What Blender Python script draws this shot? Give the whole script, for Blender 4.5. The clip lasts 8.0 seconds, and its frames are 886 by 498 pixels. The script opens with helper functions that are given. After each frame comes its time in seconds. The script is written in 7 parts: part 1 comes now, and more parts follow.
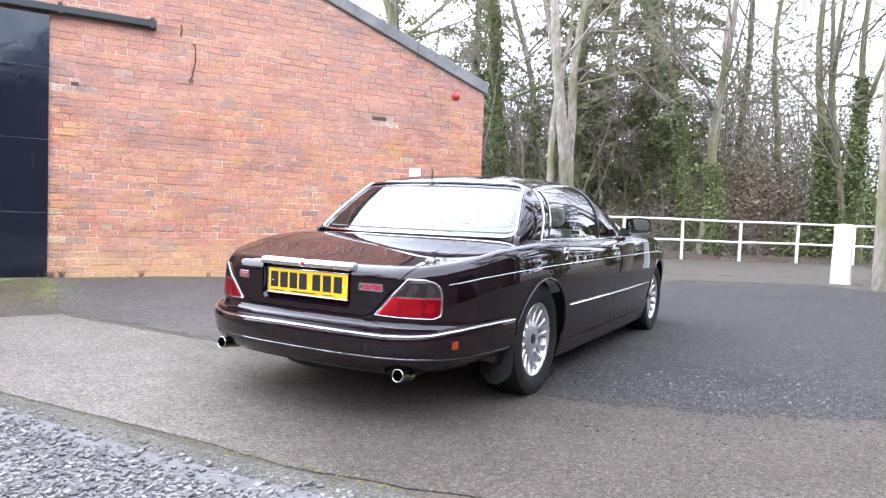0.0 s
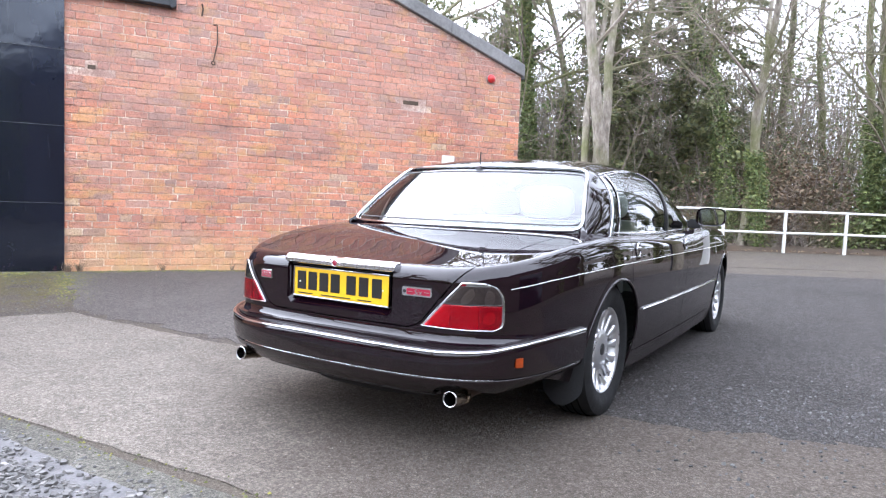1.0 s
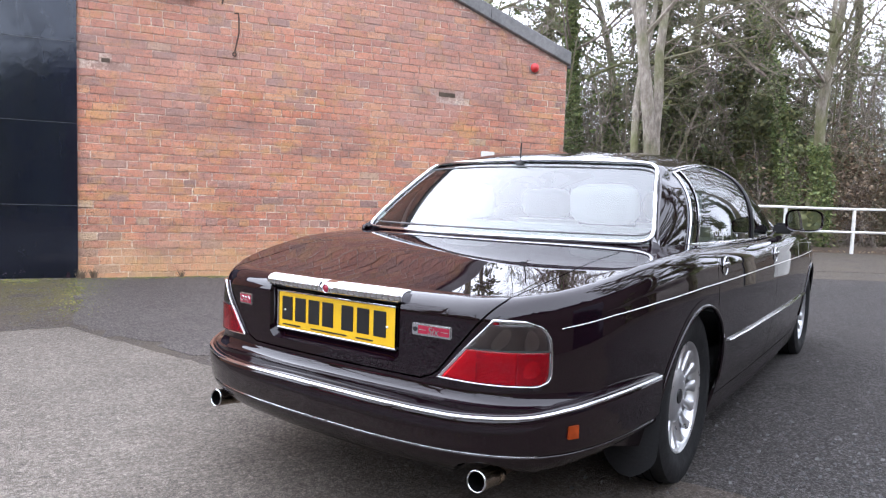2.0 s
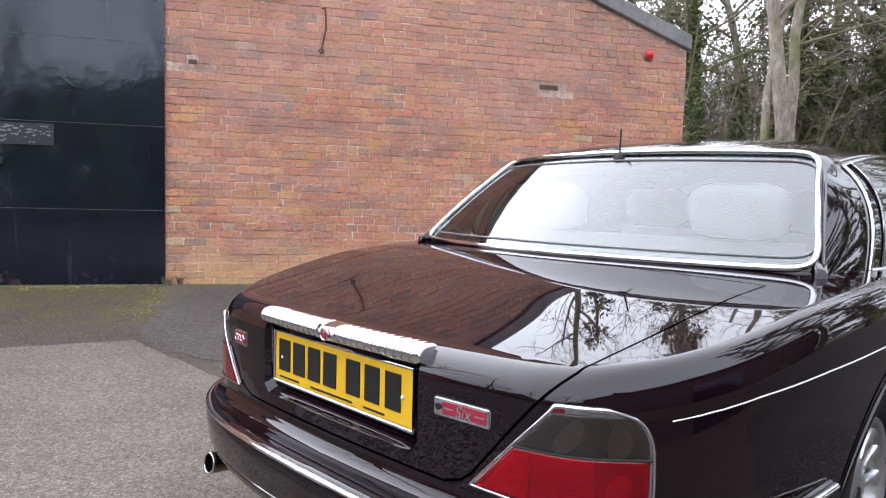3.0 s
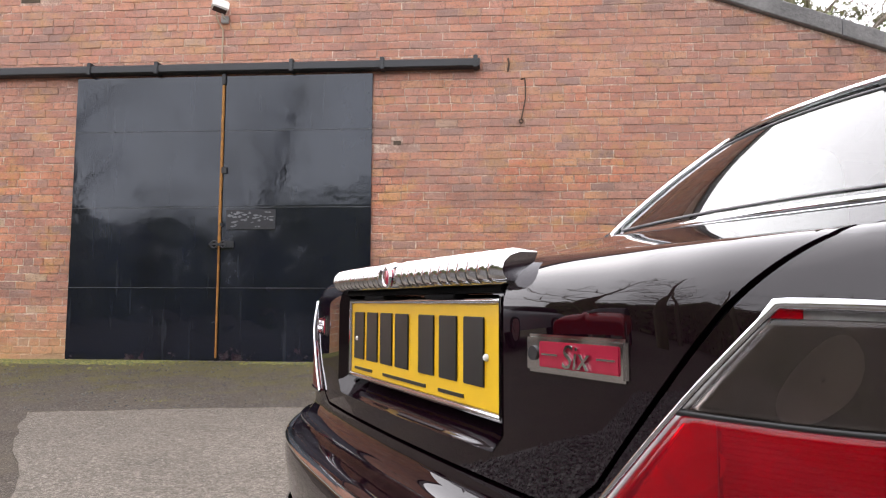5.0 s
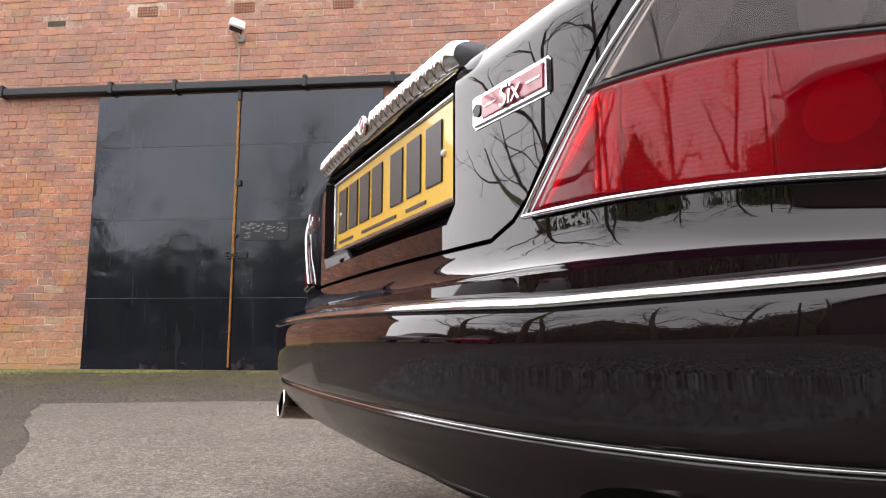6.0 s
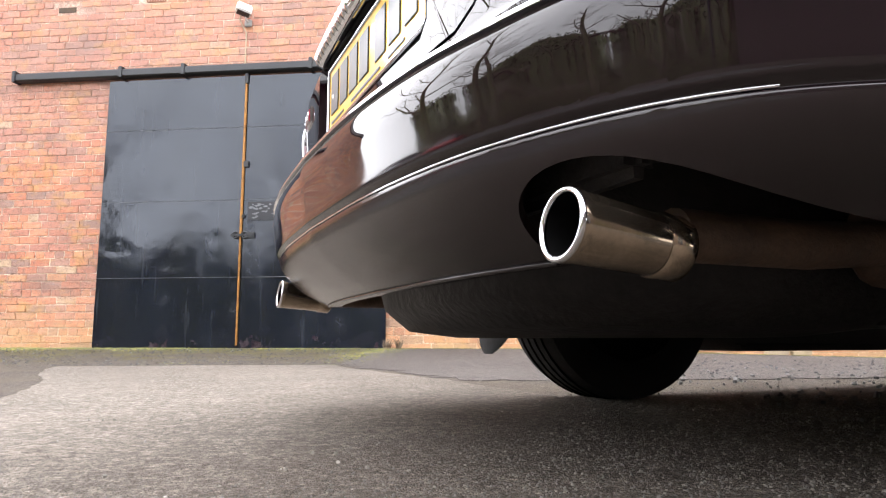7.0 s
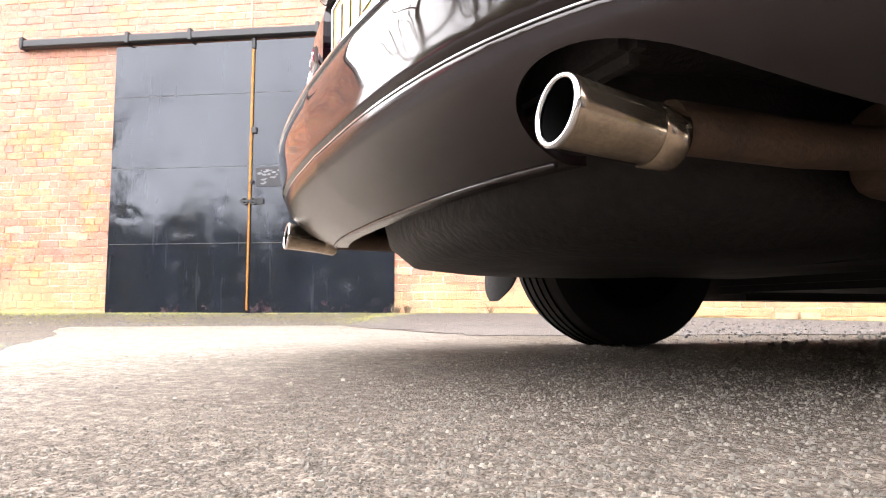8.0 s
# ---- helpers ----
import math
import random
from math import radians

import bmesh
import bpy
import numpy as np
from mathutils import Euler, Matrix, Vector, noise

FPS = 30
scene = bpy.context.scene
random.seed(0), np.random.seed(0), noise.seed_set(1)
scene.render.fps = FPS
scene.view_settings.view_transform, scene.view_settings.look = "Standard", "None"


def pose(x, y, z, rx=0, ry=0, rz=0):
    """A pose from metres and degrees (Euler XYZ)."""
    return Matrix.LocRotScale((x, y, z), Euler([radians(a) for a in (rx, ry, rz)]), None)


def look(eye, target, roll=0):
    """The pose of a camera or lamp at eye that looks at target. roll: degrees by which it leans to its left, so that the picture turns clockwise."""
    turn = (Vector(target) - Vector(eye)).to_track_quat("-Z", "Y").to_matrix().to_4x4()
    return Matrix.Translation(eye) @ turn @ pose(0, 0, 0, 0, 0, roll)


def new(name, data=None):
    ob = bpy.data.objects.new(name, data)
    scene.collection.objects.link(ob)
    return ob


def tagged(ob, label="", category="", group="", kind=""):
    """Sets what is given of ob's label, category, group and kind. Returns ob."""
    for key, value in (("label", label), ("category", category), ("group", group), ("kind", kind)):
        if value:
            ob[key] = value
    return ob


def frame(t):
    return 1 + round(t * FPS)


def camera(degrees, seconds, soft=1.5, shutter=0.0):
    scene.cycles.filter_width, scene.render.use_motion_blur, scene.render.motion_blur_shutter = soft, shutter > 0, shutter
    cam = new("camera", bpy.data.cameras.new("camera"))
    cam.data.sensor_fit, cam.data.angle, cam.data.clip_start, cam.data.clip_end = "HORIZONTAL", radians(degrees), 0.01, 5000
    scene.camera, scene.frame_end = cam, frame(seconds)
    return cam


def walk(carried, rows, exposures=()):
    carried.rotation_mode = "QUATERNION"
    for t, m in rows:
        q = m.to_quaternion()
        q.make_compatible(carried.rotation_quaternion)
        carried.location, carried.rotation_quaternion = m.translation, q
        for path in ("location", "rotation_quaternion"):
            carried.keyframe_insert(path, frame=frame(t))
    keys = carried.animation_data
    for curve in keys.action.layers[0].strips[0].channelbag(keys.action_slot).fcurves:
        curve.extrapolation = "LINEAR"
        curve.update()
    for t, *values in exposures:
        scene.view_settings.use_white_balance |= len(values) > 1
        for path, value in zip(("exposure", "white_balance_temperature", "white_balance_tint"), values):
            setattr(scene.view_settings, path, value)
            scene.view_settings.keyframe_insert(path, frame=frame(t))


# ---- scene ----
cam = camera(66.8, 8.0, soft=1.2)
PATH = [
    (0, (1.228, 0.343, 1.0), (2.236, 2.068, 0.9), 2.2),
    (0.5, (1.246, 0.592, 0.993), (2.228, 2.33, 0.878), 2.3),
    (1, (1.381, 0.882, 0.993), (2.324, 2.641, 0.861), 2.1),
    (1.2, (1.463, 1.005, 1.001), (2.391, 2.772, 0.866), 2.0),
    (2.3, (1.861, 1.643, 1.019), (2.631, 3.483, 0.878), 1.8),
    (2.5, (1.935, 1.749, 1.018), (2.656, 3.609, 0.878), 1.8),
    (3, (2.162, 2.048, 1.037), (2.68, 3.974, 0.892), 1.5),
    (3.5, (2.25, 2.341, 1.037), (2.544, 4.315, 0.906), 1.3),
    (4, (2.307, 2.553, 0.943), (2.368, 4.551, 0.866), 1.0),
    (4.2, (2.333, 2.585, 0.9), (2.32, 4.585, 0.865), 1.0),
    (5.3, (2.469, 2.582, 0.609), (2.311, 4.563, 0.827), 0.1),
    (5.5, (2.482, 2.576, 0.546), (2.315, 4.554, 0.788), 0.1),
    (6, (2.51, 2.558, 0.416), (2.319, 4.531, 0.684), 0.1),
    (6.5, (2.533, 2.524, 0.298), (2.331, 4.493, 0.584), 0.1),
    (7, (2.558, 2.516, 0.172), (2.341, 4.485, 0.443), -0.0),
    (7.5, (2.562, 2.507, 0.098), (2.332, 4.479, 0.333), -0.0),
    (8, (2.568, 2.514, 0.102), (2.323, 4.49, 0.29), -0.0),
]
EXPOSURES = [(0.0, 1.07, 5800, 13), (1.2, 0.93, 5800, 13), (2.5, 0.36, 6000, 14), (3.5, 0.26, 6250, 14), (4.2, 0.24, 6450, 14), (5.5, 0.26, 6800, 14), (6.5, 0.45, 6900, 14), (7.0, 1.17, 6600, 12), (7.5, 1.73, 6550, 13), (8.0, 2.03, 6900, 14)]
walk(cam, [(t, look(eye, target, roll)) for t, eye, target, roll in PATH], EXPOSURES)

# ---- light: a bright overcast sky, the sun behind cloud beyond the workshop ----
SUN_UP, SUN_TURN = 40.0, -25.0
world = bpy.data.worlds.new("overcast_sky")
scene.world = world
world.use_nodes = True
wn = world.node_tree.nodes
wn.clear()
w_sky = wn.new("ShaderNodeTexSky")
w_sky.sky_type = "NISHITA"
w_sky.sun_disc = False
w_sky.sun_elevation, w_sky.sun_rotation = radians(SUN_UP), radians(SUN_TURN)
w_sky.air_density, w_sky.dust_density = 1.0, 4.0
# cloud, brightened towards the hidden sun by an added glow for lid reflections
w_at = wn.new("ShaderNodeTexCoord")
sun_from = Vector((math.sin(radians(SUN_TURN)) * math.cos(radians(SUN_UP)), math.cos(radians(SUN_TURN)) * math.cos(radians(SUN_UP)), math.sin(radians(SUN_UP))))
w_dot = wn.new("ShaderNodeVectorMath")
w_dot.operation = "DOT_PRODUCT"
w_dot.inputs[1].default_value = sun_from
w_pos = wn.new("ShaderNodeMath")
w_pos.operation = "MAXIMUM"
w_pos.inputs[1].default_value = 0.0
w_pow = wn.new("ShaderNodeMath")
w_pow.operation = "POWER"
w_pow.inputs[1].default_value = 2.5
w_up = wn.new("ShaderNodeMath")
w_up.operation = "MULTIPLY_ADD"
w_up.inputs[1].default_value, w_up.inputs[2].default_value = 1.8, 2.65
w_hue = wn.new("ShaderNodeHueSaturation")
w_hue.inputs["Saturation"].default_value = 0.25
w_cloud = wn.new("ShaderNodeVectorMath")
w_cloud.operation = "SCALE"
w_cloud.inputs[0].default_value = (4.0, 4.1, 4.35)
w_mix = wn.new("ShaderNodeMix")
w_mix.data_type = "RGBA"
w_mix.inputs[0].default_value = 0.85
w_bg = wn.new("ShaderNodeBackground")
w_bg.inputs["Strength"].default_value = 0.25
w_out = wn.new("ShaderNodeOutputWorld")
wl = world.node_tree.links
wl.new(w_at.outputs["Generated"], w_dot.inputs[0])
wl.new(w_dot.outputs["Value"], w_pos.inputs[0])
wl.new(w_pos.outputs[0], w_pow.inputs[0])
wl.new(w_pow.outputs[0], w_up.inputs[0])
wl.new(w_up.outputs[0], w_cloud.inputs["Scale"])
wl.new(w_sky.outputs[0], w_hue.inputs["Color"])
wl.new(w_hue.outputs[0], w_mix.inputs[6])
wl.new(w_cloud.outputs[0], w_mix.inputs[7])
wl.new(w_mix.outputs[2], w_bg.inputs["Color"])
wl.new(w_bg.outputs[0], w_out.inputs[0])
sun = new("sun", bpy.data.lights.new("sun", "SUN"))
sun.data.energy, sun.data.angle, sun.data.color = 0.5, radians(120), (1.0, 0.97, 0.92)
sun.matrix_world = look(sun_from * 60, (0, 0, 0))

# ---- materials ----
def nodes_of(name):
    m = bpy.data.materials.new(name)
    m.use_nodes = True
    nt = m.node_tree
    return m, nt, nt.nodes["Principled BSDF"], nt.links


def tex_pos(nt, scale=(1, 1, 1), local=False):
    c = nt.nodes.new("ShaderNodeTexCoord")
    mp = nt.nodes.new("ShaderNodeMapping")
    mp.inputs["Scale"].default_value = scale
    if local:
        nt.links.new(c.outputs["Object"], mp.inputs["Vector"])
    else:
        g = nt.nodes.new("ShaderNodeNewGeometry")
        nt.links.new(g.outputs["Position"], mp.inputs["Vector"])
    return mp.outputs[0]


def noise_tex(nt, vec, scale, detail=4.0, rough=0.55):
    n = nt.nodes.new("ShaderNodeTexNoise")
    n.inputs["Scale"].default_value, n.inputs["Detail"].default_value, n.inputs["Roughness"].default_value = scale, detail, rough
    nt.links.new(vec, n.inputs["Vector"])
    return n.outputs[0]


def ramp(nt, fac, stops, mode="LINEAR"):
    r = nt.nodes.new("ShaderNodeValToRGB")
    r.color_ramp.interpolation = mode
    e = r.color_ramp.elements
    while len(e) < len(stops):
        e.new(0.5)
    for el, (p, c) in zip(e, stops):
        el.position = p
        el.color = (*c, 1) if isinstance(c, tuple) else (c, c, c, 1)
    nt.links.new(fac, r.inputs[0])
    return r.outputs[0]


def mixed(nt, fac, a, b, mode="MIX"):
    m = nt.nodes.new("ShaderNodeMix")
    m.data_type, m.blend_type = "RGBA", mode
    for sock, v in ((m.inputs[0], fac), (m.inputs[6], a), (m.inputs[7], b)):
        if isinstance(v, (int, float)):
            sock.default_value = v
        elif isinstance(v, tuple):
            sock.default_value = (*v, 1)
        else:
            nt.links.new(v, sock)
    return m.outputs[2]


def math_node(nt, op, a, b=0.0):
    m = nt.nodes.new("ShaderNodeMath")
    m.operation = op
    for sock, v in zip(m.inputs, (a, b)):
        if isinstance(v, (int, float)):
            sock.default_value = v
        else:
            nt.links.new(v, sock)
    return m.outputs[0]


def bump(nt, bsdf, height, strength=0.3, dist=0.01):
    b = nt.nodes.new("ShaderNodeBump")
    b.inputs["Strength"].default_value, b.inputs["Distance"].default_value = strength, dist
    nt.links.new(height, b.inputs["Height"])
    nt.links.new(b.outputs[0], bsdf.inputs["Normal"])


def simple(name, color, rough=0.5, metal=0.0, vary=0.15, scale=8.0, bump_s=0.0, bump_scale=60.0, local=False, coat=0.0, spec=0.5):
    """A surface of one colour with a slow variation, a fine grain and uneven gloss."""
    m, nt, b, ln = nodes_of(name)
    vec = tex_pos(nt, local=local)
    n1 = noise_tex(nt, vec, scale)
    n2 = noise_tex(nt, vec, scale * 9, 3)
    dark = tuple(c * (1 - vary) for c in color)
    light = tuple(min(1, c * (1 + vary)) for c in color)
    c1 = ramp(nt, n1, [(0.3, dark), (0.7, light)])
    c2 = mixed(nt, 0.35, c1, ramp(nt, n2, [(0.3, dark), (0.7, light)]))
    ln.new(c2, b.inputs["Base Color"])
    ln.new(ramp(nt, n1, [(0.3, max(0, rough * 0.85)), (0.7, min(1, rough * 1.15))]), b.inputs["Roughness"])
    b.inputs["Metallic"].default_value = metal
    b.inputs["Specular IOR Level"].default_value = spec
    b.inputs["Coat Weight"].default_value = coat
    b.inputs["Coat Roughness"].default_value = 0.02
    if bump_s:
        bump(nt, b, noise_tex(nt, vec, bump_scale, 5), bump_s)
    return m


def wall_weather(nt, ln, face, vec, ge):
    """Lime bloom, soot and algae that lie over bricks and joints alike."""
    cloud = noise_tex(nt, tex_pos(nt, (0.55, 0.55, 1.1)), 1.3, 6, 0.65)
    face = mixed(nt, math_node(nt, "MULTIPLY", ramp(nt, cloud, [(0.42, 0.0), (0.68, 1.0)]), 0.42), face, (0.54, 0.31, 0.22))
    bloom = noise_tex(nt, tex_pos(nt, (1, 1, 2.6)), 5.5, 7, 0.78)
    face = mixed(nt, math_node(nt, "MULTIPLY", ramp(nt, bloom, [(0.54, 0.0), (0.66, 1.0)]), 0.3), face, (0.56, 0.43, 0.36))
    soot = noise_tex(nt, tex_pos(nt, (0.8, 0.8, 2.4)), 1.0, 8, 0.75)
    face = mixed(nt, math_node(nt, "MULTIPLY", ramp(nt, soot, [(0.48, 0.0), (0.66, 1.0)]), 0.7), face, (0.22, 0.145, 0.125))
    streak = noise_tex(nt, tex_pos(nt, (1.2, 1.2, 7.0)), 2.2, 6, 0.75)
    face = mixed(nt, math_node(nt, "MULTIPLY", ramp(nt, streak, [(0.57, 0.0), (0.66, 1.0)]), 0.5), face, (0.28, 0.25, 0.24))
    ochre = noise_tex(nt, tex_pos(nt, (1, 1, 1.6)), 3.1, 6, 0.7)
    face = mixed(nt, math_node(nt, "MULTIPLY", ramp(nt, ochre, [(0.53, 0.0), (0.66, 1.0)]), 0.58), face, (0.50, 0.29, 0.11))
    pock = noise_tex(nt, vec, 34, 8, 0.8)
    face = mixed(nt, math_node(nt, "MULTIPLY", ramp(nt, pock, [(0.54, 0.0), (0.62, 1.0)]), 0.7), face, (0.14, 0.085, 0.07))
    lime = noise_tex(nt, tex_pos(nt, (1, 1, 1.3)), 27, 8, 0.85)
    face = mixed(nt, math_node(nt, "MULTIPLY", ramp(nt, lime, [(0.60, 0.0), (0.66, 1.0)]), math_node(nt, "MULTIPLY", ramp(nt, cloud, [(0.38, 0.25), (0.62, 1.0)]), 0.75)), face, (0.66, 0.58, 0.50))
    sep = nt.nodes.new("ShaderNodeSeparateXYZ")
    ln.new(ge.outputs["Position"], sep.inputs[0])
    low = ramp(nt, math_node(nt, "ADD", math_node(nt, "MULTIPLY", sep.outputs["Z"], 0.75), math_node(nt, "MULTIPLY", noise_tex(nt, vec, 2.2, 6, 0.7), 1.0)), [(0.55, 1.0), (1.9, 0.0)])
    face = mixed(nt, math_node(nt, "MULTIPLY", low, 0.55), face, (0.55, 0.37, 0.19))
    high = ramp(nt, math_node(nt, "ADD", math_node(nt, "MULTIPLY", sep.outputs["Z"], 0.22), math_node(nt, "MULTIPLY", cloud, 0.9)), [(0.85, 0.0), (1.35, 1.0)])
    face = mixed(nt, math_node(nt, "MULTIPLY", high, 0.26), face, (0.36, 0.235, 0.21))
    return mixed(nt, 1.0, face, (1.21, 1.18, 1.17), "MULTIPLY")


def brick_material():
    m, nt, b, ln = nodes_of("brick_red")
    vec = tex_pos(nt)
    oi = nt.nodes.new("ShaderNodeObjectInfo")
    ge = nt.nodes.new("ShaderNodeNewGeometry")
    rnd = math_node(nt, "FRACT", math_node(nt, "ADD", oi.outputs["Random"], ge.outputs["Random Per Island"]))
    tone = ramp(nt, rnd, [(0.0, (0.44, 0.155, 0.09)), (0.17, (0.56, 0.21, 0.115)), (0.34, (0.60, 0.255, 0.14)), (0.49, (0.38, 0.15, 0.11)), (0.62, (0.53, 0.25, 0.175)),
                          (0.73, (0.40, 0.18, 0.14)), (0.80, (0.58, 0.31, 0.15)), (0.875, (0.30, 0.19, 0.16)), (0.945, (0.155, 0.135, 0.135)), (0.988, (0.48, 0.42, 0.28))], "CONSTANT")
    tone = mixed(nt, 0.24, tone, ramp(nt, noise_tex(nt, tex_pos(nt, (1, 1, 2.2)), 4.2, 7, 0.75), [(0.32, (0.34, 0.15, 0.115)), (0.5, (0.50, 0.215, 0.14)), (0.68, (0.56, 0.33, 0.24))]))
    fine = noise_tex(nt, vec, 55, 6, 0.75)
    face = mixed(nt, math_node(nt, "MULTIPLY", ramp(nt, fine, [(0.40, 0.0), (0.72, 1.0)]), 0.6), tone, (0.50, 0.31, 0.23))
    spots = noise_tex(nt, vec, 16, 6, 0.75)
    face = mixed(nt, math_node(nt, "MULTIPLY", ramp(nt, spots, [(0.50, 0.0), (0.68, 1.0)]), 0.6), face, (0.21, 0.125, 0.10))
    ln.new(wall_weather(nt, ln, face, vec, ge), b.inputs["Base Color"])
    b.inputs["Roughness"].default_value = 0.9
    b.inputs["Specular IOR Level"].default_value = 0.2
    bump(nt, b, mixed(nt, 0.5, noise_tex(nt, vec, 90, 5, 0.7), noise_tex(nt, vec, 22, 4, 0.6)), 1.0, 0.02)
    return m


def mortar_material():
    m, nt, b, ln = nodes_of("mortar_lime")
    vec = tex_pos(nt)
    ge = nt.nodes.new("ShaderNodeNewGeometry")
    n = mixed(nt, 0.45, noise_tex(nt, vec, 2.3, 7, 0.75), noise_tex(nt, vec, 38, 6, 0.85))
    face = ramp(nt, n, [(0.38, (0.05, 0.035, 0.03)), (0.44, (0.26, 0.17, 0.13)), (0.50, (0.46, 0.35, 0.27)), (0.57, (0.80, 0.74, 0.60))])
    ln.new(wall_weather(nt, ln, face, vec, ge), b.inputs["Base Color"])
    b.inputs["Roughness"].default_value = 0.95
    bump(nt, b, noise_tex(nt, vec, 80, 5, 0.7), 0.8, 0.012)
    return m


def asphalt_material(name, base, stone, fade=False, mossy=False, speck=0.3, calm=0.0):
    """Worn tarmac: a dark binder with pale stones showing, dust and patches."""
    m, nt, b, ln = nodes_of(name)
    vec = tex_pos(nt)
    v = nt.nodes.new("ShaderNodeTexVoronoi")
    v.inputs["Scale"].default_value = 150
    ln.new(vec, v.inputs["Vector"])
    v2 = nt.nodes.new("ShaderNodeTexVoronoi")
    v2.inputs["Scale"].default_value = 330
    ln.new(vec, v2.inputs["Vector"])
    sepc = nt.nodes.new("ShaderNodeSeparateColor")
    ln.new(v.outputs["Color"], sepc.inputs[0])
    stones = ramp(nt, sepc.outputs[0], [(0.0, tuple(c * 0.4 for c in base)), (0.3, tuple(c * 0.85 for c in base)), (0.6, tuple(c * 1.05 for c in base)), (0.82, tuple(x * 0.62 + y * 0.38 for x, y in zip(base, stone))), (1.0, tuple(x * 0.2 + y * 0.8 for x, y in zip(base, stone)))])
    gap = ramp(nt, v.outputs["Distance"], [(0.30, 1.0), (0.70, 0.0)])
    sand = noise_tex(nt, vec, 420, 3, 0.8)
    stones = mixed(nt, 0.2, stones, ramp(nt, sand, [(0.3, tuple(c * 0.45 for c in base)), (0.7, tuple(c * 1.5 for c in base))]))
    col = mixed(nt, gap, tuple(c * 0.55 for c in base), stones)
    dust = noise_tex(nt, vec, 0.9, 7, 0.65)
    col = mixed(nt, math_node(nt, "MULTIPLY", ramp(nt, dust, [(0.42, 0.0), (0.68, 1.0)]), 0.5), col, tuple(min(1, c * 1.5 + 0.01) for c in base))
    damp = noise_tex(nt, vec, 0.45, 6, 0.6)
    col = mixed(nt, math_node(nt, "MULTIPLY", ramp(nt, damp, [(0.52, 0.0), (0.66, 1.0)]), 0.55), col, tuple(c * 0.42 for c in base))
    blot = noise_tex(nt, vec, 2.6, 7, 0.75)
    col = mixed(nt, math_node(nt, "MULTIPLY", ramp(nt, blot, [(0.50, 0.0), (0.64, 1.0)]), 0.4), col, tuple(c * 0.55 for c in base))
    fleck = noise_tex(nt, vec, 30, 3, 0.7)
    col = mixed(nt, math_node(nt, "MULTIPLY", ramp(nt, fleck, [(0.66, 0.0), (0.72, 1.0)]), speck), col, stone)
    grain = noise_tex(nt, vec, 120, 4, 0.85)
    col = mixed(nt, math_node(nt, "MULTIPLY", ramp(nt, grain, [(0.50, 0.0), (0.60, 1.0)]), 0.75), col, tuple(c * 0.5 for c in base))
    col = mixed(nt, math_node(nt, "MULTIPLY", ramp(nt, grain, [(0.38, 1.0), (0.47, 0.0)]), 0.6), col, tuple(0.55 * c + 0.45 * k for c, k in zip(base, stone)))
    pits = noise_tex(nt, vec, 78, 6, 0.85)
    col = mixed(nt, math_node(nt, "MULTIPLY", ramp(nt, pits, [(0.51, 0.0), (0.58, 1.0)]), 0.72), col, tuple(c * 0.40 for c in base))
    col = mixed(nt, math_node(nt, "MULTIPLY", ramp(nt, pits, [(0.40, 1.0), (0.47, 0.0)]), 0.65), col, tuple(0.5 * c + 0.5 * k for c, k in zip(base, stone)))
    rub = noise_tex(nt, vec, 9, 8, 0.85)
    col = mixed(nt, math_node(nt, "MULTIPLY", ramp(nt, rub, [(0.54, 0.0), (0.63, 1.0)]), 0.4), col, tuple(c * 0.5 for c in base))
    clump = noise_tex(nt, vec, 42, 3, 0.7)
    col = mixed(nt, 1.0, col, ramp(nt, clump, [(0.36, 0.84), (0.50, 1.0), (0.64, 1.14)]), "MULTIPLY")
    cell = nt.nodes.new("ShaderNodeTexVoronoi")
    cell.inputs["Scale"].default_value = 72
    ln.new(vec, cell.inputs["Vector"])
    shade = nt.nodes.new("ShaderNodeSeparateColor")
    ln.new(cell.outputs["Color"], shade.inputs[0])
    col = mixed(nt, 1.0, col, ramp(nt, shade.outputs[1], [(0.0, 0.85), (0.5, 1.0), (0.92, 1.09), (1.0, 1.3)]), "MULTIPLY")
    stain = noise_tex(nt, tex_pos(nt, (1.0, 1.6, 1.0)), 5.0, 7, 0.8)
    col = mixed(nt, math_node(nt, "MULTIPLY", ramp(nt, stain, [(0.56, 0.0), (0.66, 1.0)]), 0.35), col, tuple(c * 0.5 for c in base))
    if calm:
        col = mixed(nt, calm, col, ramp(nt, blot, [(0.35, tuple(c * 0.98 for c in base)), (0.65, tuple(c * 0.70 for c in base))]))
    if mossy:
        mud = noise_tex(nt, vec, 1.5, 7, 0.7)
        col = mixed(nt, math_node(nt, "MULTIPLY", ramp(nt, mud, [(0.44, 0.0), (0.60, 1.0)]), 0.55), col, mixed(nt, pits, (0.20, 0.168, 0.125), (0.075, 0.060, 0.043)))
        my = nt.nodes.new("ShaderNodeSeparateXYZ")
        ln.new(vec, my.inputs[0])
        near = math_node(nt, "ADD", math_node(nt, "MULTIPLY", my.outputs["Y"], 0.2), math_node(nt, "MULTIPLY", noise_tex(nt, vec, 2.4, 7, 0.75), 1.8))
        near = math_node(nt, "SUBTRACT", near, math_node(nt, "MULTIPLY", math_node(nt, "MAXIMUM", math_node(nt, "SUBTRACT", my.outputs["X"], 1.6), 0.0), 0.3))
        col = mixed(nt, math_node(nt, "MULTIPLY", ramp(nt, math_node(nt, "MULTIPLY", near, 0.35), [(0.84, 0.0), (0.95, 1.0)]), 0.5), col, mixed(nt, pits, (0.26, 0.225, 0.060), (0.060, 0.056, 0.020)))
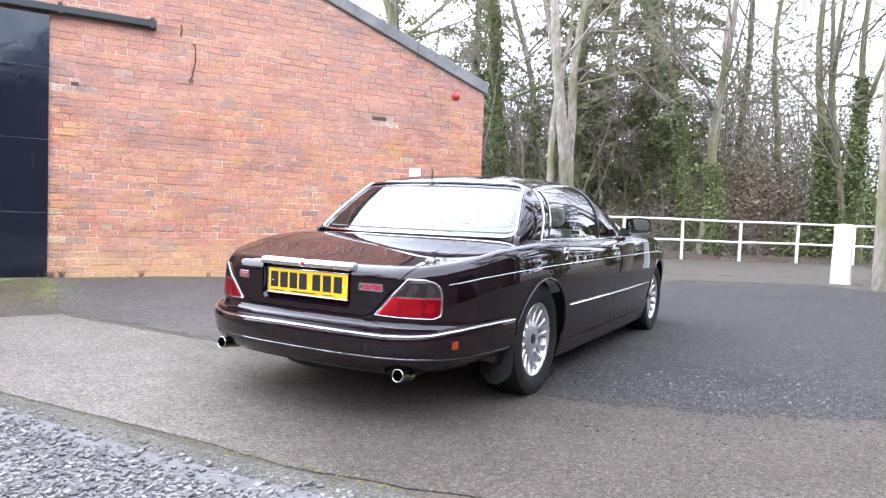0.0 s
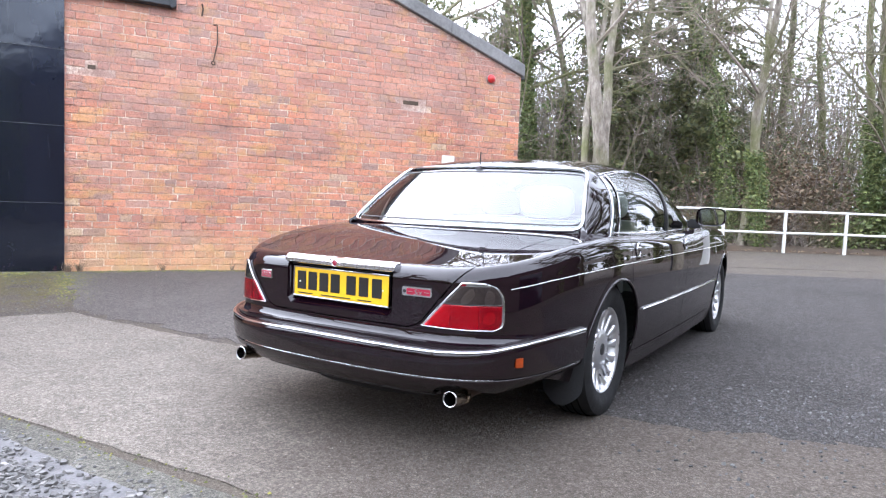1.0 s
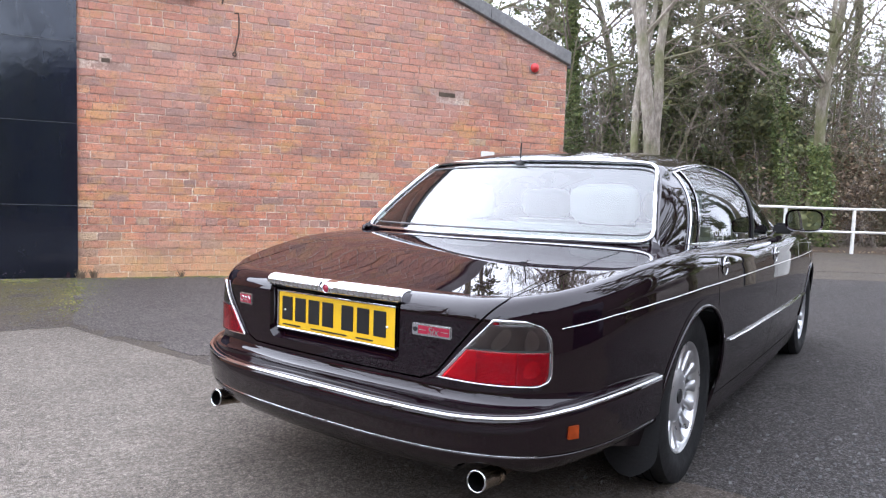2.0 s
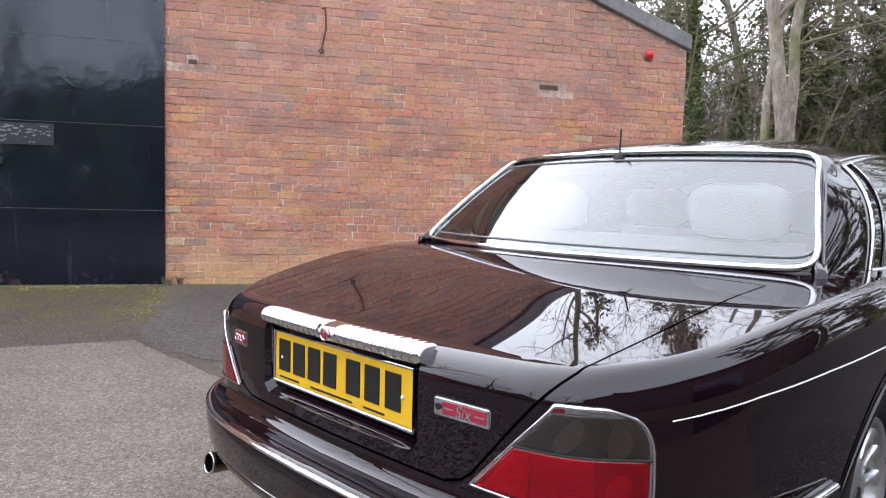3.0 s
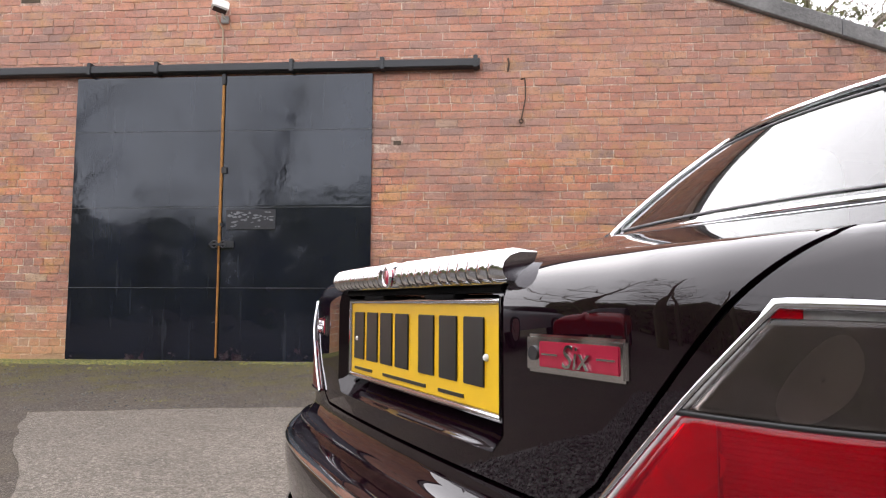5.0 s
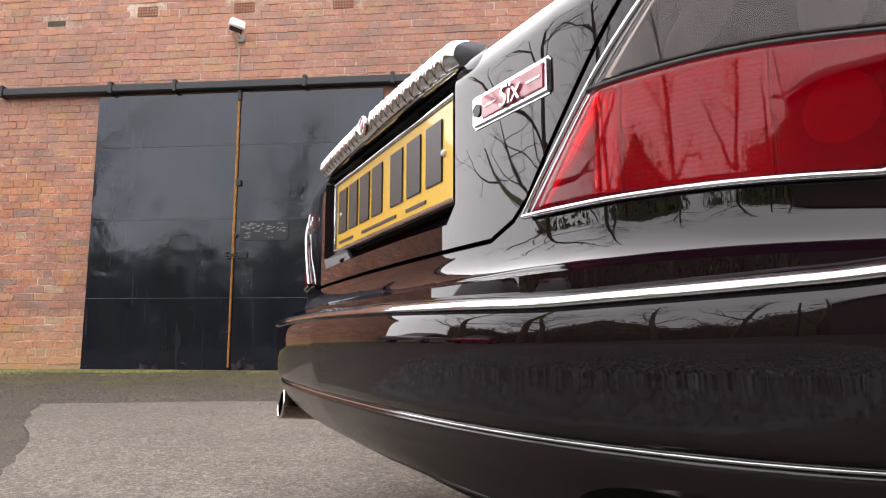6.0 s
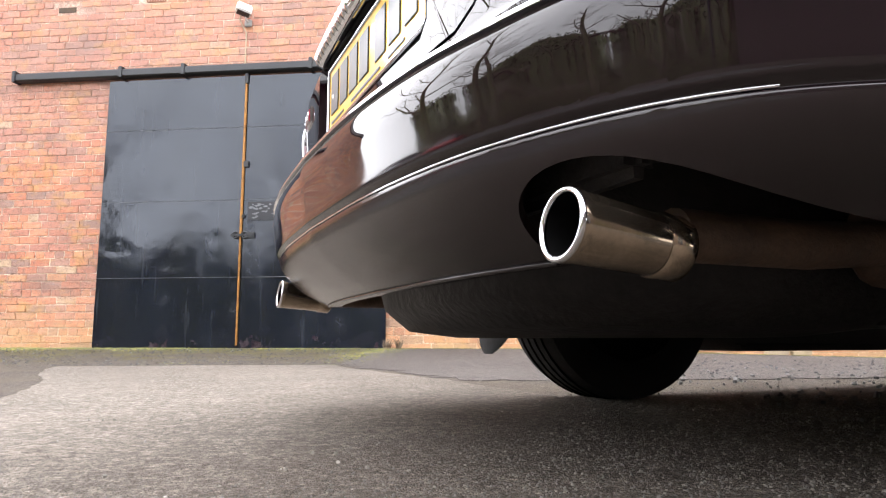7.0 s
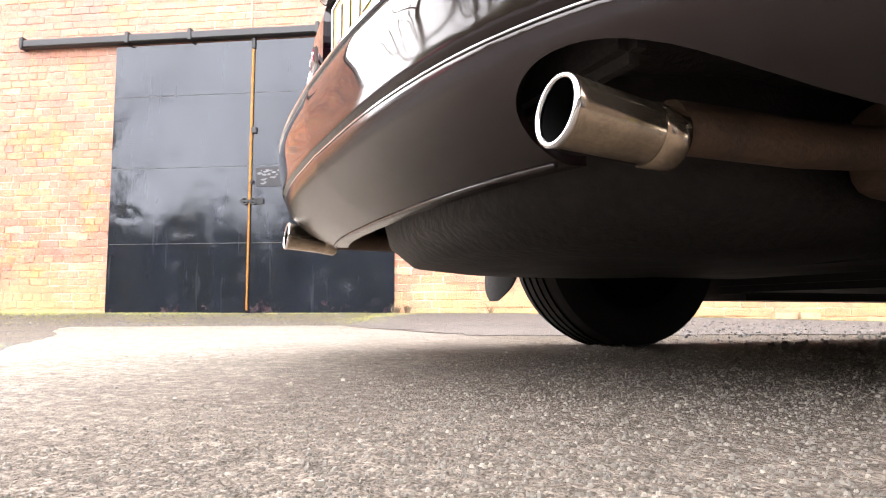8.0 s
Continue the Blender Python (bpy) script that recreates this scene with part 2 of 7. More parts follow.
    # mask of a darker tone towards larger x, with a noisy edge
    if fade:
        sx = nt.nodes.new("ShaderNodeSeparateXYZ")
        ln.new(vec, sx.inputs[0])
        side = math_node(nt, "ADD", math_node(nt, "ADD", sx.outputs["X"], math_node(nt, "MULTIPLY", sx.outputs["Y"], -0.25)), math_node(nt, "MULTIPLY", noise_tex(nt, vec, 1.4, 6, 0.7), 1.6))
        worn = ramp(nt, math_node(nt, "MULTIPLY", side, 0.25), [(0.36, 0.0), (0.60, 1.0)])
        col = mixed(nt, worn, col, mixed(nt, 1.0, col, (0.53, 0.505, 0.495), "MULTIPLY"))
    ln.new(col, b.inputs["Base Color"])
    ln.new(ramp(nt, dust, [(0.3, 0.78), (0.7, 0.98)]), b.inputs["Roughness"])
    b.inputs["Specular IOR Level"].default_value = 0.15
    h = mixed(nt, 0.5, ramp(nt, v.outputs["Distance"], [(0.0, 1.0), (0.6, 0.0)]), ramp(nt, v2.outputs["Distance"], [(0.0, 1.0), (0.6, 0.0)]))
    bump(nt, b, h, 0.9, 0.012)
    return m


def bark_material(name, a, c):
    m, nt, b, ln = nodes_of(name)
    vec = tex_pos(nt, (1, 1, 0.35))
    n = noise_tex(nt, vec, 9, 6, 0.7)
    big = noise_tex(nt, tex_pos(nt), 0.7, 4)
    col = ramp(nt, n, [(0.3, tuple(x * 0.45 for x in a)), (0.5, a), (0.72, c)])
    col = mixed(nt, math_node(nt, "MULTIPLY", ramp(nt, big, [(0.44, 0.0), (0.62, 1.0)]), 0.7), col, (0.12, 0.13, 0.035))
    ln.new(col, b.inputs["Base Color"])
    b.inputs["Roughness"].default_value = 0.9
    bump(nt, b, n, 0.8, 0.03)
    return m


def leaf_material(name, stops):
    m, nt, b, ln = nodes_of(name)
    ge = nt.nodes.new("ShaderNodeNewGeometry")
    col = ramp(nt, ge.outputs["Random Per Island"], stops)
    big = noise_tex(nt, tex_pos(nt), 0.6, 3)
    col = mixed(nt, ramp(nt, big, [(0.35, 0.0), (0.7, 0.5)]), col, tuple(x * 0.6 for x in stops[0][1]))
    ln.new(col, b.inputs["Base Color"])
    b.inputs["Roughness"].default_value = 0.55
    return m


def paint_material(name, base, flake, rough=0.25):
    """Car paint: a dark pigment coat with a hint of flake under clear lacquer, faint dust."""
    m, nt, b, ln = nodes_of(name)
    vec = tex_pos(nt, local=True)
    fl = noise_tex(nt, vec, 900, 2)
    col = mixed(nt, ramp(nt, fl, [(0.45, 0.0), (0.7, 1.0)]), base, flake)
    dirt = noise_tex(nt, vec, 6, 5)
    # a film of road dust low down
    at_z = nt.nodes.new("ShaderNodeSeparateXYZ")
    ln.new(vec, at_z.inputs[0])
    film = ramp(nt, math_node(nt, "ADD", at_z.outputs["Z"], math_node(nt, "MULTIPLY", dirt, 0.08)), [(0.355, 1.0), (0.40, 0.30), (0.445, 0.0)])
    col = mixed(nt, math_node(nt, "MULTIPLY", film, 0.06), col, (0.11, 0.09, 0.075))
    ln.new(col, b.inputs["Base Color"])
    ln.new(ramp(nt, dirt, [(0.3, rough), (0.7, rough + 0.12)]), b.inputs["Roughness"])
    b.inputs["Coat Weight"].default_value = 1.0
    ln.new(math_node(nt, "ADD", ramp(nt, dirt, [(0.35, 0.009), (0.75, 0.024)]), math_node(nt, "MULTIPLY", film, 0.20)), b.inputs["Coat Roughness"])
    b.inputs["Coat IOR"].default_value = 1.54
    b.inputs["Specular IOR Level"].default_value = 0.0
    return m


def glass_material(name, tint, ior=1.5):
    m = bpy.data.materials.new(name)
    m.use_nodes = True
    nt = m.node_tree
    nt.nodes.clear()
    fr = nt.nodes.new("ShaderNodeFresnel")
    fr.inputs["IOR"].default_value = ior
    tr = nt.nodes.new("ShaderNodeBsdfTransparent")
    tr.inputs["Color"].default_value = (*tint, 1)
    gl = nt.nodes.new("ShaderNodeBsdfGlossy")
    gl.inputs["Roughness"].default_value = 0.01
    mx = nt.nodes.new("ShaderNodeMixShader")
    out = nt.nodes.new("ShaderNodeOutputMaterial")
    nt.links.new(fr.outputs[0], mx.inputs[0])
    nt.links.new(tr.outputs[0], mx.inputs[1])
    nt.links.new(gl.outputs[0], mx.inputs[2])
    nt.links.new(mx.outputs[0], out.inputs[0])
    return m


def lens_material(name, color, rough=0.06):
    """Moulded lamp plastic with fine upright ribs under a polished face."""
    m, nt, b, ln = nodes_of(name)
    vec = tex_pos(nt, local=True)
    n = noise_tex(nt, vec, 9, 3)
    ln.new(ramp(nt, n, [(0.36, tuple(c * 0.45 for c in color)), (0.56, color), (0.70, tuple(min(1, c * 1.5) for c in color))]), b.inputs["Base Color"])
    b.inputs["Roughness"].default_value = 0.3
    b.inputs["Specular IOR Level"].default_value = 0.05
    b.inputs["Coat Weight"].default_value, b.inputs["Coat Roughness"].default_value = 1.0, 0.01
    b.inputs["Coat IOR"].default_value = 1.38
    return m


def clear_lens_material(name, tint, body, share):
    """Moulded clear plastic: a tinted see-through body with a little haze under a polished face."""
    m = bpy.data.materials.new(name)
    m.use_nodes = True
    nt = m.node_tree
    nt.nodes.clear()
    kinds = {k: nt.nodes.new("ShaderNode" + k) for k in ("Fresnel", "BsdfTransparent", "BsdfDiffuse", "BsdfGlossy", "OutputMaterial")}
    inner, outer = nt.nodes.new("ShaderNodeMixShader"), nt.nodes.new("ShaderNodeMixShader")
    kinds["Fresnel"].inputs["IOR"].default_value = 1.46
    kinds["BsdfTransparent"].inputs["Color"].default_value = (*tint, 1)
    haze = noise_tex(nt, tex_pos(nt, local=True), 9, 3)
    nt.links.new(ramp(nt, haze, [(0.35, tuple(c * 0.7 for c in body)), (0.68, tuple(c * 1.3 for c in body))]), kinds["BsdfDiffuse"].inputs["Color"])
    kinds["BsdfGlossy"].inputs["Roughness"].default_value = 0.012
    inner.inputs[0].default_value = share
    nt.links.new(kinds["BsdfTransparent"].outputs[0], inner.inputs[1])
    nt.links.new(kinds["BsdfDiffuse"].outputs[0], inner.inputs[2])
    nt.links.new(kinds["Fresnel"].outputs[0], outer.inputs[0])
    nt.links.new(inner.outputs[0], outer.inputs[1])
    nt.links.new(kinds["BsdfGlossy"].outputs[0], outer.inputs[2])
    nt.links.new(outer.outputs[0], kinds["OutputMaterial"].inputs[0])
    return m


def door_material():
    """Black gloss paint on sheet steel: mottled sheen, runs, scuffs, purple-brown and painted pale sheen low down."""
    m, nt, b, ln = nodes_of("door_black_paint")
    vec = tex_pos(nt)
    big = noise_tex(nt, tex_pos(nt, (1, 1, 0.45)), 1.6, 6, 0.65)
    runs = noise_tex(nt, tex_pos(nt, (9, 9, 0.7)), 1.2, 5, 0.7)
    col = ramp(nt, big, [(0.3, (0.004, 0.0045, 0.009)), (0.7, (0.012, 0.015, 0.026))])
    dz = nt.nodes.new("ShaderNodeSeparateXYZ")
    ln.new(vec, dz.inputs[0])
    foot = ramp(nt, math_node(nt, "ADD", dz.outputs["Z"], math_node(nt, "MULTIPLY", noise_tex(nt, vec, 2.1, 8, 0.8), 2.0)), [(0.0, 1.0), (1.35, 0.7), (1.75, 0.0)])
    # purple-brown foot; its pale patches put a hazy sheen into the colour
    col = mixed(nt, math_node(nt, "MULTIPLY", foot, 0.75), col, mixed(nt, ramp(nt, noise_tex(nt, vec, 14, 7, 0.8), [(0.45, 0.0), (0.62, 1.0)]), (0.032, 0.011, 0.019), (0.115, 0.085, 0.088)))
    col = mixed(nt, math_node(nt, "MULTIPLY", ramp(nt, runs, [(0.60, 0.0), (0.75, 1.0)]), 0.5), col, (0.05, 0.055, 0.065))
    scuff = noise_tex(nt, vec, 11, 6, 0.8)
    col = mixed(nt, math_node(nt, "MULTIPLY", ramp(nt, scuff, [(0.66, 0.0), (0.76, 1.0)]), 0.35), col, (0.12, 0.10, 0.10))
    ln.new(col, b.inputs["Base Color"])
    ln.new(ramp(nt, noise_tex(nt, vec, 2.6, 6, 0.7), [(0.30, 0.04), (0.55, 0.10), (0.75, 0.34)]), b.inputs["Roughness"])
    b.inputs["Specular IOR Level"].default_value = 0.58
    b.inputs["Specular Tint"].default_value = (0.88, 0.94, 1.0, 1.0)
    bump(nt, b, noise_tex(nt, vec, 3, 3), 0.05, 0.05)
    return m


BRICK = brick_material()
MORTAR = mortar_material()
ASPHALT = asphalt_material("asphalt_worn", (0.124, 0.106, 0.086), (0.36, 0.31, 0.29), mossy=True)
ASPHALT_DARK = asphalt_material("asphalt_dark", (0.075, 0.066, 0.061), (0.30, 0.29, 0.285), speck=0.8)
ASPHALT_GREY = asphalt_material("asphalt_grey", (0.160, 0.143, 0.131), (0.36, 0.31, 0.29), speck=0.6)
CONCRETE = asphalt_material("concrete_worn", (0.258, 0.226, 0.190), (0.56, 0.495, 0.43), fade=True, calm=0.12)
STEEL_BLACK = door_material()
GROOVE_DARK = simple("flute_shade_grime", (0.06, 0.055, 0.05), 0.6, vary=0.4, scale=60)
RAIL_BLACK = simple("rail_black_paint", (0.02, 0.022, 0.026), 0.45, vary=0.3, scale=5, bump_s=0.2)
RUST_ORANGE = simple("orange_edge", (0.34, 0.15, 0.03), 0.7, vary=0.5, scale=20)
STONE_COPING = simple("coping_stone", (0.19, 0.185, 0.18), 0.9, vary=0.4, scale=3, bump_s=0.5, bump_scale=40)
WHITE_PAINT = simple("white_paint", (0.78, 0.77, 0.73), 0.6, vary=0.1, scale=6, bump_s=0.3, bump_scale=40)
WHITE_STONE = simple("whitewashed_stone", (0.62, 0.61, 0.58), 0.85, vary=0.14, scale=7, bump_s=0.8, bump_scale=25)
SLATE = simple("roof_slate", (0.10, 0.10, 0.11), 0.8, vary=0.3, scale=2, bump_s=0.4)
PAINT = paint_material("aubergine_paint", (0.0042, 0.0014, 0.0028), (0.0115, 0.0036, 0.0072), 0.3)
CHROME = simple("chrome", (0.66, 0.66, 0.675), 0.07, metal=1.0, vary=0.04)
RUBBER = simple("black_rubber", (0.013, 0.013, 0.0135), 0.75, vary=0.35, scale=20, bump_s=0.2, local=True, spec=0.25)
MATT_BLACK = simple("matt_black", (0.006, 0.006, 0.0065), 0.85, vary=0.2, local=True, spec=0.15)
BLACK_TRIM = simple("black_trim", (0.012, 0.012, 0.013), 0.4, vary=0.2, local=True)
UNDERSIDE = simple("underbody_black", (0.020, 0.018, 0.018), 0.6, vary=0.5, scale=6, bump_s=0.4, local=True, spec=0.25)
ALLOY = simple("silver_alloy", (0.62, 0.62, 0.63), 0.3, metal=0.85, vary=0.1, scale=12, local=True)
GLASS = glass_material("car_glass", (0.70, 0.77, 0.77), 2.25)
RED_LENS = clear_lens_material("red_lens", (1.0, 0.055, 0.085), (0.50, 0.003, 0.018), 0.26)
SEAM_GREY = simple("pale_seam", (0.11, 0.115, 0.125), 0.7, vary=0.5, scale=12)
SEAL_GREY = simple("grey_seal", (0.16, 0.16, 0.165), 0.5, vary=0.2)
SMOKE_LENS = clear_lens_material("smoked_lens", (0.66, 0.60, 0.57), (0.07, 0.06, 0.058), 0.25)
LAMP_SILVER = simple("lamp_reflector", (0.72, 0.72, 0.72), 0.35, metal=0.2, vary=0.12, scale=40, local=True)
LAMP_GREY = simple("lamp_ribs", (0.5, 0.5, 0.5), 0.5, vary=0.15, scale=40, local=True)
LAMP_DARK = simple("lamp_housing", (0.22, 0.22, 0.22), 0.6, vary=0.2, scale=30, local=True)
LAMP_SMOKE = simple("lamp_inner_smoke", (0.30, 0.29, 0.28), 0.5, vary=0.5, scale=16, local=True)
AMBER = lens_material("amber_lens", (0.36, 0.055, 0.008))
YELLOW = simple("yellow_plate", (0.78, 0.47, 0.005), 0.35, vary=0.05, coat=0.6, local=True)
INK = simple("black_ink", (0.012, 0.012, 0.012), 0.35, vary=0.1)
BADGE_RED = simple("badge_enamel", (0.30, 0.012, 0.035), 0.2, vary=0.1, coat=1.0)
LEATHER = simple("grey_leather", (0.55, 0.57, 0.53), 0.55, vary=0.12, scale=10, bump_s=0.2)
EXHAUST = simple("exhaust_steel", (0.34, 0.27, 0.20), 0.14, metal=0.95, vary=0.5, scale=22, local=True)
RUSTY_STEEL = simple("rusty_exhaust", (0.070, 0.042, 0.027), 0.7, metal=0.3, vary=0.5, scale=20, bump_s=0.3, local=True)
# exhaust soot; the same near-black is painted in for shade inside wheels and holes
SOOT_SHADE = simple("soot", (0.004, 0.004, 0.004), 0.95, spec=0.03)
BARK_PALE = bark_material("bark_pale", (0.25, 0.215, 0.175), (0.44, 0.39, 0.33))
BARK_DARK = bark_material("bark_dark", (0.13, 0.12, 0.075), (0.26, 0.24, 0.16))
TWIG = bark_material("twigs", (0.23, 0.19, 0.16), (0.40, 0.345, 0.29))
IVY = leaf_material("ivy_leaves", [(0.0, (0.065, 0.095, 0.030)), (0.5, (0.15, 0.195, 0.060)), (1.0, (0.28, 0.31, 0.10))])
NEEDLES = leaf_material("conifer_needles", [(0.0, (0.085, 0.105, 0.045)), (0.6, (0.175, 0.195, 0.078)), (1.0, (0.28, 0.28, 0.11))])
DEAD_LEAVES = leaf_material("dead_leaves", [(0.0, (0.13, 0.085, 0.055)), (0.5, (0.23, 0.155, 0.095)), (1.0, (0.38, 0.29, 0.18))])
CHIPS = leaf_material("slate_chips", [(0.0, (0.070, 0.066, 0.062)), (0.5, (0.140, 0.132, 0.124)), (0.9, (0.20, 0.19, 0.178)), (1.0, (0.30, 0.285, 0.27))])
MOSS = leaf_material("moss", [(0.0, (0.06, 0.07, 0.014)), (0.5, (0.15, 0.15, 0.028)), (1.0, (0.27, 0.24, 0.05))])
PEBBLE = leaf_material("aggregate", [(0.0, (0.06, 0.052, 0.044)), (0.45, (0.10, 0.09, 0.075)), (0.88, (0.15, 0.135, 0.112)), (1.0, (0.26, 0.235, 0.195))])
PALE_GRIT = leaf_material("pale_grit", [(0.0, (0.13, 0.118, 0.10)), (0.6, (0.22, 0.20, 0.172)), (1.0, (0.36, 0.33, 0.29))])
GRIT = leaf_material("yard_grit", [(0.0, (0.035, 0.034, 0.033)), (0.6, (0.10, 0.098, 0.095)), (0.93, (0.14, 0.136, 0.13)), (1.0, (0.24, 0.235, 0.225))])
FAR_LEAF = leaf_material("far_thicket", [(0.0, (0.15, 0.14, 0.115)), (0.5, (0.25, 0.235, 0.19)), (1.0, (0.37, 0.345, 0.29))])
EARTH = simple("leaf_litter", (0.085, 0.06, 0.04), 0.95, vary=0.5, scale=3, bump_s=0.8, bump_scale=20)


# ---- geometry helpers ----
class Geo:
    """Vertices and faces gathered for one mesh."""

    def __init__(self):
        self.v, self.f = [], []

    def add(self, verts, faces):
        n = len(self.v)
        self.v += [tuple(p) for p in verts]
        self.f += [tuple(i + n for i in q) for q in faces]
        return self

    def box(self, x0, x1, y0, y1, z0, z1, b=0.0):
        """A box, with its edges chamfered by b."""
        if b <= 0:
            vs = [(x, y, z) for z in (z0, z1) for y in (y0, y1) for x in (x0, x1)]
            return self.add(vs, [(0, 2, 3, 1), (4, 5, 7, 6), (0, 1, 5, 4), (2, 6, 7, 3), (0, 4, 6, 2), (1, 3, 7, 5)])
        bm = bmesh.new()
        bmesh.ops.create_cube(bm, size=1)
        bmesh.ops.scale(bm, vec=(x1 - x0, y1 - y0, z1 - z0), verts=bm.verts)
        bmesh.ops.translate(bm, vec=((x0 + x1) / 2, (y0 + y1) / 2, (z0 + z1) / 2), verts=bm.verts)
        bmesh.ops.bevel(bm, geom=bm.edges[:], offset=b, segments=2, affect="EDGES")
        bm.verts.index_update()
        self.add([v.co for v in bm.verts], [[v.index for v in f.verts] for f in bm.faces])
        bm.free()
        return self

    def tube(self, pts, radii, seg=8, caps=True, flat=1.0):
        """A round bar along pts; flat squeezes it along its second axis."""
        pts = [Vector(p) for p in pts]
        if isinstance(radii, (int, float)):
            radii = [radii] * len(pts)
        base = len(self.v)
        side = None
        for i, p in enumerate(pts):
            d = (pts[min(i + 1, len(pts) - 1)] - pts[max(i - 1, 0)])
            d = d.normalized() if d.length > 1e-9 else Vector((0, 0, 1))
            if side is None:
                side = d.cross(Vector((0, 0, 1)) if abs(d.z) < 0.9 else Vector((1, 0, 0))).normalized()
            else:
                side = (side - d * side.dot(d)).normalized()
            up = side.cross(d)
            for k in range(seg):
                a = 2 * math.pi * k / seg
                self.v.append(tuple(p + side * (math.cos(a) * radii[i]) + up * (math.sin(a) * radii[i] * flat)))
        for i in range(len(pts) - 1):
            for k in range(seg):
                a, b = base + i * seg + k, base + i * seg + (k + 1) % seg
                self.f.append((a, b, b + seg, a + seg))
        if caps:
            self.f.append(tuple(base + k for k in reversed(range(seg))))
            self.f.append(tuple(base + (len(pts) - 1) * seg + k for k in range(seg)))
        return self

    def grid(self, rows, wrap=False):
        """A sheet through rows of points, all of one length."""
        base, n = len(self.v), len(rows[0])
        for r in rows:
            self.v += [tuple(p) for p in r]
        for i in range(len(rows) - 1):
            for k in range(n if wrap else n - 1):
                a, b = base + i * n + k, base + i * n + (k + 1) % n
                self.f.append((a, b, b + n, a + n))
        return self

    def spin(self, profile, centre, seg=32, axis="x"):
        """A turned form: profile of (along the axis, radius) round centre."""
        rows = []
        for a, r in profile:
            row = []
            for k in range(seg):
                t = 2 * math.pi * k / seg
                c, s = r * math.cos(t), r * math.sin(t)
                o = {"x": (a, c, s), "y": (s, a, c), "z": (c, s, a)}[axis]
                row.append((centre[0] + o[0], centre[1] + o[1], centre[2] + o[2]))
            rows.append(row)
        return self.grid(rows, wrap=True)

    def moved(self, m):
        self.v = [tuple(m @ Vector(p)) for p in self.v]
        return self

    def mirrored(self):
        g = Geo()
        g.v = [(-x, y, z) for x, y, z in self.v]
        g.f = [tuple(reversed(q)) for q in self.f]
        return g

    def mesh(self, name, material, smooth=True, angle=35):
        me = bpy.data.meshes.new(name)
        me.from_pydata(self.v, [], self.f)
        me.materials.append(material)
        me.update()
        if smooth:
            me.shade_smooth()
            me.set_sharp_from_angle(angle=radians(angle))
        return me


def part(name, geo, material, parent=None, label="", smooth=True, angle=62, kind=""):
    """Links gathered geometry as one mesh object, under a thing or a part if one is given."""
    ob = new(name, geo.mesh(name, material, smooth, angle))
    if parent:
        ob.parent = parent
    return tagged(ob, label, kind=kind)


def thing(name, label, category, at=(0, 0, 0), turn=0.0, group="", kind=""):
    """An Empty at the base of a thing, to hold its parts."""
    ob = new(name)
    ob.matrix_world = pose(*at, 0, 0, turn)
    ob.empty_display_size = 0.1
    return tagged(ob, label, category, group, kind)


def smooth_line(pts, n):
    """n points along a smooth line through pts."""
    pts = np.array(pts, float)
    k = len(pts) - 1
    ext = np.vstack([2 * pts[0] - pts[1], pts, 2 * pts[-1] - pts[-2]])
    out = []
    for s in np.linspace(0, k, n):
        i = min(int(s), k - 1)
        t = s - i
        p0, p1, p2, p3 = ext[i : i + 4]
        out.append(0.5 * (2 * p1 + (p2 - p0) * t + (2 * p0 - 5 * p1 + 4 * p2 - p3) * t**2 + (3 * p1 - p0 - 3 * p2 + p3) * t**3))
    return np.array(out)


# ---- the yard ----
WALL_Y, WALL_LEFT, WALL_RIGHT, EAVES, SLOPE, APEX_X = 9.487, -8.1, 7.23, 2.97, 0.354, -0.43
DOOR_L, DOOR_R, DOOR_M, DOOR_TOP, BASE = -2.03, 1.178, -0.425, 3.13, 0.095


def ground_z(x, y):
    """The yard is level, rising a hand's width to the foot of the building."""
    s = min(1.0, max(0.0, (y - 6.6) / 2.8))
    left = min(1.0, max(0.0, (6.5 - x) / 4.0))
    return 0.09 * s * s * (3 - 2 * s) * left


def ground_sheet():
    g = Geo()
    xs = [-900, -300, -100, -40, -20] + list(np.arange(-12, 24.1, 0.6)) + [32, 45, 100, 300, 900]
    ys = [-900, -300, -100, -40, -20] + list(np.arange(-9, 16.1, 0.6)) + [22, 30, 45, 100, 300, 900]
    g.grid([[(x, y, ground_z(x, y) if abs(y) < 40 else 0) for x in xs] for y in ys])
    return tagged(part("ground", g, ASPHALT), "worn grey tarmac yard with patches and dust", "ground", kind="structure")


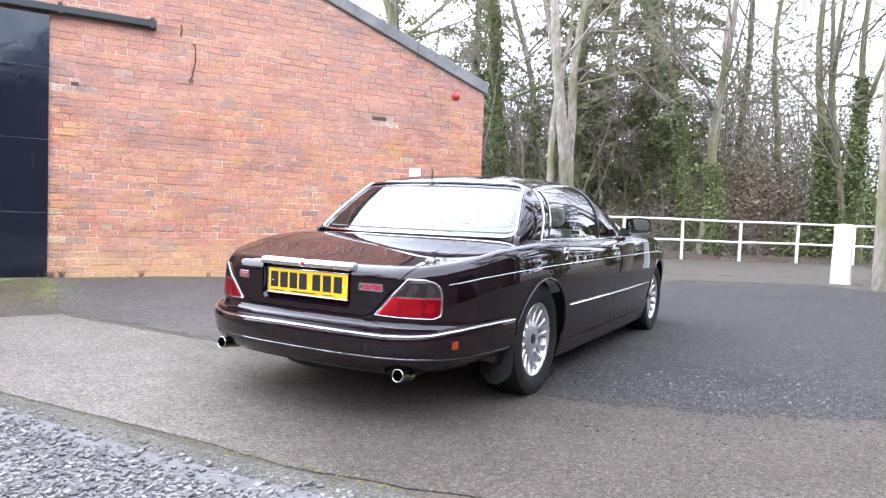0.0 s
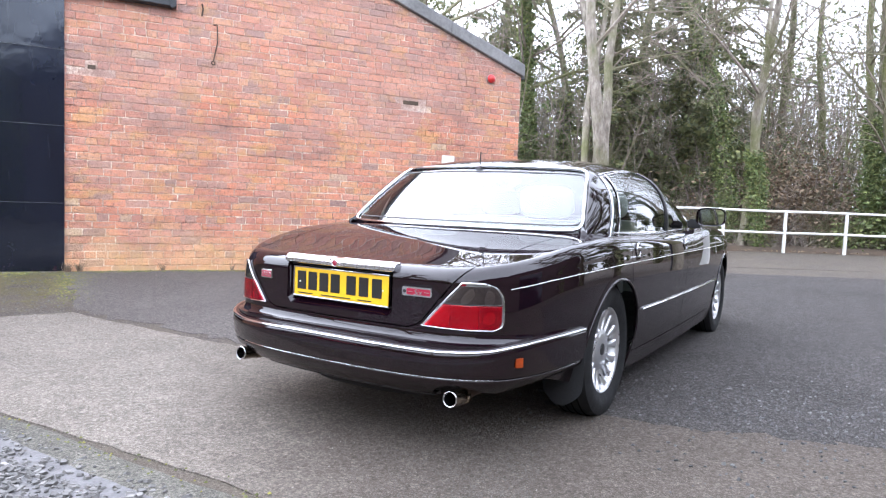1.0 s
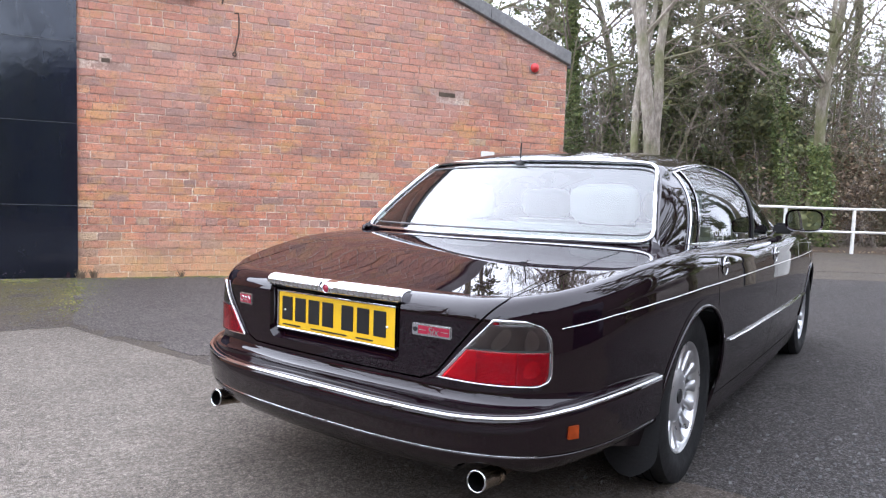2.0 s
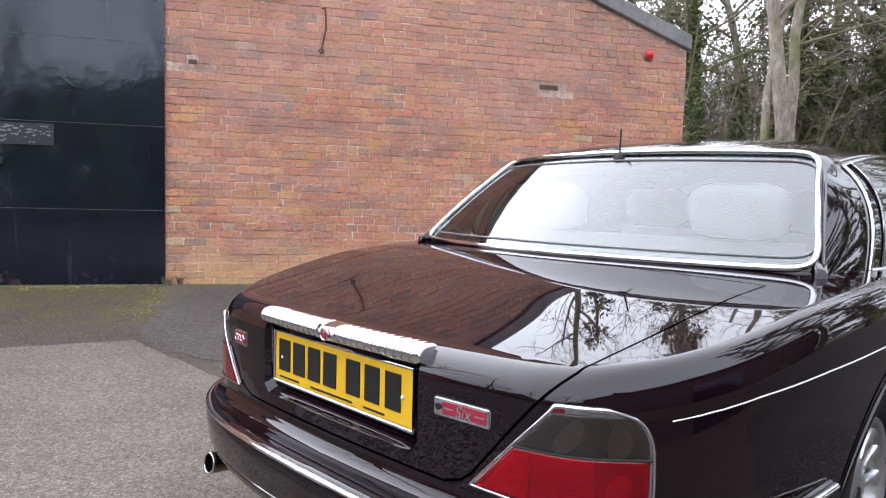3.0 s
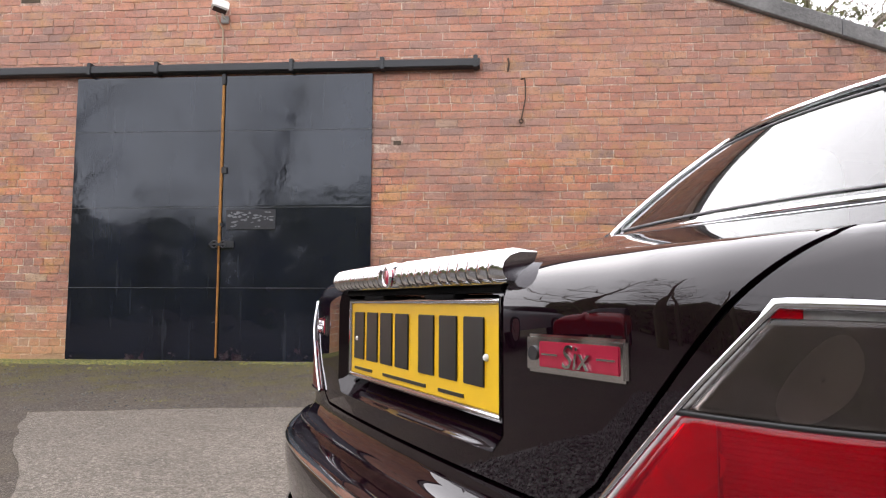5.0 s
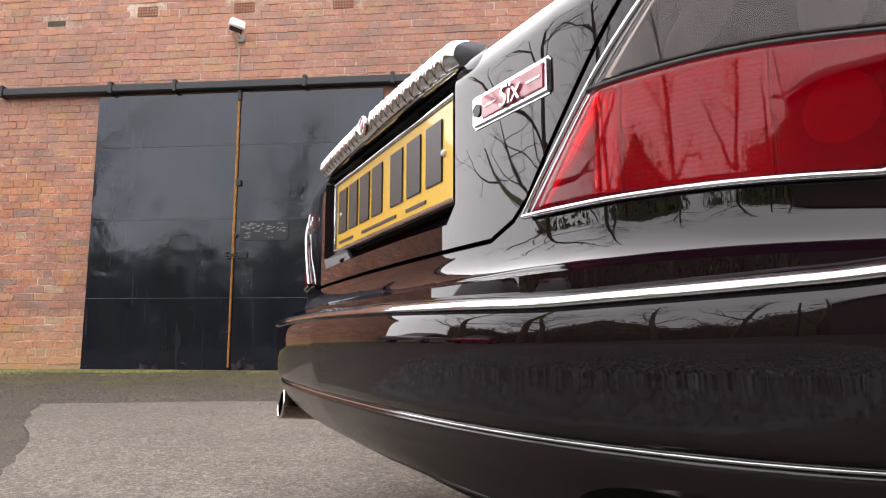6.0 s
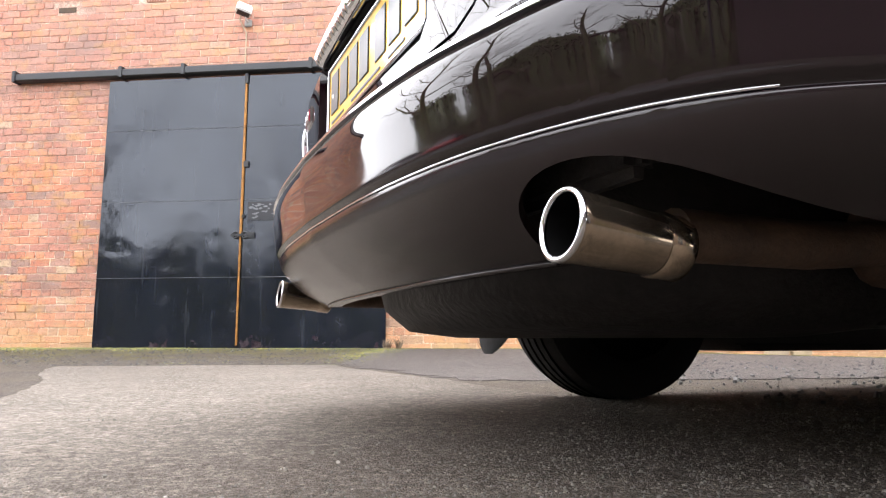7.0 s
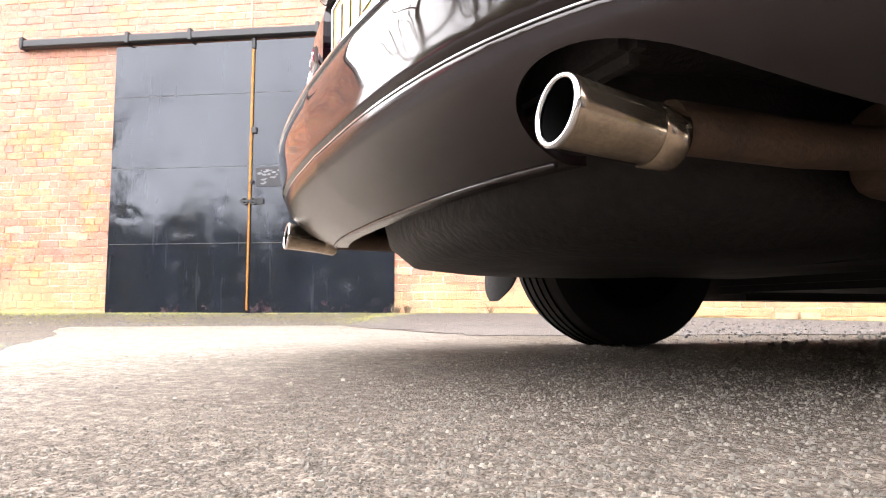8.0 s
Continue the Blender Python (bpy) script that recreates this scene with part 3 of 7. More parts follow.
def patch(name, outline, material, lift, label, category, wobble=0.02, step=0.12, cell=0.25):
    """A thin worn sheet on the ground inside an outline whose edges are broken a little."""
    rng = random.Random(len(name) + int(lift * 9000))
    edge = []
    for (x0, y0), (x1, y1) in zip(outline, outline[1:] + outline[:1]):
        n = max(1, int(math.hypot(x1 - x0, y1 - y0) / step))
        for i in range(n):
            s = i / n
            w = wobble if 0 < i else 0
            edge.append((x0 + (x1 - x0) * s + rng.uniform(-w, w), y0 + (y1 - y0) * s + rng.uniform(-w, w)))
    bm = bmesh.new()
    top = [bm.verts.new((x, y, 0)) for x, y in edge]
    bm.faces.new(top)
    xs, ys = [p[0] for p in edge], [p[1] for p in edge]
    for lo, hi, axis in ((min(xs), max(xs), 0), (min(ys), max(ys), 1)):
        k = lo + cell
        while k < hi:
            co, no = [0, 0, 0], [0, 0, 0]
            co[axis], no[axis] = k, 1
            bmesh.ops.bisect_plane(bm, geom=bm.verts[:] + bm.edges[:] + bm.faces[:], plane_co=co, plane_no=no)
            k += cell
    for v in bm.verts:
        v.co.z = ground_z(v.co.x, v.co.y) + lift
    rim = bmesh.ops.extrude_edge_only(bm, edges=[e for e in bm.edges if e.is_boundary])["geom"]
    for v in rim:
        if isinstance(v, bmesh.types.BMVert):
            v.co.z -= lift + 0.01
    bmesh.ops.recalc_face_normals(bm, faces=bm.faces[:])
    me = bpy.data.meshes.new(name)
    bm.to_mesh(me)
    bm.free()
    me.materials.append(material)
    ob = new(name, me)
    return tagged(ob, label, category, kind="structure")


ground = ground_sheet()
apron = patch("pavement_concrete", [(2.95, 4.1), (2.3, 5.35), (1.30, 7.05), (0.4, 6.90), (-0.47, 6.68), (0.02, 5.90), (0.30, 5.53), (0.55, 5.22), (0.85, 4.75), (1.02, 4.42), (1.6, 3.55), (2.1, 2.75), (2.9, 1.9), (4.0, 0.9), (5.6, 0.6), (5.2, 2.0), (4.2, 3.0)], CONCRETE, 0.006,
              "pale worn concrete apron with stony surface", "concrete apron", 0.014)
dark_a = patch("road_patch", [(1.34, 7.15), (2.4, 5.45), (4.2, 5.9), (6.2, 7.2), (6.4, 9.3), (1.25, 9.35)], ASPHALT_GREY, 0.004, "darker newer tarmac patch beside the building", "tarmac patch", 0.075)
dark_b = patch("road_patch", [(3.45, 3.60), (3.72, 3.16), (4.12, 2.76), (4.5, 2.48), (5.4, 1.9), (7.0, 0.6), (12.0, 1.6), (13.2, 7.4), (11.0, 8.6), (7.5, 7.0), (4.4, 4.7)], ASPHALT_DARK, 0.0075, "dark coarse tarmac patch scattered with loose grit", "tarmac patch", 0.055, 0.06)
road = patch("road", [(8.2, 16.2), (6.9, 12.2), (12.2, 9.6), (17.6, 6.9), (26.0, 3.0), (28.6, 8.0), (22.0, 10.8), (17.0, 13.3), (12.0, 15.6)], ASPHALT, 0.005, "plain grey lane between the yard and a fence", "road", 0.03)


def building():
    """The brick gable: core, roof, verge; its bricks come last."""
    top = EAVES + SLOPE * (WALL_RIGHT - APEX_X)
    g = Geo()
    y0, y1 = WALL_Y + 0.0055, WALL_Y + 0.34
    left_eaves = top - SLOPE * (APEX_X - WALL_LEFT)

    def slab(pts, ya, yb):
        n = len(pts)
        vs = [(x, ya, z) for x, z in pts] + [(x, yb, z) for x, z in pts]
        return vs, [tuple(reversed(range(n))), tuple(range(n, 2 * n))] + [(i, (i + 1) % n, (i + 1) % n + n, i + n) for i in range(n)]

    at = lambda x: top - SLOPE * abs(x - APEX_X)
    g.add(*slab([(WALL_LEFT, -0.2), (DOOR_L, -0.2), (DOOR_L, at(DOOR_L)), (WALL_LEFT, left_eaves)], y0, y1))
    g.add(*slab([(DOOR_R, -0.2), (WALL_RIGHT, -0.2), (WALL_RIGHT, EAVES), (DOOR_R, at(DOOR_R))], y0, y1))
    g.add(*slab([(DOOR_L, DOOR_TOP - 0.05), (DOOR_R, DOOR_TOP - 0.05), (DOOR_R, at(DOOR_R)), (APEX_X, top), (DOOR_L, at(DOOR_L))], y0, y1))
    wall = tagged(part("wall_south", g, MORTAR, smooth=False), "weathered red brick gable wall in lime mortar", "wall", kind="structure")
    side = Geo()
    side.box(WALL_RIGHT - 0.34, WALL_RIGHT, y1, 24, -0.2, EAVES)
    side.box(WALL_LEFT, WALL_LEFT + 0.34, y1, 24, -0.2, left_eaves)
    side.box(WALL_LEFT, WALL_RIGHT, 23.7, 24.0, -0.2, left_eaves)
    tagged(part("wall_sides", side, MORTAR, smooth=False), "plain brick side walls of the workshop", "wall", kind="structure")
    roof = Geo()
    for sx, xe in ((1, WALL_RIGHT + 0.12), (-1, WALL_LEFT - 0.12)):
        ze = top - SLOPE * abs(xe - APEX_X)
        prof = [(APEX_X, top + 0.02), (xe, ze + 0.02), (xe, ze + 0.14), (APEX_X, top + 0.14)]
        vs, fs = slab(prof, WALL_Y + 0.08, 24.2)
        roof.add(vs, fs)
    tagged(part("roof", roof, SLATE, smooth=False), "shallow pitched grey slate roof", "roof", kind="structure")
    # verge boards: grey capped strip that follows the gable, in lengths
    for sx, xe in ((1, WALL_RIGHT + 0.03), (-1, WALL_LEFT - 0.03)):
        verge = thing("trim_verge", "grey weathered stone coping along the gable", "coping", kind="structure")
        n = 6
        for i in range(n):
            xa = APEX_X + (xe - APEX_X) * i / n + (0.004 * sx if i else 0)
            xb = APEX_X + (xe - APEX_X) * (i + 1) / n - 0.004 * sx
            za, zb = top - SLOPE * abs(xa - APEX_X), top - SLOPE * abs(xb - APEX_X)
            h = 0.185
            ya, yb = WALL_Y - 0.055, WALL_Y + 0.40
            b = 0.012
            prof = [(ya + b, 0.0), (ya, b), (ya, h - b), (ya + b, h), (yb, h), (yb, 0.0)]
            vs = [(xa, y, za + z) for y, z in prof] + [(xb, y, zb + z) for y, z in prof]
            m = len(prof)
            fs = [tuple(reversed(range(m))), tuple(range(m, 2 * m))] + [(k, (k + 1) % m, (k + 1) % m + m, k + m) for k in range(m)]
            part("coping_stone", Geo().add(vs, fs), STONE_COPING, verge, smooth=False)
    return wall


wall = building()


def yard_door():
    """Two tall sheet-steel sliding leaves under a track."""
    d = thing("door_1", "closed black steel sliding doors, dented and scuffed, under a black track", "door", kind="structure")
    for x0, x1 in ((DOOR_L - 0.03, DOOR_M - 0.012), (DOOR_M + 0.03, DOOR_R + 0.012)):
        zs = [BASE, 0.87, 1.72, 2.545, DOOR_TOP]
        for k in range(4):
            za, zb = zs[k] + 0.003, zs[k + 1] - 0.003
            g = Geo()
            nx, nz = 26, 14
            sheet = []
            for j in range(nz + 1):
                z = za + (zb - za) * j / nz
                row = []
                for i in range(nx + 1):
                    x = x0 + (x1 - x0) * i / nx
                    dent = 0.0
                    if 0 < i < nx and 0 < j < nz:
                        dent = 0.0022 * noise.noise(Vector((x * 1.3, z * 1.3, k * 3.1))) + (0.007 * max(0, noise.noise(Vector((x * 3.5, z * 5.5, 9))) - 0.25) if z < 1.5 else 0)
                    row.append((x, WALL_Y - 0.035 + dent, z))
                sheet.append(row)
            g.grid(sheet)
            g.box(x0, x1, WALL_Y - 0.033, WALL_Y + 0.0, za, zb)
            part("panel", g, STEEL_BLACK, d)
            lap = Geo()
            if k:
                lap.box(x0, x1, WALL_Y - 0.0385, WALL_Y - 0.03, zs[k] - 0.014, zs[k] + 0.010, 0.002)
                for i in range(24):
                    xr = x0 + 0.04 + (x1 - x0 - 0.08) * i / 23
                    lap.spin([(0.0, 0.0), (0.0, 0.004), (0.004, 0.003), (0.005, 0.0)], (xr, WALL_Y - 0.044, zs[k] - 0.002), 6, "y")
                # thin pale strip under each lap
                part("seam", Geo().box(x0, x1, WALL_Y - 0.0395, WALL_Y - 0.034, zs[k] - 0.018, zs[k] - 0.0145), SEAM_GREY, d, smooth=False)
                part("lap_strip", lap, STEEL_BLACK, d, angle=30)
    # black filler added in the gap between the leaves to stop light leaking through
    part("gap_filler", Geo().box(DOOR_M - 0.0115, DOOR_M + 0.0295, WALL_Y - 0.031, WALL_Y - 0.002, BASE, DOOR_TOP), MATT_BLACK, d)
    part("edge_strip", Geo().box(DOOR_M - 0.008, DOOR_M + 0.018, WALL_Y - 0.05, WALL_Y - 0.02, 1.30, DOOR_TOP - 0.10, 0.004), RUST_ORANGE, d, "rust-orange meeting edge")
    part("edge_strip", Geo().box(DOOR_M - 0.006, DOOR_M + 0.012, WALL_Y - 0.048, WALL_Y - 0.02, BASE + 0.03, 1.296, 0.004), RUST_ORANGE, d, "rust-orange meeting edge")
    part("top_stop", Geo().box(DOOR_M - 0.012, DOOR_M + 0.03, WALL_Y - 0.06, WALL_Y - 0.018, DOOR_TOP - 0.098, DOOR_TOP + 0.02, 0.004), RAIL_BLACK, d)
    bolt = Geo()
    for s in (-1, 1):
        ring = [(DOOR_M + 0.008 + s * (0.05 + 0.035 * math.cos(a)), WALL_Y - 0.056, 1.31 + 0.035 * math.sin(a)) for a in np.linspace(0, 2 * math.pi, 15)]
        bolt.tube(ring, 0.009, 6, caps=False)
    bolt.box(DOOR_M - 0.10, DOOR_M + 0.17, WALL_Y - 0.062, WALL_Y - 0.05, 1.30, 1.325, 0.004)
    bolt.box(DOOR_M + 0.06, DOOR_M + 0.17, WALL_Y - 0.058, WALL_Y - 0.04, 1.275, 1.345, 0.006)
    part("hasp", bolt, RAIL_BLACK, d)
    for x, z, s in ((DOOR_M + 0.035, 2.10, 0.035), (DOOR_M + 0.03, 1.52, 0.02)):
        part("lug", Geo().box(x - s * 0.6, x + s, WALL_Y - 0.065, WALL_Y - 0.03, z - s, z + s, 0.006), RAIL_BLACK, d)
    # worn sign painted over, with bare flakes
    sign = Geo()
    rng = random.Random(5)
    for i in range(38):
        x, z = rng.uniform(-0.32, 0.15), rng.uniform(1.49, 1.66)
        w, h = rng.uniform(0.012, 0.045), rng.uniform(0.006, 0.018)
        n = 7
        pts = [(x + w * math.cos(a) * rng.uniform(0.5, 1), WALL_Y - 0.0445, z + h * math.sin(a) * rng.uniform(0.5, 1)) for a in np.linspace(0, 2 * math.pi, n, endpoint=False)]
        sign.add(pts, [tuple(range(n))])
    part("flaked_patch", sign, simple("bare_flakes", (0.16, 0.165, 0.175), 0.7, vary=0.45, scale=18), d, "pale flakes of a worn notice", smooth=False)
    part("notice_ground", Geo().box(-0.35, 0.18, WALL_Y - 0.0435, WALL_Y - 0.036, 1.47, 1.68, 0.002), simple("worn_notice", (0.016, 0.017, 0.022), 0.5, vary=0.45, scale=18), d)
    # track
    rail = Geo()
    prof = [(-0.012, 3.155), (-0.085, 3.155), (-0.105, 3.17), (-0.105, 3.235), (-0.09, 3.25), (-0.012, 3.262)]
    xs = [-3.235, 2.325]
    rows = [[(x, WALL_Y + y, z) for y, z in prof] for x in xs]
    rail.grid(rows)
    for i in (0, 1):
        rail.f.append(tuple(i * 6 + k for k in (range(6) if i == 0 else reversed(range(6)))))
    part("track", rail, RAIL_BLACK, d, angle=20)
    for x in (-3.21, -1.9, -1.15, 0.33, 1.30, 2.28):
        part("bracket", Geo().box(x - 0.022, x + 0.022, WALL_Y - 0.118, WALL_Y + 0.0, 3.145, 3.278, 0.006), RAIL_BLACK, d)
    part("threshold", Geo().box(DOOR_L - 0.1, DOOR_R + 0.1, WALL_Y - 0.10, WALL_Y + 0.2, -0.05, BASE - 0.004, 0.008), CONCRETE, d, "pale concrete sill")
    return d


door = yard_door()
# ---- the saloon car ----
# x to its right, y ahead, z up; the origin lies on the ground under the middle of the number plate.
car = thing("car", "dark aubergine four-door saloon with chrome trim, parked in the yard", "car", (2.323, 3.541, 0), -60.127)
AXLE_R, AXLE_F, HUB_Z, TYRE_R, ARCH = 1.022, 3.885, 0.318, 0.322, 0.338

# half the plan of the body at belt height, tail to nose
PLAN = smooth_line([(0.0, -0.022), (0.16, -0.0195), (0.30, -0.0135), (0.40, -0.006), (0.47, 0.001), (0.545, 0.016), (0.625, 0.055), (0.698, 0.13), (0.752, 0.22), (0.802, 0.36), (0.843, 0.6), (0.866, 0.85),
                    (0.879, 1.1), (0.891, 1.5), (0.897, 2.0), (0.898, 2.6), (0.894, 3.1), (0.884, 3.5), (0.866, 3.9), (0.83, 4.3), (0.76, 4.55), (0.66, 4.66), (0.5, 4.70), (0.25, 4.715), (0.0, 4.72)], 900)
DECK = smooth_line([(-0.1, 0.7262), (0.09, 0.761), (0.30, 0.7985), (0.50, 0.8350), (0.66, 0.8605), (0.80, 0.8810), (0.92, 0.8950), (1.1, 0.9025), (1.5, 0.904), (2.0, 0.904), (2.6, 0.910), (3.1, 0.915), (3.5, 0.905), (3.9, 0.87), (4.3, 0.80), (4.55, 0.745), (4.66, 0.72), (4.75, 0.70)], 200)


def deck_z(x, y):
    """Height of the upper panels: a flat boot lid that climbs to the rear window, then the belt and the bonnet."""
    crown = 0.006 + 0.010 * max(0.0, min(1.0, (y - 0.6) / 0.3, (3.1 - y) / 0.5))
    return float(np.interp(y, DECK[:, 0], DECK[:, 1])) - crown * (x / 0.6) ** 2


def plan_points():
    """Places along the plan with their outward way, close together round the tail."""
    out, left = [], 0.0
    for i in range(len(PLAN)):
        p = PLAN[i]
        if i:
            left -= math.hypot(*(p - PLAN[i - 1]))
        if left <= 0 or i == len(PLAN) - 1:
            a, b = PLAN[max(0, i - 3)], PLAN[min(len(PLAN) - 1, i + 3)]
            d = Vector((b[0] - a[0], b[1] - a[1])).normalized()
            n = Vector((d.y, -d.x))
            if i == 0:
                n = Vector((0, -1))
            elif i == len(PLAN) - 1:
                n = Vector((0, 1))
            out.append((float(p[0]), float(p[1]), n))
            left += 0.011 if p[1] < 0.55 else 0.026
    return out


def body_shell():
    """Walls that rise from the plan, lean in a little and roll over into the deck."""
    rows = []
    for x, y, n in plan_points():
        tail = max(0.0, min(1.0, (0.42 - y) / 0.30)) if y < 4 else 0.0
        tail = tail * tail * (3 - 2 * tail)
        rear = max(0.0, min(1.0, (0.10 - y) / 0.10)) if y < 4 else 0.0
        reach = 0.070 - 0.004 * (1 - rear)
        drop = 0.058 + 0.030 * (1 - rear)
        top = deck_z(max(0.0, x - n.x * reach), y - n.y * reach)
        low = 0.165 if y > 0.9 else 0.165 + 0.155 * min(1, (0.9 - y) / 0.6)

        def tuck(z):
            """The flank draws in below its widest line."""
            return -0.062 * (max(0.0, 0.70 - z) / 0.5) ** 2 * (1 - tail)

        prof = [(tuck(z) + 0.030 * tail, z) for z in np.linspace(low, 0.470, 22)]
        # the sweep under lid and lamps, out over the bumper
        for a in np.linspace(math.pi / 2, 0, 11)[1:]:
            z = 0.508 - 0.038 * math.sin(a)
            prof.append((0.030 * tail * (1 - math.cos(a)) + tuck(z), z))
        foot = top - drop
        for z in np.linspace(0.508, foot, 16)[1:]:
            prof.append((tuck(z) - 0.013 * (1 - rear) * max(0.0, (z - 0.56) / (foot - 0.56)) ** 2, z))
        lean = 0.013 * (1 - rear)
        for a in np.linspace(0, math.pi / 2, 17)[1:]:
            prof.append((-lean - (reach - lean) * (1 - math.cos(a)) , foot + drop * math.sin(a)))
        row = [(max(0.0, x + n.x * o), y + n.y * o, z) for o, z in prof]
        ex, ey, _ = row[-1]
        cx, cy = 0.0, min(4.2, max(0.45, ey))
        for k in range(1, 25):
            s = k / 24
            px, py = ex + (cx - ex) * s, ey + (cy - ey) * s
            row.append((px, py, deck_z(px, py)))
        rows.append(row)
    half = Geo().grid([list(reversed(r)) for r in rows])
    both = Geo()
    both.add(half.v, half.f)
    m = half.mirrored()
    both.add(m.v, m.f)
    bm = bmesh.new()
    vs = [bm.verts.new(p) for p in both.v]
    for f in both.f:
        try:
            bm.faces.new([vs[i] for i in f])
        except ValueError:
            pass
    bmesh.ops.remove_doubles(bm, verts=bm.verts, dist=0.0004)
    bmesh.ops.dissolve_degenerate(bm, dist=0.0002, edges=bm.edges[:])
    bmesh.ops.recalc_face_normals(bm, faces=bm.faces[:])
    return bm


def cut(bm, co, no, gap=0.0):
    for d in ((-gap / 2, gap / 2) if gap else (0.0,)):
        n = Vector(no).normalized()
        bmesh.ops.bisect_plane(bm, geom=bm.verts[:] + bm.edges[:] + bm.faces[:], dist=1e-5, plane_co=Vector(co) + n * d, plane_no=n)


GAP = 0.0055
shell = body_shell()
from mathutils.bvhtree import BVHTree
BODY = BVHTree.FromBMesh(shell)


def on_shell(x, z):
    """Where the tail of the bare shell is met from straight behind."""
    return BODY.ray_cast(Vector((x, -1, z)), Vector((0, 1, 0)))[0]


# planes of the shut lines: lid sides on top, lid sides behind, lid foot and front, doors
_, LID_TURN, _ = on_shell(0.584, 0.750)
LID_FOOT = 0.514
LID_TOP = [((s * 0.584, LID_TURN, 0), (1 * s, -0.10, 0)) for s in (1, -1)]
LID_BACK = [((s * 0.584, 0, 0.750), (1.0 * s, 0, -0.80)) for s in (1, -1)]
# the rounded lower corners of the lid, in three flats
FOOT_X = 0.584 - 0.80 * (0.750 - LID_FOOT)
LID_CORNER = [((s * (FOOT_X - 0.020 * k), 0, LID_FOOT + 0.006 * (2 - k)), (s * math.cos(a), 0, -math.sin(a))) for s in (1, -1) for k, a in ((0, radians(52)), (1, radians(70)))]
for co, no in LID_TOP + LID_BACK + LID_CORNER:
    cut(shell, co, no, GAP)
cut(shell, (0, 0, LID_FOOT), (0, 0, 1), GAP)
cut(shell, (0, 0, 0.750), (0, 0, 1))
cut(shell, (0, 0.735, 0), (0, 1, 0), GAP)
for y in (1.20, 2.34, 3.36):
    cut(shell, (0, y, 0), (0, 1, 0), GAP)
cut(shell, (0, 0, 0.26), (0, 0, 1), GAP)
RX, RZ0, RZ1, RC = 0.284, 0.545, 0.726, 0.020
for x in (-RX, RX):
    cut(shell, (x, 0, 0), (1, 0, 0))
    cut(shell, (x - math.copysign(RC, x), 0, RZ0), (math.copysign(1, x), 0, -1))
for z in (RZ0, RZ1):
    cut(shell, (0, 0, z), (0, 0, 1))


def side_of(p, plane):
    co, no = plane
    return (p - Vector(co)).dot(Vector(no).normalized())


def lid_margin(p):
    """How far inside the lid's outline a place is; negative outside."""
    planes = LID_TOP if p.z > 0.750 else LID_BACK + LID_CORNER
    m = min([-side_of(p, q) for q in planes] + [0.735 - p.y])
    return min(m, p.z - LID_FOOT)


BELT = smooth_line([(0.66, 0.665), (0.85, 0.70), (0.945, 0.718), (1.1, 0.737), (1.3, 0.755), (1.6, 0.776), (2.0, 0.790), (2.6, 0.792), (3.0, 0.772), (3.25, 0.74)], 60)


def under_glass(y):
    return float(np.interp(y, BELT[:, 0], BELT[:, 1]))


groups = {"lid": [], "body": [], "door_rear": [], "door_front": [], "door_rear_l": [], "door_front_l": []}
for f in shell.faces:
    c = f.calc_center_median()
    m = lid_margin(c)
    # open under the glasshouse
    if c.z > 0.78 and 0.78 < c.y < 3.22 and abs(c.x) < 0.955 * under_glass(c.y) and c.y > 0.83 + 0.15 * min(1.0, abs(c.x) / 0.69) ** 2.2:
        continue
    if abs(m) < GAP / 2:
        continue
    # wheel arches
    if any(math.hypot(c.y - ay, (c.z - HUB_Z) * 0.97) < ARCH for ay in (AXLE_R, AXLE_F)) and abs(c.x) > 0.3:
        continue
    if m > 0:
        if c.y < 0.05 and abs(c.x) < RX and RZ0 < c.z < RZ1 and (abs(c.x) - RX + RC) + (RZ0 - c.z) < 0:
            continue
        groups["lid"].append(f)
        continue
    if abs(c.x) > 0.5 and 0.26 < c.z and 1.20 < c.y < 3.36 and (c.z < 0.86):
        if abs(c.z - 0.26) < GAP / 2 or min(abs(c.y - k) for k in (1.20, 2.34, 3.36)) < GAP / 2:
            continue
        groups[("door_rear" if c.y < 2.34 else "door_front") + ("_l" if c.x < 0 else "")].append(f)
    else:
        if abs(c.x) > 0.5 and 1.20 - GAP / 2 < c.y < 3.36 + GAP / 2 and abs(c.z - 0.26) < GAP / 2:
            continue
        groups["body"].append(f)


def faces_geo(faces):
    g, at = Geo(), {}
    for f in faces:
        q = []
        for v in f.verts:
            if v not in at:
                at[v] = len(g.v)
                g.v.append(tuple(v.co))
            q.append(at[v])
        g.f.append(tuple(q))
    return g


def snap_arch(g):
    """Draws the ragged cells round a wheel arch onto its circle."""
    for i, (x, y, z) in enumerate(g.v):
        for ay in (AXLE_R, AXLE_F):
            dy, dz = y - ay, (z - HUB_Z) * 0.97
            r = math.hypot(dy, dz)
            if abs(x) > 0.3 and ARCH - 0.022 < r < ARCH + 0.016:
                k = ARCH / r
                g.v[i] = (x, ay + dy * k, HUB_Z + dz * k / 0.97)
    return g


def sheet(ob, thick, inside=(0, 1.8, 0.6), rims=True):
    """Gives a sheet its thickness on the side that faces the inside."""
    me, c = ob.data, Vector(inside)
    if sum((p.center - c).dot(p.normal) * p.area for p in me.polygons) < 0:
        me.flip_normals()
    mod = ob.modifiers.new("thickness", "SOLIDIFY")
    mod.thickness, mod.offset = thick, -1
    if rims:
        crisp = ob.modifiers.new("crisp_rims", "EDGE_SPLIT")
        crisp.split_angle = radians(42)
    return ob


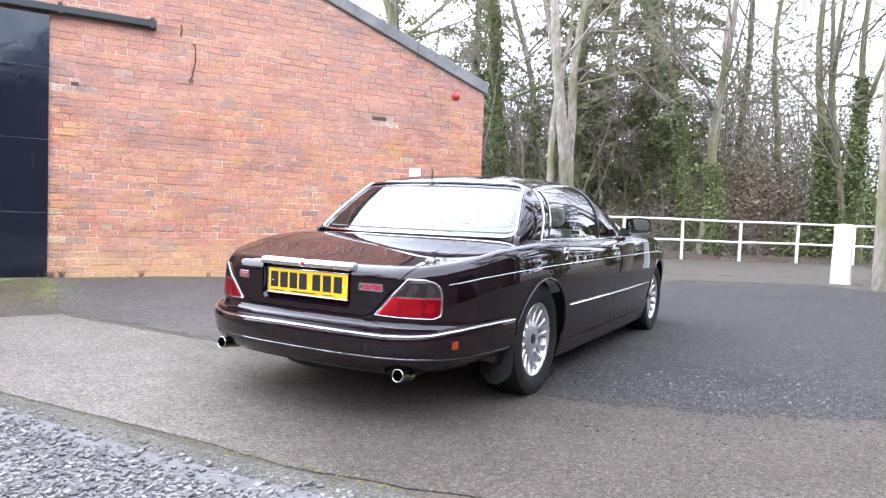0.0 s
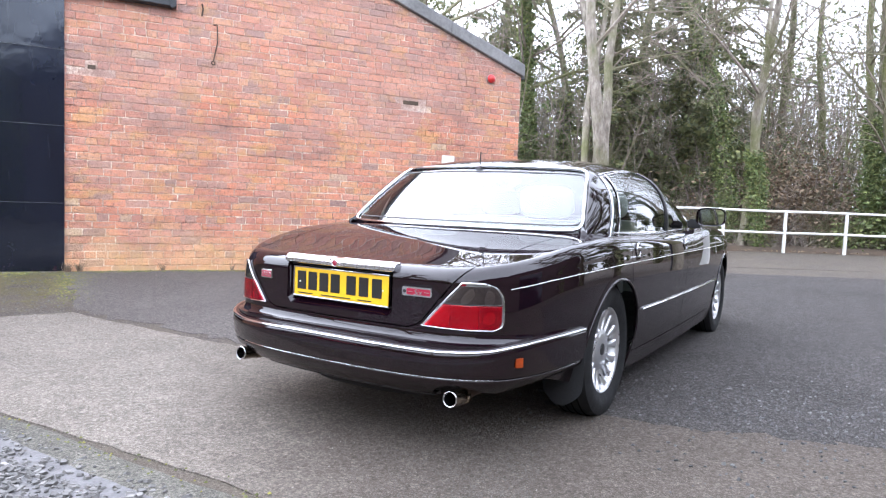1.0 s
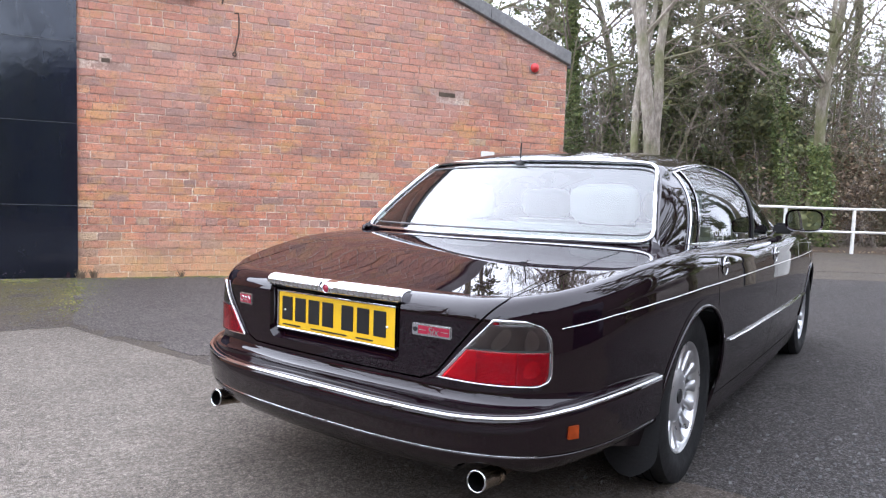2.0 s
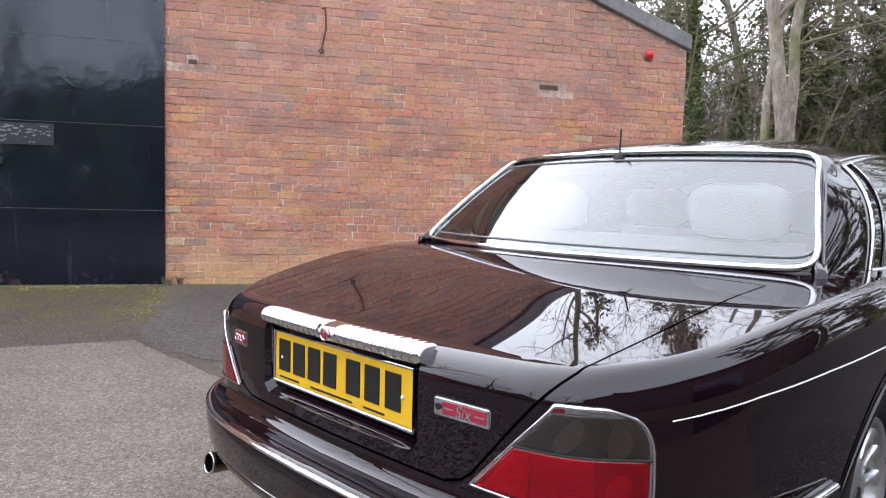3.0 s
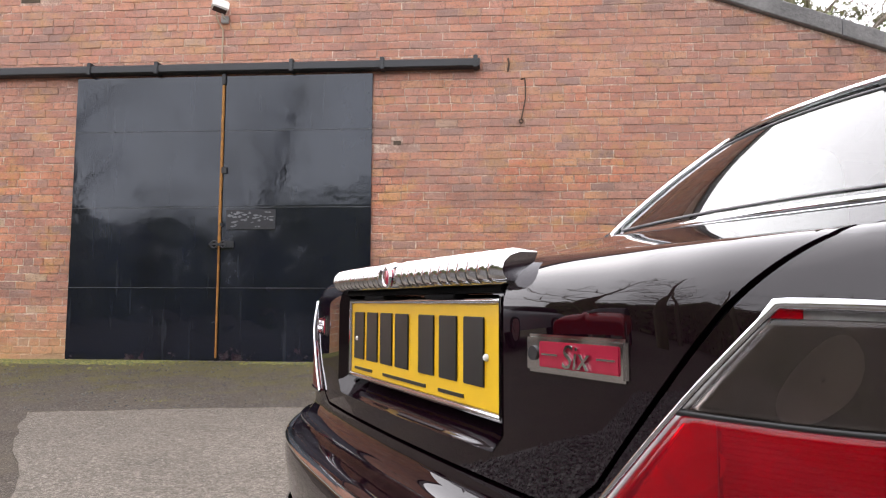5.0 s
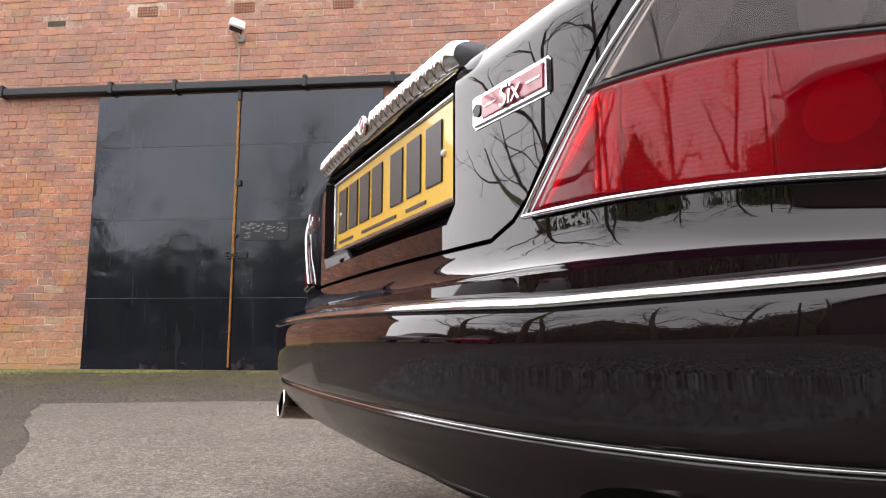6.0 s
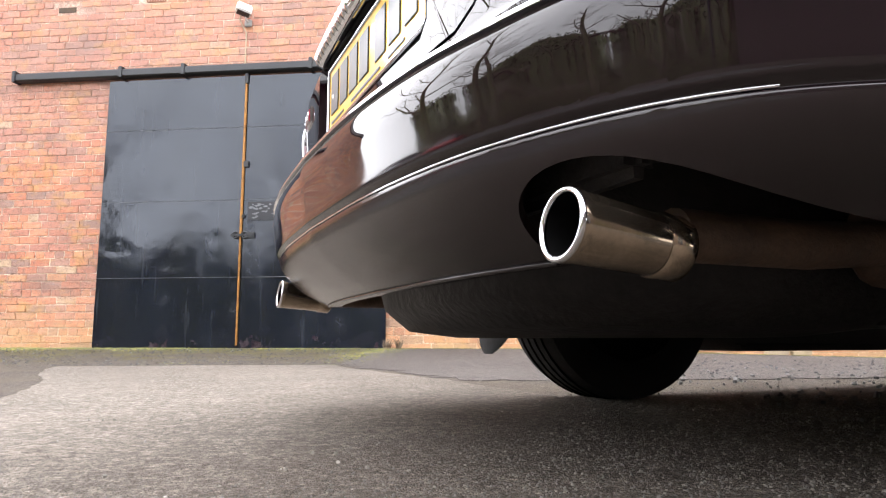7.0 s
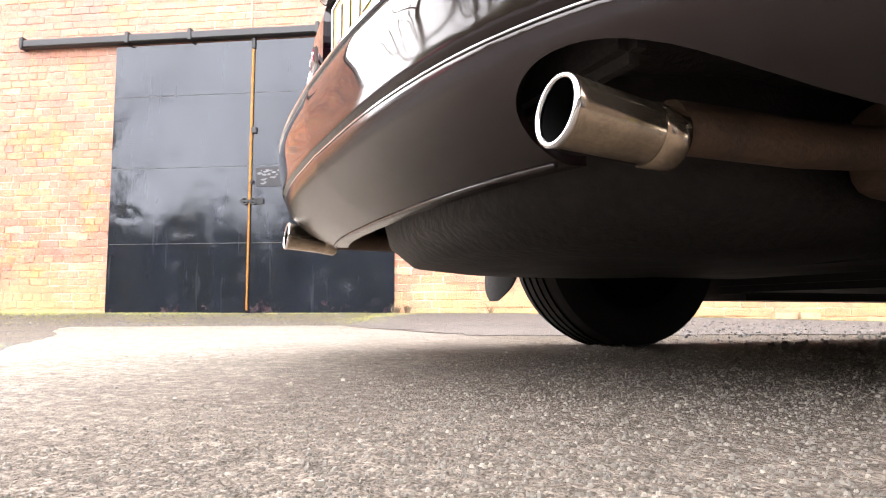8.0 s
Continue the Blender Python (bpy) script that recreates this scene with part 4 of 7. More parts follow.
def skin(name, faces, material, parent, label="", thick=0.012):
    return sheet(part(name, snap_arch(faces_geo(faces)), material, parent, label, angle=50), thick)


body = skin("body", groups["body"], PAINT, car)
lid = skin("boot_lid", groups["lid"], PAINT, car)
doors = {k: skin("door", groups[k], PAINT, car) for k in ("door_rear", "door_front", "door_rear_l", "door_front_l")}
shell.free()


def on_body(origin, way):
    hit = BODY.ray_cast(Vector(origin), Vector(way).normalized())
    return (hit[0], hit[1]) if hit[0] else (Vector(origin), -Vector(way))


def from_behind(x, z, lift=0.0):
    p, n = on_body((x, -1.0, z), (0, 1, 0))
    n = n if n.y < 0 else -n
    return p + n * lift


def from_side(s, y, z, lift=0.0):
    p, n = on_body((s * 2.0, y, z), (-s, 0, 0))
    n = n if n.x * s > 0 else -n
    return p + n * lift


def from_corner(s, phi, z, lift=0.0):
    """Onto the rear corner: phi is the turn from straight back towards the flank."""
    a = radians(phi)
    w = Vector((s * math.sin(a), -math.cos(a), 0))
    c = Vector((s * 0.40, 0.35, z))
    p, n = on_body(c + w * 1.5, -w)
    n = n if n.dot(w) > 0 else -n
    return p + n * lift


# plate recess with its ledge, plate, plinth and badges
rec = Geo()
rr = [(-RX + RC, RZ0), (RX - RC, RZ0), (RX, RZ0 + RC), (RX, RZ1), (-RX, RZ1), (-RX, RZ0 + RC)]
outer, lips, inner = [], [], []
for (xa, za), (xb, zb) in zip(rr, rr[1:] + rr[:1]):
    for s in np.linspace(0, 1, 13)[:-1]:
        x, z = xa + (xb - xa) * s, za + (zb - za) * s
        p = from_behind(x * 0.999, z * 0.9995 + 0.0003)
        outer.append((x, p.y - 0.001, z))
        lips.append((x * 0.990, p.y + 0.006, 0.635 + (z - 0.635) * 0.975))
        inner.append((x * 0.945, 0.022, 0.5 * (0.570 + 0.718) + (z - 0.5 * (RZ0 + RZ1)) * 0.148 / (RZ1 - RZ0)))
rec.grid([outer, lips, inner], wrap=True)
rec.f.append(tuple(2 * len(outer) + k for k in range(len(inner))))
part("plate_recess", rec, PAINT, lid, angle=25)
PLATE_Y = 0.004
plate = part("number_plate", Geo().box(-0.257, 0.257, PLATE_Y - 0.004, PLATE_Y + 0.004, 0.579, 0.702, 0.003), YELLOW, lid, "yellow number plate with black characters")
frame_g = Geo()
frame_g.tube([(-0.259, PLATE_Y - 0.004, 0.577), (0.259, PLATE_Y - 0.004, 0.577), (0.259, PLATE_Y - 0.004, 0.704), (-0.259, PLATE_Y - 0.004, 0.704), (-0.259, PLATE_Y - 0.004, 0.577)], 0.0045, 6)
part("plate_surround", frame_g, CHROME, plate, "thin chrome surround")
part("plate_backing", Geo().box(-0.25, 0.25, PLATE_Y + 0.0045, 0.024, 0.582, 0.70), BLACK_TRIM, plate)
for x in (-0.213, -0.150, -0.087, -0.024, 0.062, 0.128, 0.196):
    part("character_bar", Geo().box(x - 0.025, x + 0.025, PLATE_Y - 0.0062, PLATE_Y - 0.0035, 0.606, 0.685, 0.001), INK, plate)
for x in (-0.222, 0.226):
    part("screw_cap", Geo().spin([(-0.003, 0.0), (-0.0026, 0.003), (-0.001, 0.0042), (0.001, 0.0044)], (x, PLATE_Y - 0.0055, 0.640), 12, "y"), WHITE_PAINT, plate, "pale plastic screw cap" if x < 0 else "")
for x0, x1 in ((-0.235, -0.15), (-0.10, 0.06), (0.10, 0.17)):
    part("maker_bar", Geo().box(x0, x1, PLATE_Y - 0.0055, PLATE_Y - 0.0035, 0.588, 0.5925), INK, plate)


def plinth():
    """The fluted chrome plinth over the plate, in one casting with a crest in its middle."""
    g = Geo()
    n = 264
    rows = []
    for i in range(n + 1):
        x = -0.294 + 0.588 * i / n
        e = max(0.0, (abs(x) - 0.276) / 0.018)
        rib = 0.0050 * abs(math.sin(math.pi * x / 0.0225)) ** 0.62
        rib *= 0.0 if abs(x) < 0.03 else 1.0
        y0 = from_behind(max(-0.5, min(0.5, x)), 0.735).y
        prof = [(0.006, 0.722), (-0.014, 0.7195), (-0.029, 0.721), (-0.037, 0.7265), (-0.040, 0.734), (-0.036, 0.7435), (-0.024, 0.7515), (-0.004, 0.7565), (0.03, 0.7575)]
        sh = 1 - 0.16 * e * e
        row = []
        for k, (dy, z) in enumerate(prof):
            r = rib * (0.12, 0.45, 0.9, 1, 1, 0.9)[k - 2] if 2 <= k <= 7 else 0
            row.append((x, y0 + (0.72 * dy - r) * sh, 0.738 + (z + (0.8 if k > 4 else 0.35) * r - 0.738) * sh))
        rows.append(row)
    g.grid(rows)
    m = len(rows[0])
    g.f.append(tuple(range(m)))
    g.f.append(tuple(reversed(range(n * m, n * m + m))))
    ob = part("plinth", g, CHROME, lid, "fluted chrome plinth over the plate", angle=60)
    # dark tubes that put in the shade and grime between the flutes
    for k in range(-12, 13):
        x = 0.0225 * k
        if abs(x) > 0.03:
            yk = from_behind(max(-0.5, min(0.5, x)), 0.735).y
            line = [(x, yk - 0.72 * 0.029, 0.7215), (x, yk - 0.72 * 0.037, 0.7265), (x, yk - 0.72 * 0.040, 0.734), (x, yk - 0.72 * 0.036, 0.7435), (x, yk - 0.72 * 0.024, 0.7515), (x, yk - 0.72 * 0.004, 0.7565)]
            part("flute_shade_grime", Geo().tube(line, [0.0006, 0.0014, 0.0016, 0.0013, 0.0009, 0.0004], 6), GROOVE_DARK, ob, "dark line for shade and grime between flutes" if k == -12 else "")
    y0 = from_behind(0, 0.735).y
    part("crest", Geo().spin([(-0.0345, 0.0), (-0.034, 0.009), (-0.0315, 0.0125), (-0.012, 0.0125)], (0, y0 + 0.001, 0.736), 20, "y"), BADGE_RED, ob, "round red enamel crest")
    part("crest_rim", Geo().tube([(0.0135 * math.cos(a), y0 - 0.031, 0.736 + 0.0135 * math.sin(a)) for a in np.linspace(0, 2 * math.pi, 21)], 0.0025, 6, caps=False), CHROME, ob)
    under = Geo().box(-0.27, 0.27, y0 - 0.004, 0.02, 0.7125, 0.7195, 0.002)
    part("lamp_bar", under, MATT_BLACK, ob)
    for x in (-0.12, 0.12):
        part("plate_lamp", Geo().box(x - 0.045, x + 0.045, y0 - 0.008, 0.012, 0.7055, 0.7115, 0.002), MATT_BLACK, ob)


plinth()


def word(text, height):
    """Raised letters of the built-in font, lying flat, centred."""
    curve = bpy.data.curves.new("lettering", "FONT")
    curve.body, curve.size, curve.extrude, curve.align_x, curve.shear = text, height, 0.0008, "CENTER", 0.18
    ob = bpy.data.objects.new("lettering", curve)
    me = ob.to_mesh()
    g = Geo().add([v.co[:] for v in me.vertices], [tuple(p.vertices) for p in me.polygons])
    ob.to_mesh_clear()
    bpy.data.objects.remove(ob)
    bpy.data.curves.remove(curve)
    return g


def badge(x0, x1, z0, z1, plain):
    bx = (x0 + x1) / 2
    b = part("badge", Geo().box(x0, x1, 0, 0.012, z0, z1, 0.003), CHROME, lid, "chrome-framed red enamel badge")
    ya, yb = from_behind(x0, 0.65).y, from_behind(x1, 0.65).y
    turn = math.atan2(yb - ya, x1 - x0)
    m = Matrix.Translation((x0, ya - 0.0045, 0)) @ Matrix.Rotation(turn, 4, "Z") @ Matrix.Translation((-x0, 0, 0))
    b.data.transform(m)
    lo = x0 + (0.022 if plain else 0.006)
    f = Geo().box(lo, x1 - 0.006, -0.0016, 0.006, z0 + 0.006, z1 - 0.006, 0.001).moved(m)
    part("enamel", f, BADGE_RED, b)
    zc = (z0 + z1) / 2
    if plain:
        part("lettering", word("Six", 0.030).moved(m @ Matrix.Translation((bx + 0.008, -0.0032, zc - 0.0105)) @ Matrix.Rotation(radians(90), 4, "X")), CHROME, b, smooth=False)
        for xa, xb in ((lo + 0.005, bx - 0.016), (bx + 0.034, x1 - 0.010)):
            part("flourish", Geo().box(xa, xb, -0.0024, 0.003, zc - 0.0008, zc + 0.0008).moved(m), CHROME, b, smooth=False)
    else:
        # an unreadable crest in a chrome scroll
        t = Geo()
        for dx, r in ((-0.018, 0.0085), (0.0, 0.007), (0.018, 0.0085)):
            t.tube([(bx + dx + r * math.cos(a) * 1.25, -0.0022, zc + r * math.sin(a)) for a in np.linspace(0, 2 * math.pi, 15)], 0.0016, 5, caps=False)
        part("scroll", t.moved(m), CHROME, b)
    if plain:
        k = Geo().spin([(-0.002, 0.0), (-0.002, 0.007), (0.004, 0.007)], (x0 + 0.013, 0, zc), 12, "y").moved(m)
        part("keyhole", k, BLACK_TRIM, b)


badge(0.330, 0.461, 0.6355, 0.6715, True)
badge(-0.462, -0.385, 0.636, 0.676, False)




def tail_lamp(s):
    """A wrap-round lamp: smoked above, red below, in a thin chrome line."""
    lamp = thing("tail_lamp", "wrap-round tail lamp, smoked above and red below", "tail lamp")
    lamp.parent = car
    del lamp["category"]

    def edge(t):
        """Left and right turn of the lens at height t from foot 0 to top 1."""
        a = 3.6 + 25.0 * t
        r = 54.2 - 11.0 * (1 - math.sqrt(max(0.0, 1 - max(0.0, (t - 0.62) / 0.38) ** 2))) - 6.0 * (1 - math.sqrt(max(0.0, 1 - max(0.0, (0.20 - t) / 0.20) ** 2)))
        return a, r

    Z0, Z1 = 0.528, 0.700

    def at(u, t, lift):
        a, r = edge(t)
        phi = a + (r - a) * u
        z = Z0 + (Z1 - Z0) * t - 0.006 * u * (1 - t) - 0.004 * u * u * t * t
        return from_corner(s, phi, z, lift)

    def face(name, t0, t1, material, lift, p0=0.0, p1=90.0, tuck=0.010, thick=0.002):
        """A stretch of the lens between two turns p0 and p1."""
        rows = []
        for j in range(15):
            t = t0 + (t1 - t0) * j / 14
            a, r = edge(t)
            ua, ub = max(0.0, (p0 - a) / (r - a)), min(1.0, (p1 - a) / (r - a))
            ub = max(ub, ua + 0.002)
            rows.append([at(u, t, lift - tuck * (1 if (u in (0.0, 1.0)) else 0)) for u in np.linspace(ua, ub, 24)])
        if s < 0:
            rows = [list(reversed(r)) for r in rows]
        return sheet(part(name, Geo().grid(rows), material, lamp), thick, rims=False)

    def bowl(u0, t0, r, material):
        """A round reflector dish behind the lens."""
        rings = []
        for q in (0.05, 0.35, 0.65, 0.85, 1.0):
            rings.append([at(u0 + r * q * math.cos(a) / 0.30, t0 + r * q * math.sin(a) / (Z1 - Z0), 0.0012 + 0.0026 * q * q) for a in np.linspace(0, 2 * math.pi, 20, endpoint=False)])
        part("reflector", Geo().grid(rings if s < 0 else [list(reversed(k)) for k in rings], wrap=True), material, lamp)

    face("inner_panel", 0.02, 0.53, LAMP_SILVER, 0.0008, 0, 21.8, 0.0, 0.0004)
    face("inner_panel", 0.02, 0.53, LAMP_GREY, 0.0008, 22.2, 38.8, 0.0, 0.0004)
    face("inner_panel", 0.02, 0.53, LAMP_DARK, 0.0008, 39.2, 90, 0.0, 0.0004)
    face("inner_panel", 0.55, 0.98, LAMP_SMOKE, 0.0008, 0, 90, 0.0, 0.0004)
    bowl(0.80, 0.26, 0.024, LAMP_GREY)
    bowl(0.20, 0.30, 0.018, LAMP_SILVER)
    bowl(0.34, 0.72, 0.030, LAMP_SILVER)
    bowl(0.74, 0.70, 0.030, LAMP_SILVER)
    # upright walls between the chambers and the fine ribs of the middle one
    for p in (22.0, 39.0):
        wall_rows = []
        for t in np.linspace(0.02, 0.53, 8):
            a, r = edge(t)
            u = min(1.0, max(0.0, (p - a) / (r - a)))
            wall_rows.append([at(u, t, 0.0006), at(u + 0.004, t, 0.0060), at(u + 0.008, t, 0.0006)])
        part("chamber_wall", Geo().grid(wall_rows), LAMP_DARK, lamp)
    for k in range(22):
        t = 0.04 + 0.48 * k / 21
        a, r = edge(t)
        line = [at((p - a) / (r - a), t, 0.0018) for p in np.linspace(22.6, 38.4, 9)]
        part("rib", Geo().tube(line, 0.0012, 4), LAMP_GREY, lamp)
    face("red_lens", 0.0, 0.535, RED_LENS, 0.007)
    face("smoked_lens", 0.545, 0.945, SMOKE_LENS, 0.007)
    face("lens_edge", 0.9455, 1.0, RED_LENS, 0.0065, 0, 31)
    loop = [at(u, 0.0, 0.006) for u in np.linspace(0, 1, 24)] + [at(1.0, t, 0.006) for t in np.linspace(0, 1, 16)[1:]] + [at(u, 1.0, 0.006) for u in np.linspace(1, 0, 16)[1:]] + [at(0.0, t, 0.006) for t in np.linspace(1, 0, 16)[1:]]
    wide = [0.0028] * 39 + [0.0048] * 15 + [0.0028] * (len(loop) - 54)
    part("bezel", Geo().tube(loop, wide, 8, caps=False), CHROME, lamp, "thin chrome bezel")
    part("divider", Geo().tube([at(u, 0.54, 0.005) for u in np.linspace(0, 1, 24)], 0.003, 6), BLACK_TRIM, lamp)


for s in (1, -1):
    tail_lamp(s)

# bumper
BUMP = [(0.0, -0.102), (0.25, -0.094), (0.447, -0.069), (0.592, -0.022), (0.690, 0.040), (0.754, 0.122), (0.793, 0.215), (0.822, 0.335), (0.842, 0.480), (0.853, 0.630)]
# how far each line of the bumper's section stands out from its outer line, and its height
BUMP_SECTION = [(-0.075, 0.430), (-0.068, 0.450), (-0.062, 0.4615), (-0.054, 0.4665), (-0.045, 0.4675), (-0.034, 0.4665), (-0.020, 0.4645), (-0.012, 0.4608), (-0.006, 0.4545), (-0.001, 0.445), (0.001, 0.432), (0.0015, 0.418), (0.0, 0.40), (-0.003, 0.378), (-0.007, 0.352), (-0.011, 0.346), (-0.016, 0.341), (-0.014, 0.335), (-0.024, 0.314), (-0.048, 0.288), (-0.080, 0.266), (-0.112, 0.2515), (-0.128, 0.247), (-0.15, 0.2475)]


def bumper_line(n=110):
    r = smooth_line(BUMP, n)
    pts = [(-x, y) for x, y in r[::-1]] + [(x, y) for x, y in r[1:]]
    out = []
    for i, (x, y) in enumerate(pts):
        a, b = pts[max(0, i - 1)], pts[min(len(pts) - 1, i + 1)]
        d = Vector((b[0] - a[0], b[1] - a[1], 0)).normalized()
        out.append((Vector((x, y, 0)), Vector((d.y, -d.x, 0))))
    return out


LINE = bumper_line()


def bumper_at(i, off, z):
    p, n = LINE[i]
    q = p + n * off
    return (q.x, q.y, z)


CUT_X, CUT_Z, CUT_A, CUT_B = 0.572, 0.215, 0.118, 0.100


def strip_drop(x):
    """The bright strip sinks a little towards the corners."""
    return 0.005 + 0.008 * min(1.0, abs(x) / 0.5) ** 2


def strip_rise(y):
    """The bumper's top climbs along the flanks towards the wheels."""
    return float(np.interp(y, [-0.10, -0.05, -0.02, 0.04, 0.125, 0.22, 0.335, 0.48, 0.63], [0.0, 0.002, 0.005, 0.011, 0.024, 0.032, 0.037, 0.039, 0.038]))


def bumper_skin():
    prof = smooth_line(BUMP_SECTION, 90)
    rows = []
    for i in range(len(LINE)):
        x, y = LINE[i][0].x, LINE[i][0].y
        lift = 0.030 * max(0, (abs(x) - 0.60) / 0.30) ** 2
        row = []
        for off, z in prof:
            zz = z + (lift * min(1, (0.33 - z) / 0.06) if z < 0.33 else 0) + (strip_rise(y) * min(1, (z - 0.37) / 0.07) if z > 0.37 else 0)
            row.append(bumper_at(i, off, zz - strip_drop(x) * min(1, max(0, (z - 0.39) / 0.05))))
        rows.append(row)
    bm = bmesh.new()
    vs = [[bm.verts.new(p) for p in row] for row in rows]
    for r0, r1 in zip(vs, vs[1:]):
        for k in range(len(prof) - 1):
            bm.faces.new((r0[k], r1[k], r1[k + 1], r0[k + 1]))

    def oval(p):
        return math.hypot((abs(p[0]) - CUT_X) / CUT_A, (p[2] - CUT_Z) / CUT_B)

    # the openings round the tailpipes, cut by flats along an oval
    for s in (1, -1):
        for a in np.linspace(radians(8), radians(172), 26):
            near = [f for f in bm.faces if s * f.calc_center_median().x > 0.3 and oval(f.calc_center_median()) < 1.6]
            geom = list({v for f in near for v in f.verts}) + list({e for f in near for e in f.edges}) + near
            co = (s * CUT_X + CUT_A * math.cos(a), 0, CUT_Z + CUT_B * math.sin(a))
            bmesh.ops.bisect_plane(bm, geom=geom, dist=1e-5, plane_co=co, plane_no=(math.cos(a) / CUT_A, 0, math.sin(a) / CUT_B))
    bmesh.ops.delete(bm, geom=[f for f in bm.faces if oval(f.calc_center_median()) < 1 and f.calc_center_median().z < 0.34], context="FACES")
    bm.verts.index_update()
    g = Geo()
    g.v = [tuple(v.co) for v in bm.verts]
    g.f = [tuple(v.index for v in f.verts) for f in bm.faces]
    bm.free()
    return sheet(part("rear_bumper", g, PAINT, car, angle=40), 0.010, (0, 0.9, 0.4))


bumper = bumper_skin()
strip = []
for i in range(len(LINE)):
    rise = strip_rise(LINE[i][0].y) - strip_drop(LINE[i][0].x)
    strip.append([bumper_at(i, o, z + rise) for o, z in ((-0.011, 0.4600), (-0.007, 0.4606), (-0.003, 0.4592), (0.0005, 0.4570), (0.0022, 0.4540), (0.0016, 0.4515), (-0.003, 0.4505))])
sg = Geo().grid([list(reversed(r)) for r in strip])
part("chrome_strip", sg, CHROME, bumper, angle=60)
for s in (1, -1):
    lip_line = [p for p in (bumper_at(i, -0.121, 0.2475) for i in range(len(LINE))) if 0.0 <= s * p[0] < CUT_X - 0.950 * CUT_A]
    part("lower_lip", Geo().tube(lip_line, 0.0035, 6), PAINT, bumper)
part("pinstripe", Geo().tube([bumper_at(i, -0.0150, 0.3415) for i in range(len(LINE)) if abs(LINE[i][0].x) < 0.715 and LINE[i][0].y < 0.1], 0.0016, 6), CHROME, bumper, "thin bright line along the bumper")
for s in (1, -1):
    i = min(range(len(LINE)), key=lambda k: abs(LINE[k][0].x - s * 0.768) + (0 if LINE[k][0].y > 0 else 1))
    rows = [[bumper_at(j, 0.006, z) for z in (0.388, 0.424)] for j in range(i - 2, i + 3)]
    sheet(part("side_marker", Geo().grid(rows), AMBER, bumper, "amber side reflector"), 0.012)
    rows = [[(s * x, 0.655 - 0.03 * (0.46 - z) / 0.3 - 0.02 * math.sin(math.pi * (x - 0.66) / 0.21), z) for x in np.linspace(0.66 + 0.075 * max(0.0, 1 - (z - 0.135) / 0.09) ** 2.4, 0.850 - 0.075 * max(0.0, 1 - (z - 0.135) / 0.09) ** 2.4, 12)] for z in np.concatenate([np.linspace(0.135, 0.21, 7), np.linspace(0.23, 0.46, 7)])]
    flap = Geo().grid(rows)
    sheet(part("mud_flap", flap, RUBBER, car, "black rubber mud flap"), 0.006)


# underside
def slab_part(name, x0, x1, y0, y1, z0, z1, b, m=UNDERSIDE, label=""):
    return part(name, Geo().box(x0, x1, y0, y1, z0, z1, b), m, car, label)


slab_part("floor_pan", -0.66, 0.66, 1.36, 4.4, 0.165, 0.30, 0.02)
slab_part("axle_carrier", -0.52, 0.52, 0.90, 1.30, 0.20, 0.34, 0.03)
slab_part("boot_floor", -0.60, 0.60, 0.10, 0.95, 0.375, 0.40, 0.01)
slab_part("rear_panel", -0.60, 0.60, 0.03, 0.06, 0.30, 0.50, 0.01)
for s in (1, -1):
    slab_part("sill", min(s * 0.55, s * 0.80), max(s * 0.55, s * 0.80), 1.38, 3.5, 0.140, 0.30, 0.02)


def silencer(x0, x1, y0, y1, z0, z1):
    g = Geo()
    n = 20
    cx, cz, rx, rz = (x0 + x1) / 2, (z0 + z1) / 2, (x1 - x0) / 2, (z1 - z0) / 2
    rows = []
    for y, k in ((y0, 0.0), (y0, 0.82), (y0 + 0.02, 0.96), (y0 + 0.06, 1.0), (y1 - 0.06, 1.0), (y1 - 0.02, 0.96), (y1, 0.82), (y1, 0.0)):
        rows.append([(cx + rx * k * math.copysign(abs(math.cos(a)) ** 0.6, math.cos(a)), y, cz + rz * k * math.copysign(abs(math.sin(a)) ** 0.6, math.sin(a))) for a in np.linspace(0, 2 * math.pi, n, endpoint=False)])
    g.grid([list(reversed(r)) for r in rows], wrap=True)
    return g


well = Geo()
prof = [(0.0, 0.0), (0.30, 0.0), (0.40, 0.012), (0.45, 0.05), (0.47, 0.12), (0.475, 0.24)]
rows = []
for r, h in prof:
    row = []
    for a in np.linspace(0, 2 * math.pi, 48, endpoint=False):
        c, d = math.cos(a), math.sin(a)
        k = (abs(c) ** 3 + abs(d) ** 3) ** (-1 / 3)
        row.append((0.01 + 0.93 * r * k * c, 0.455 + r * 0.82 * k * d, 0.178 + h))
    rows.append(row)
well.grid(rows, wrap=True)
part("spare_wheel_well", well, UNDERSIDE, car)


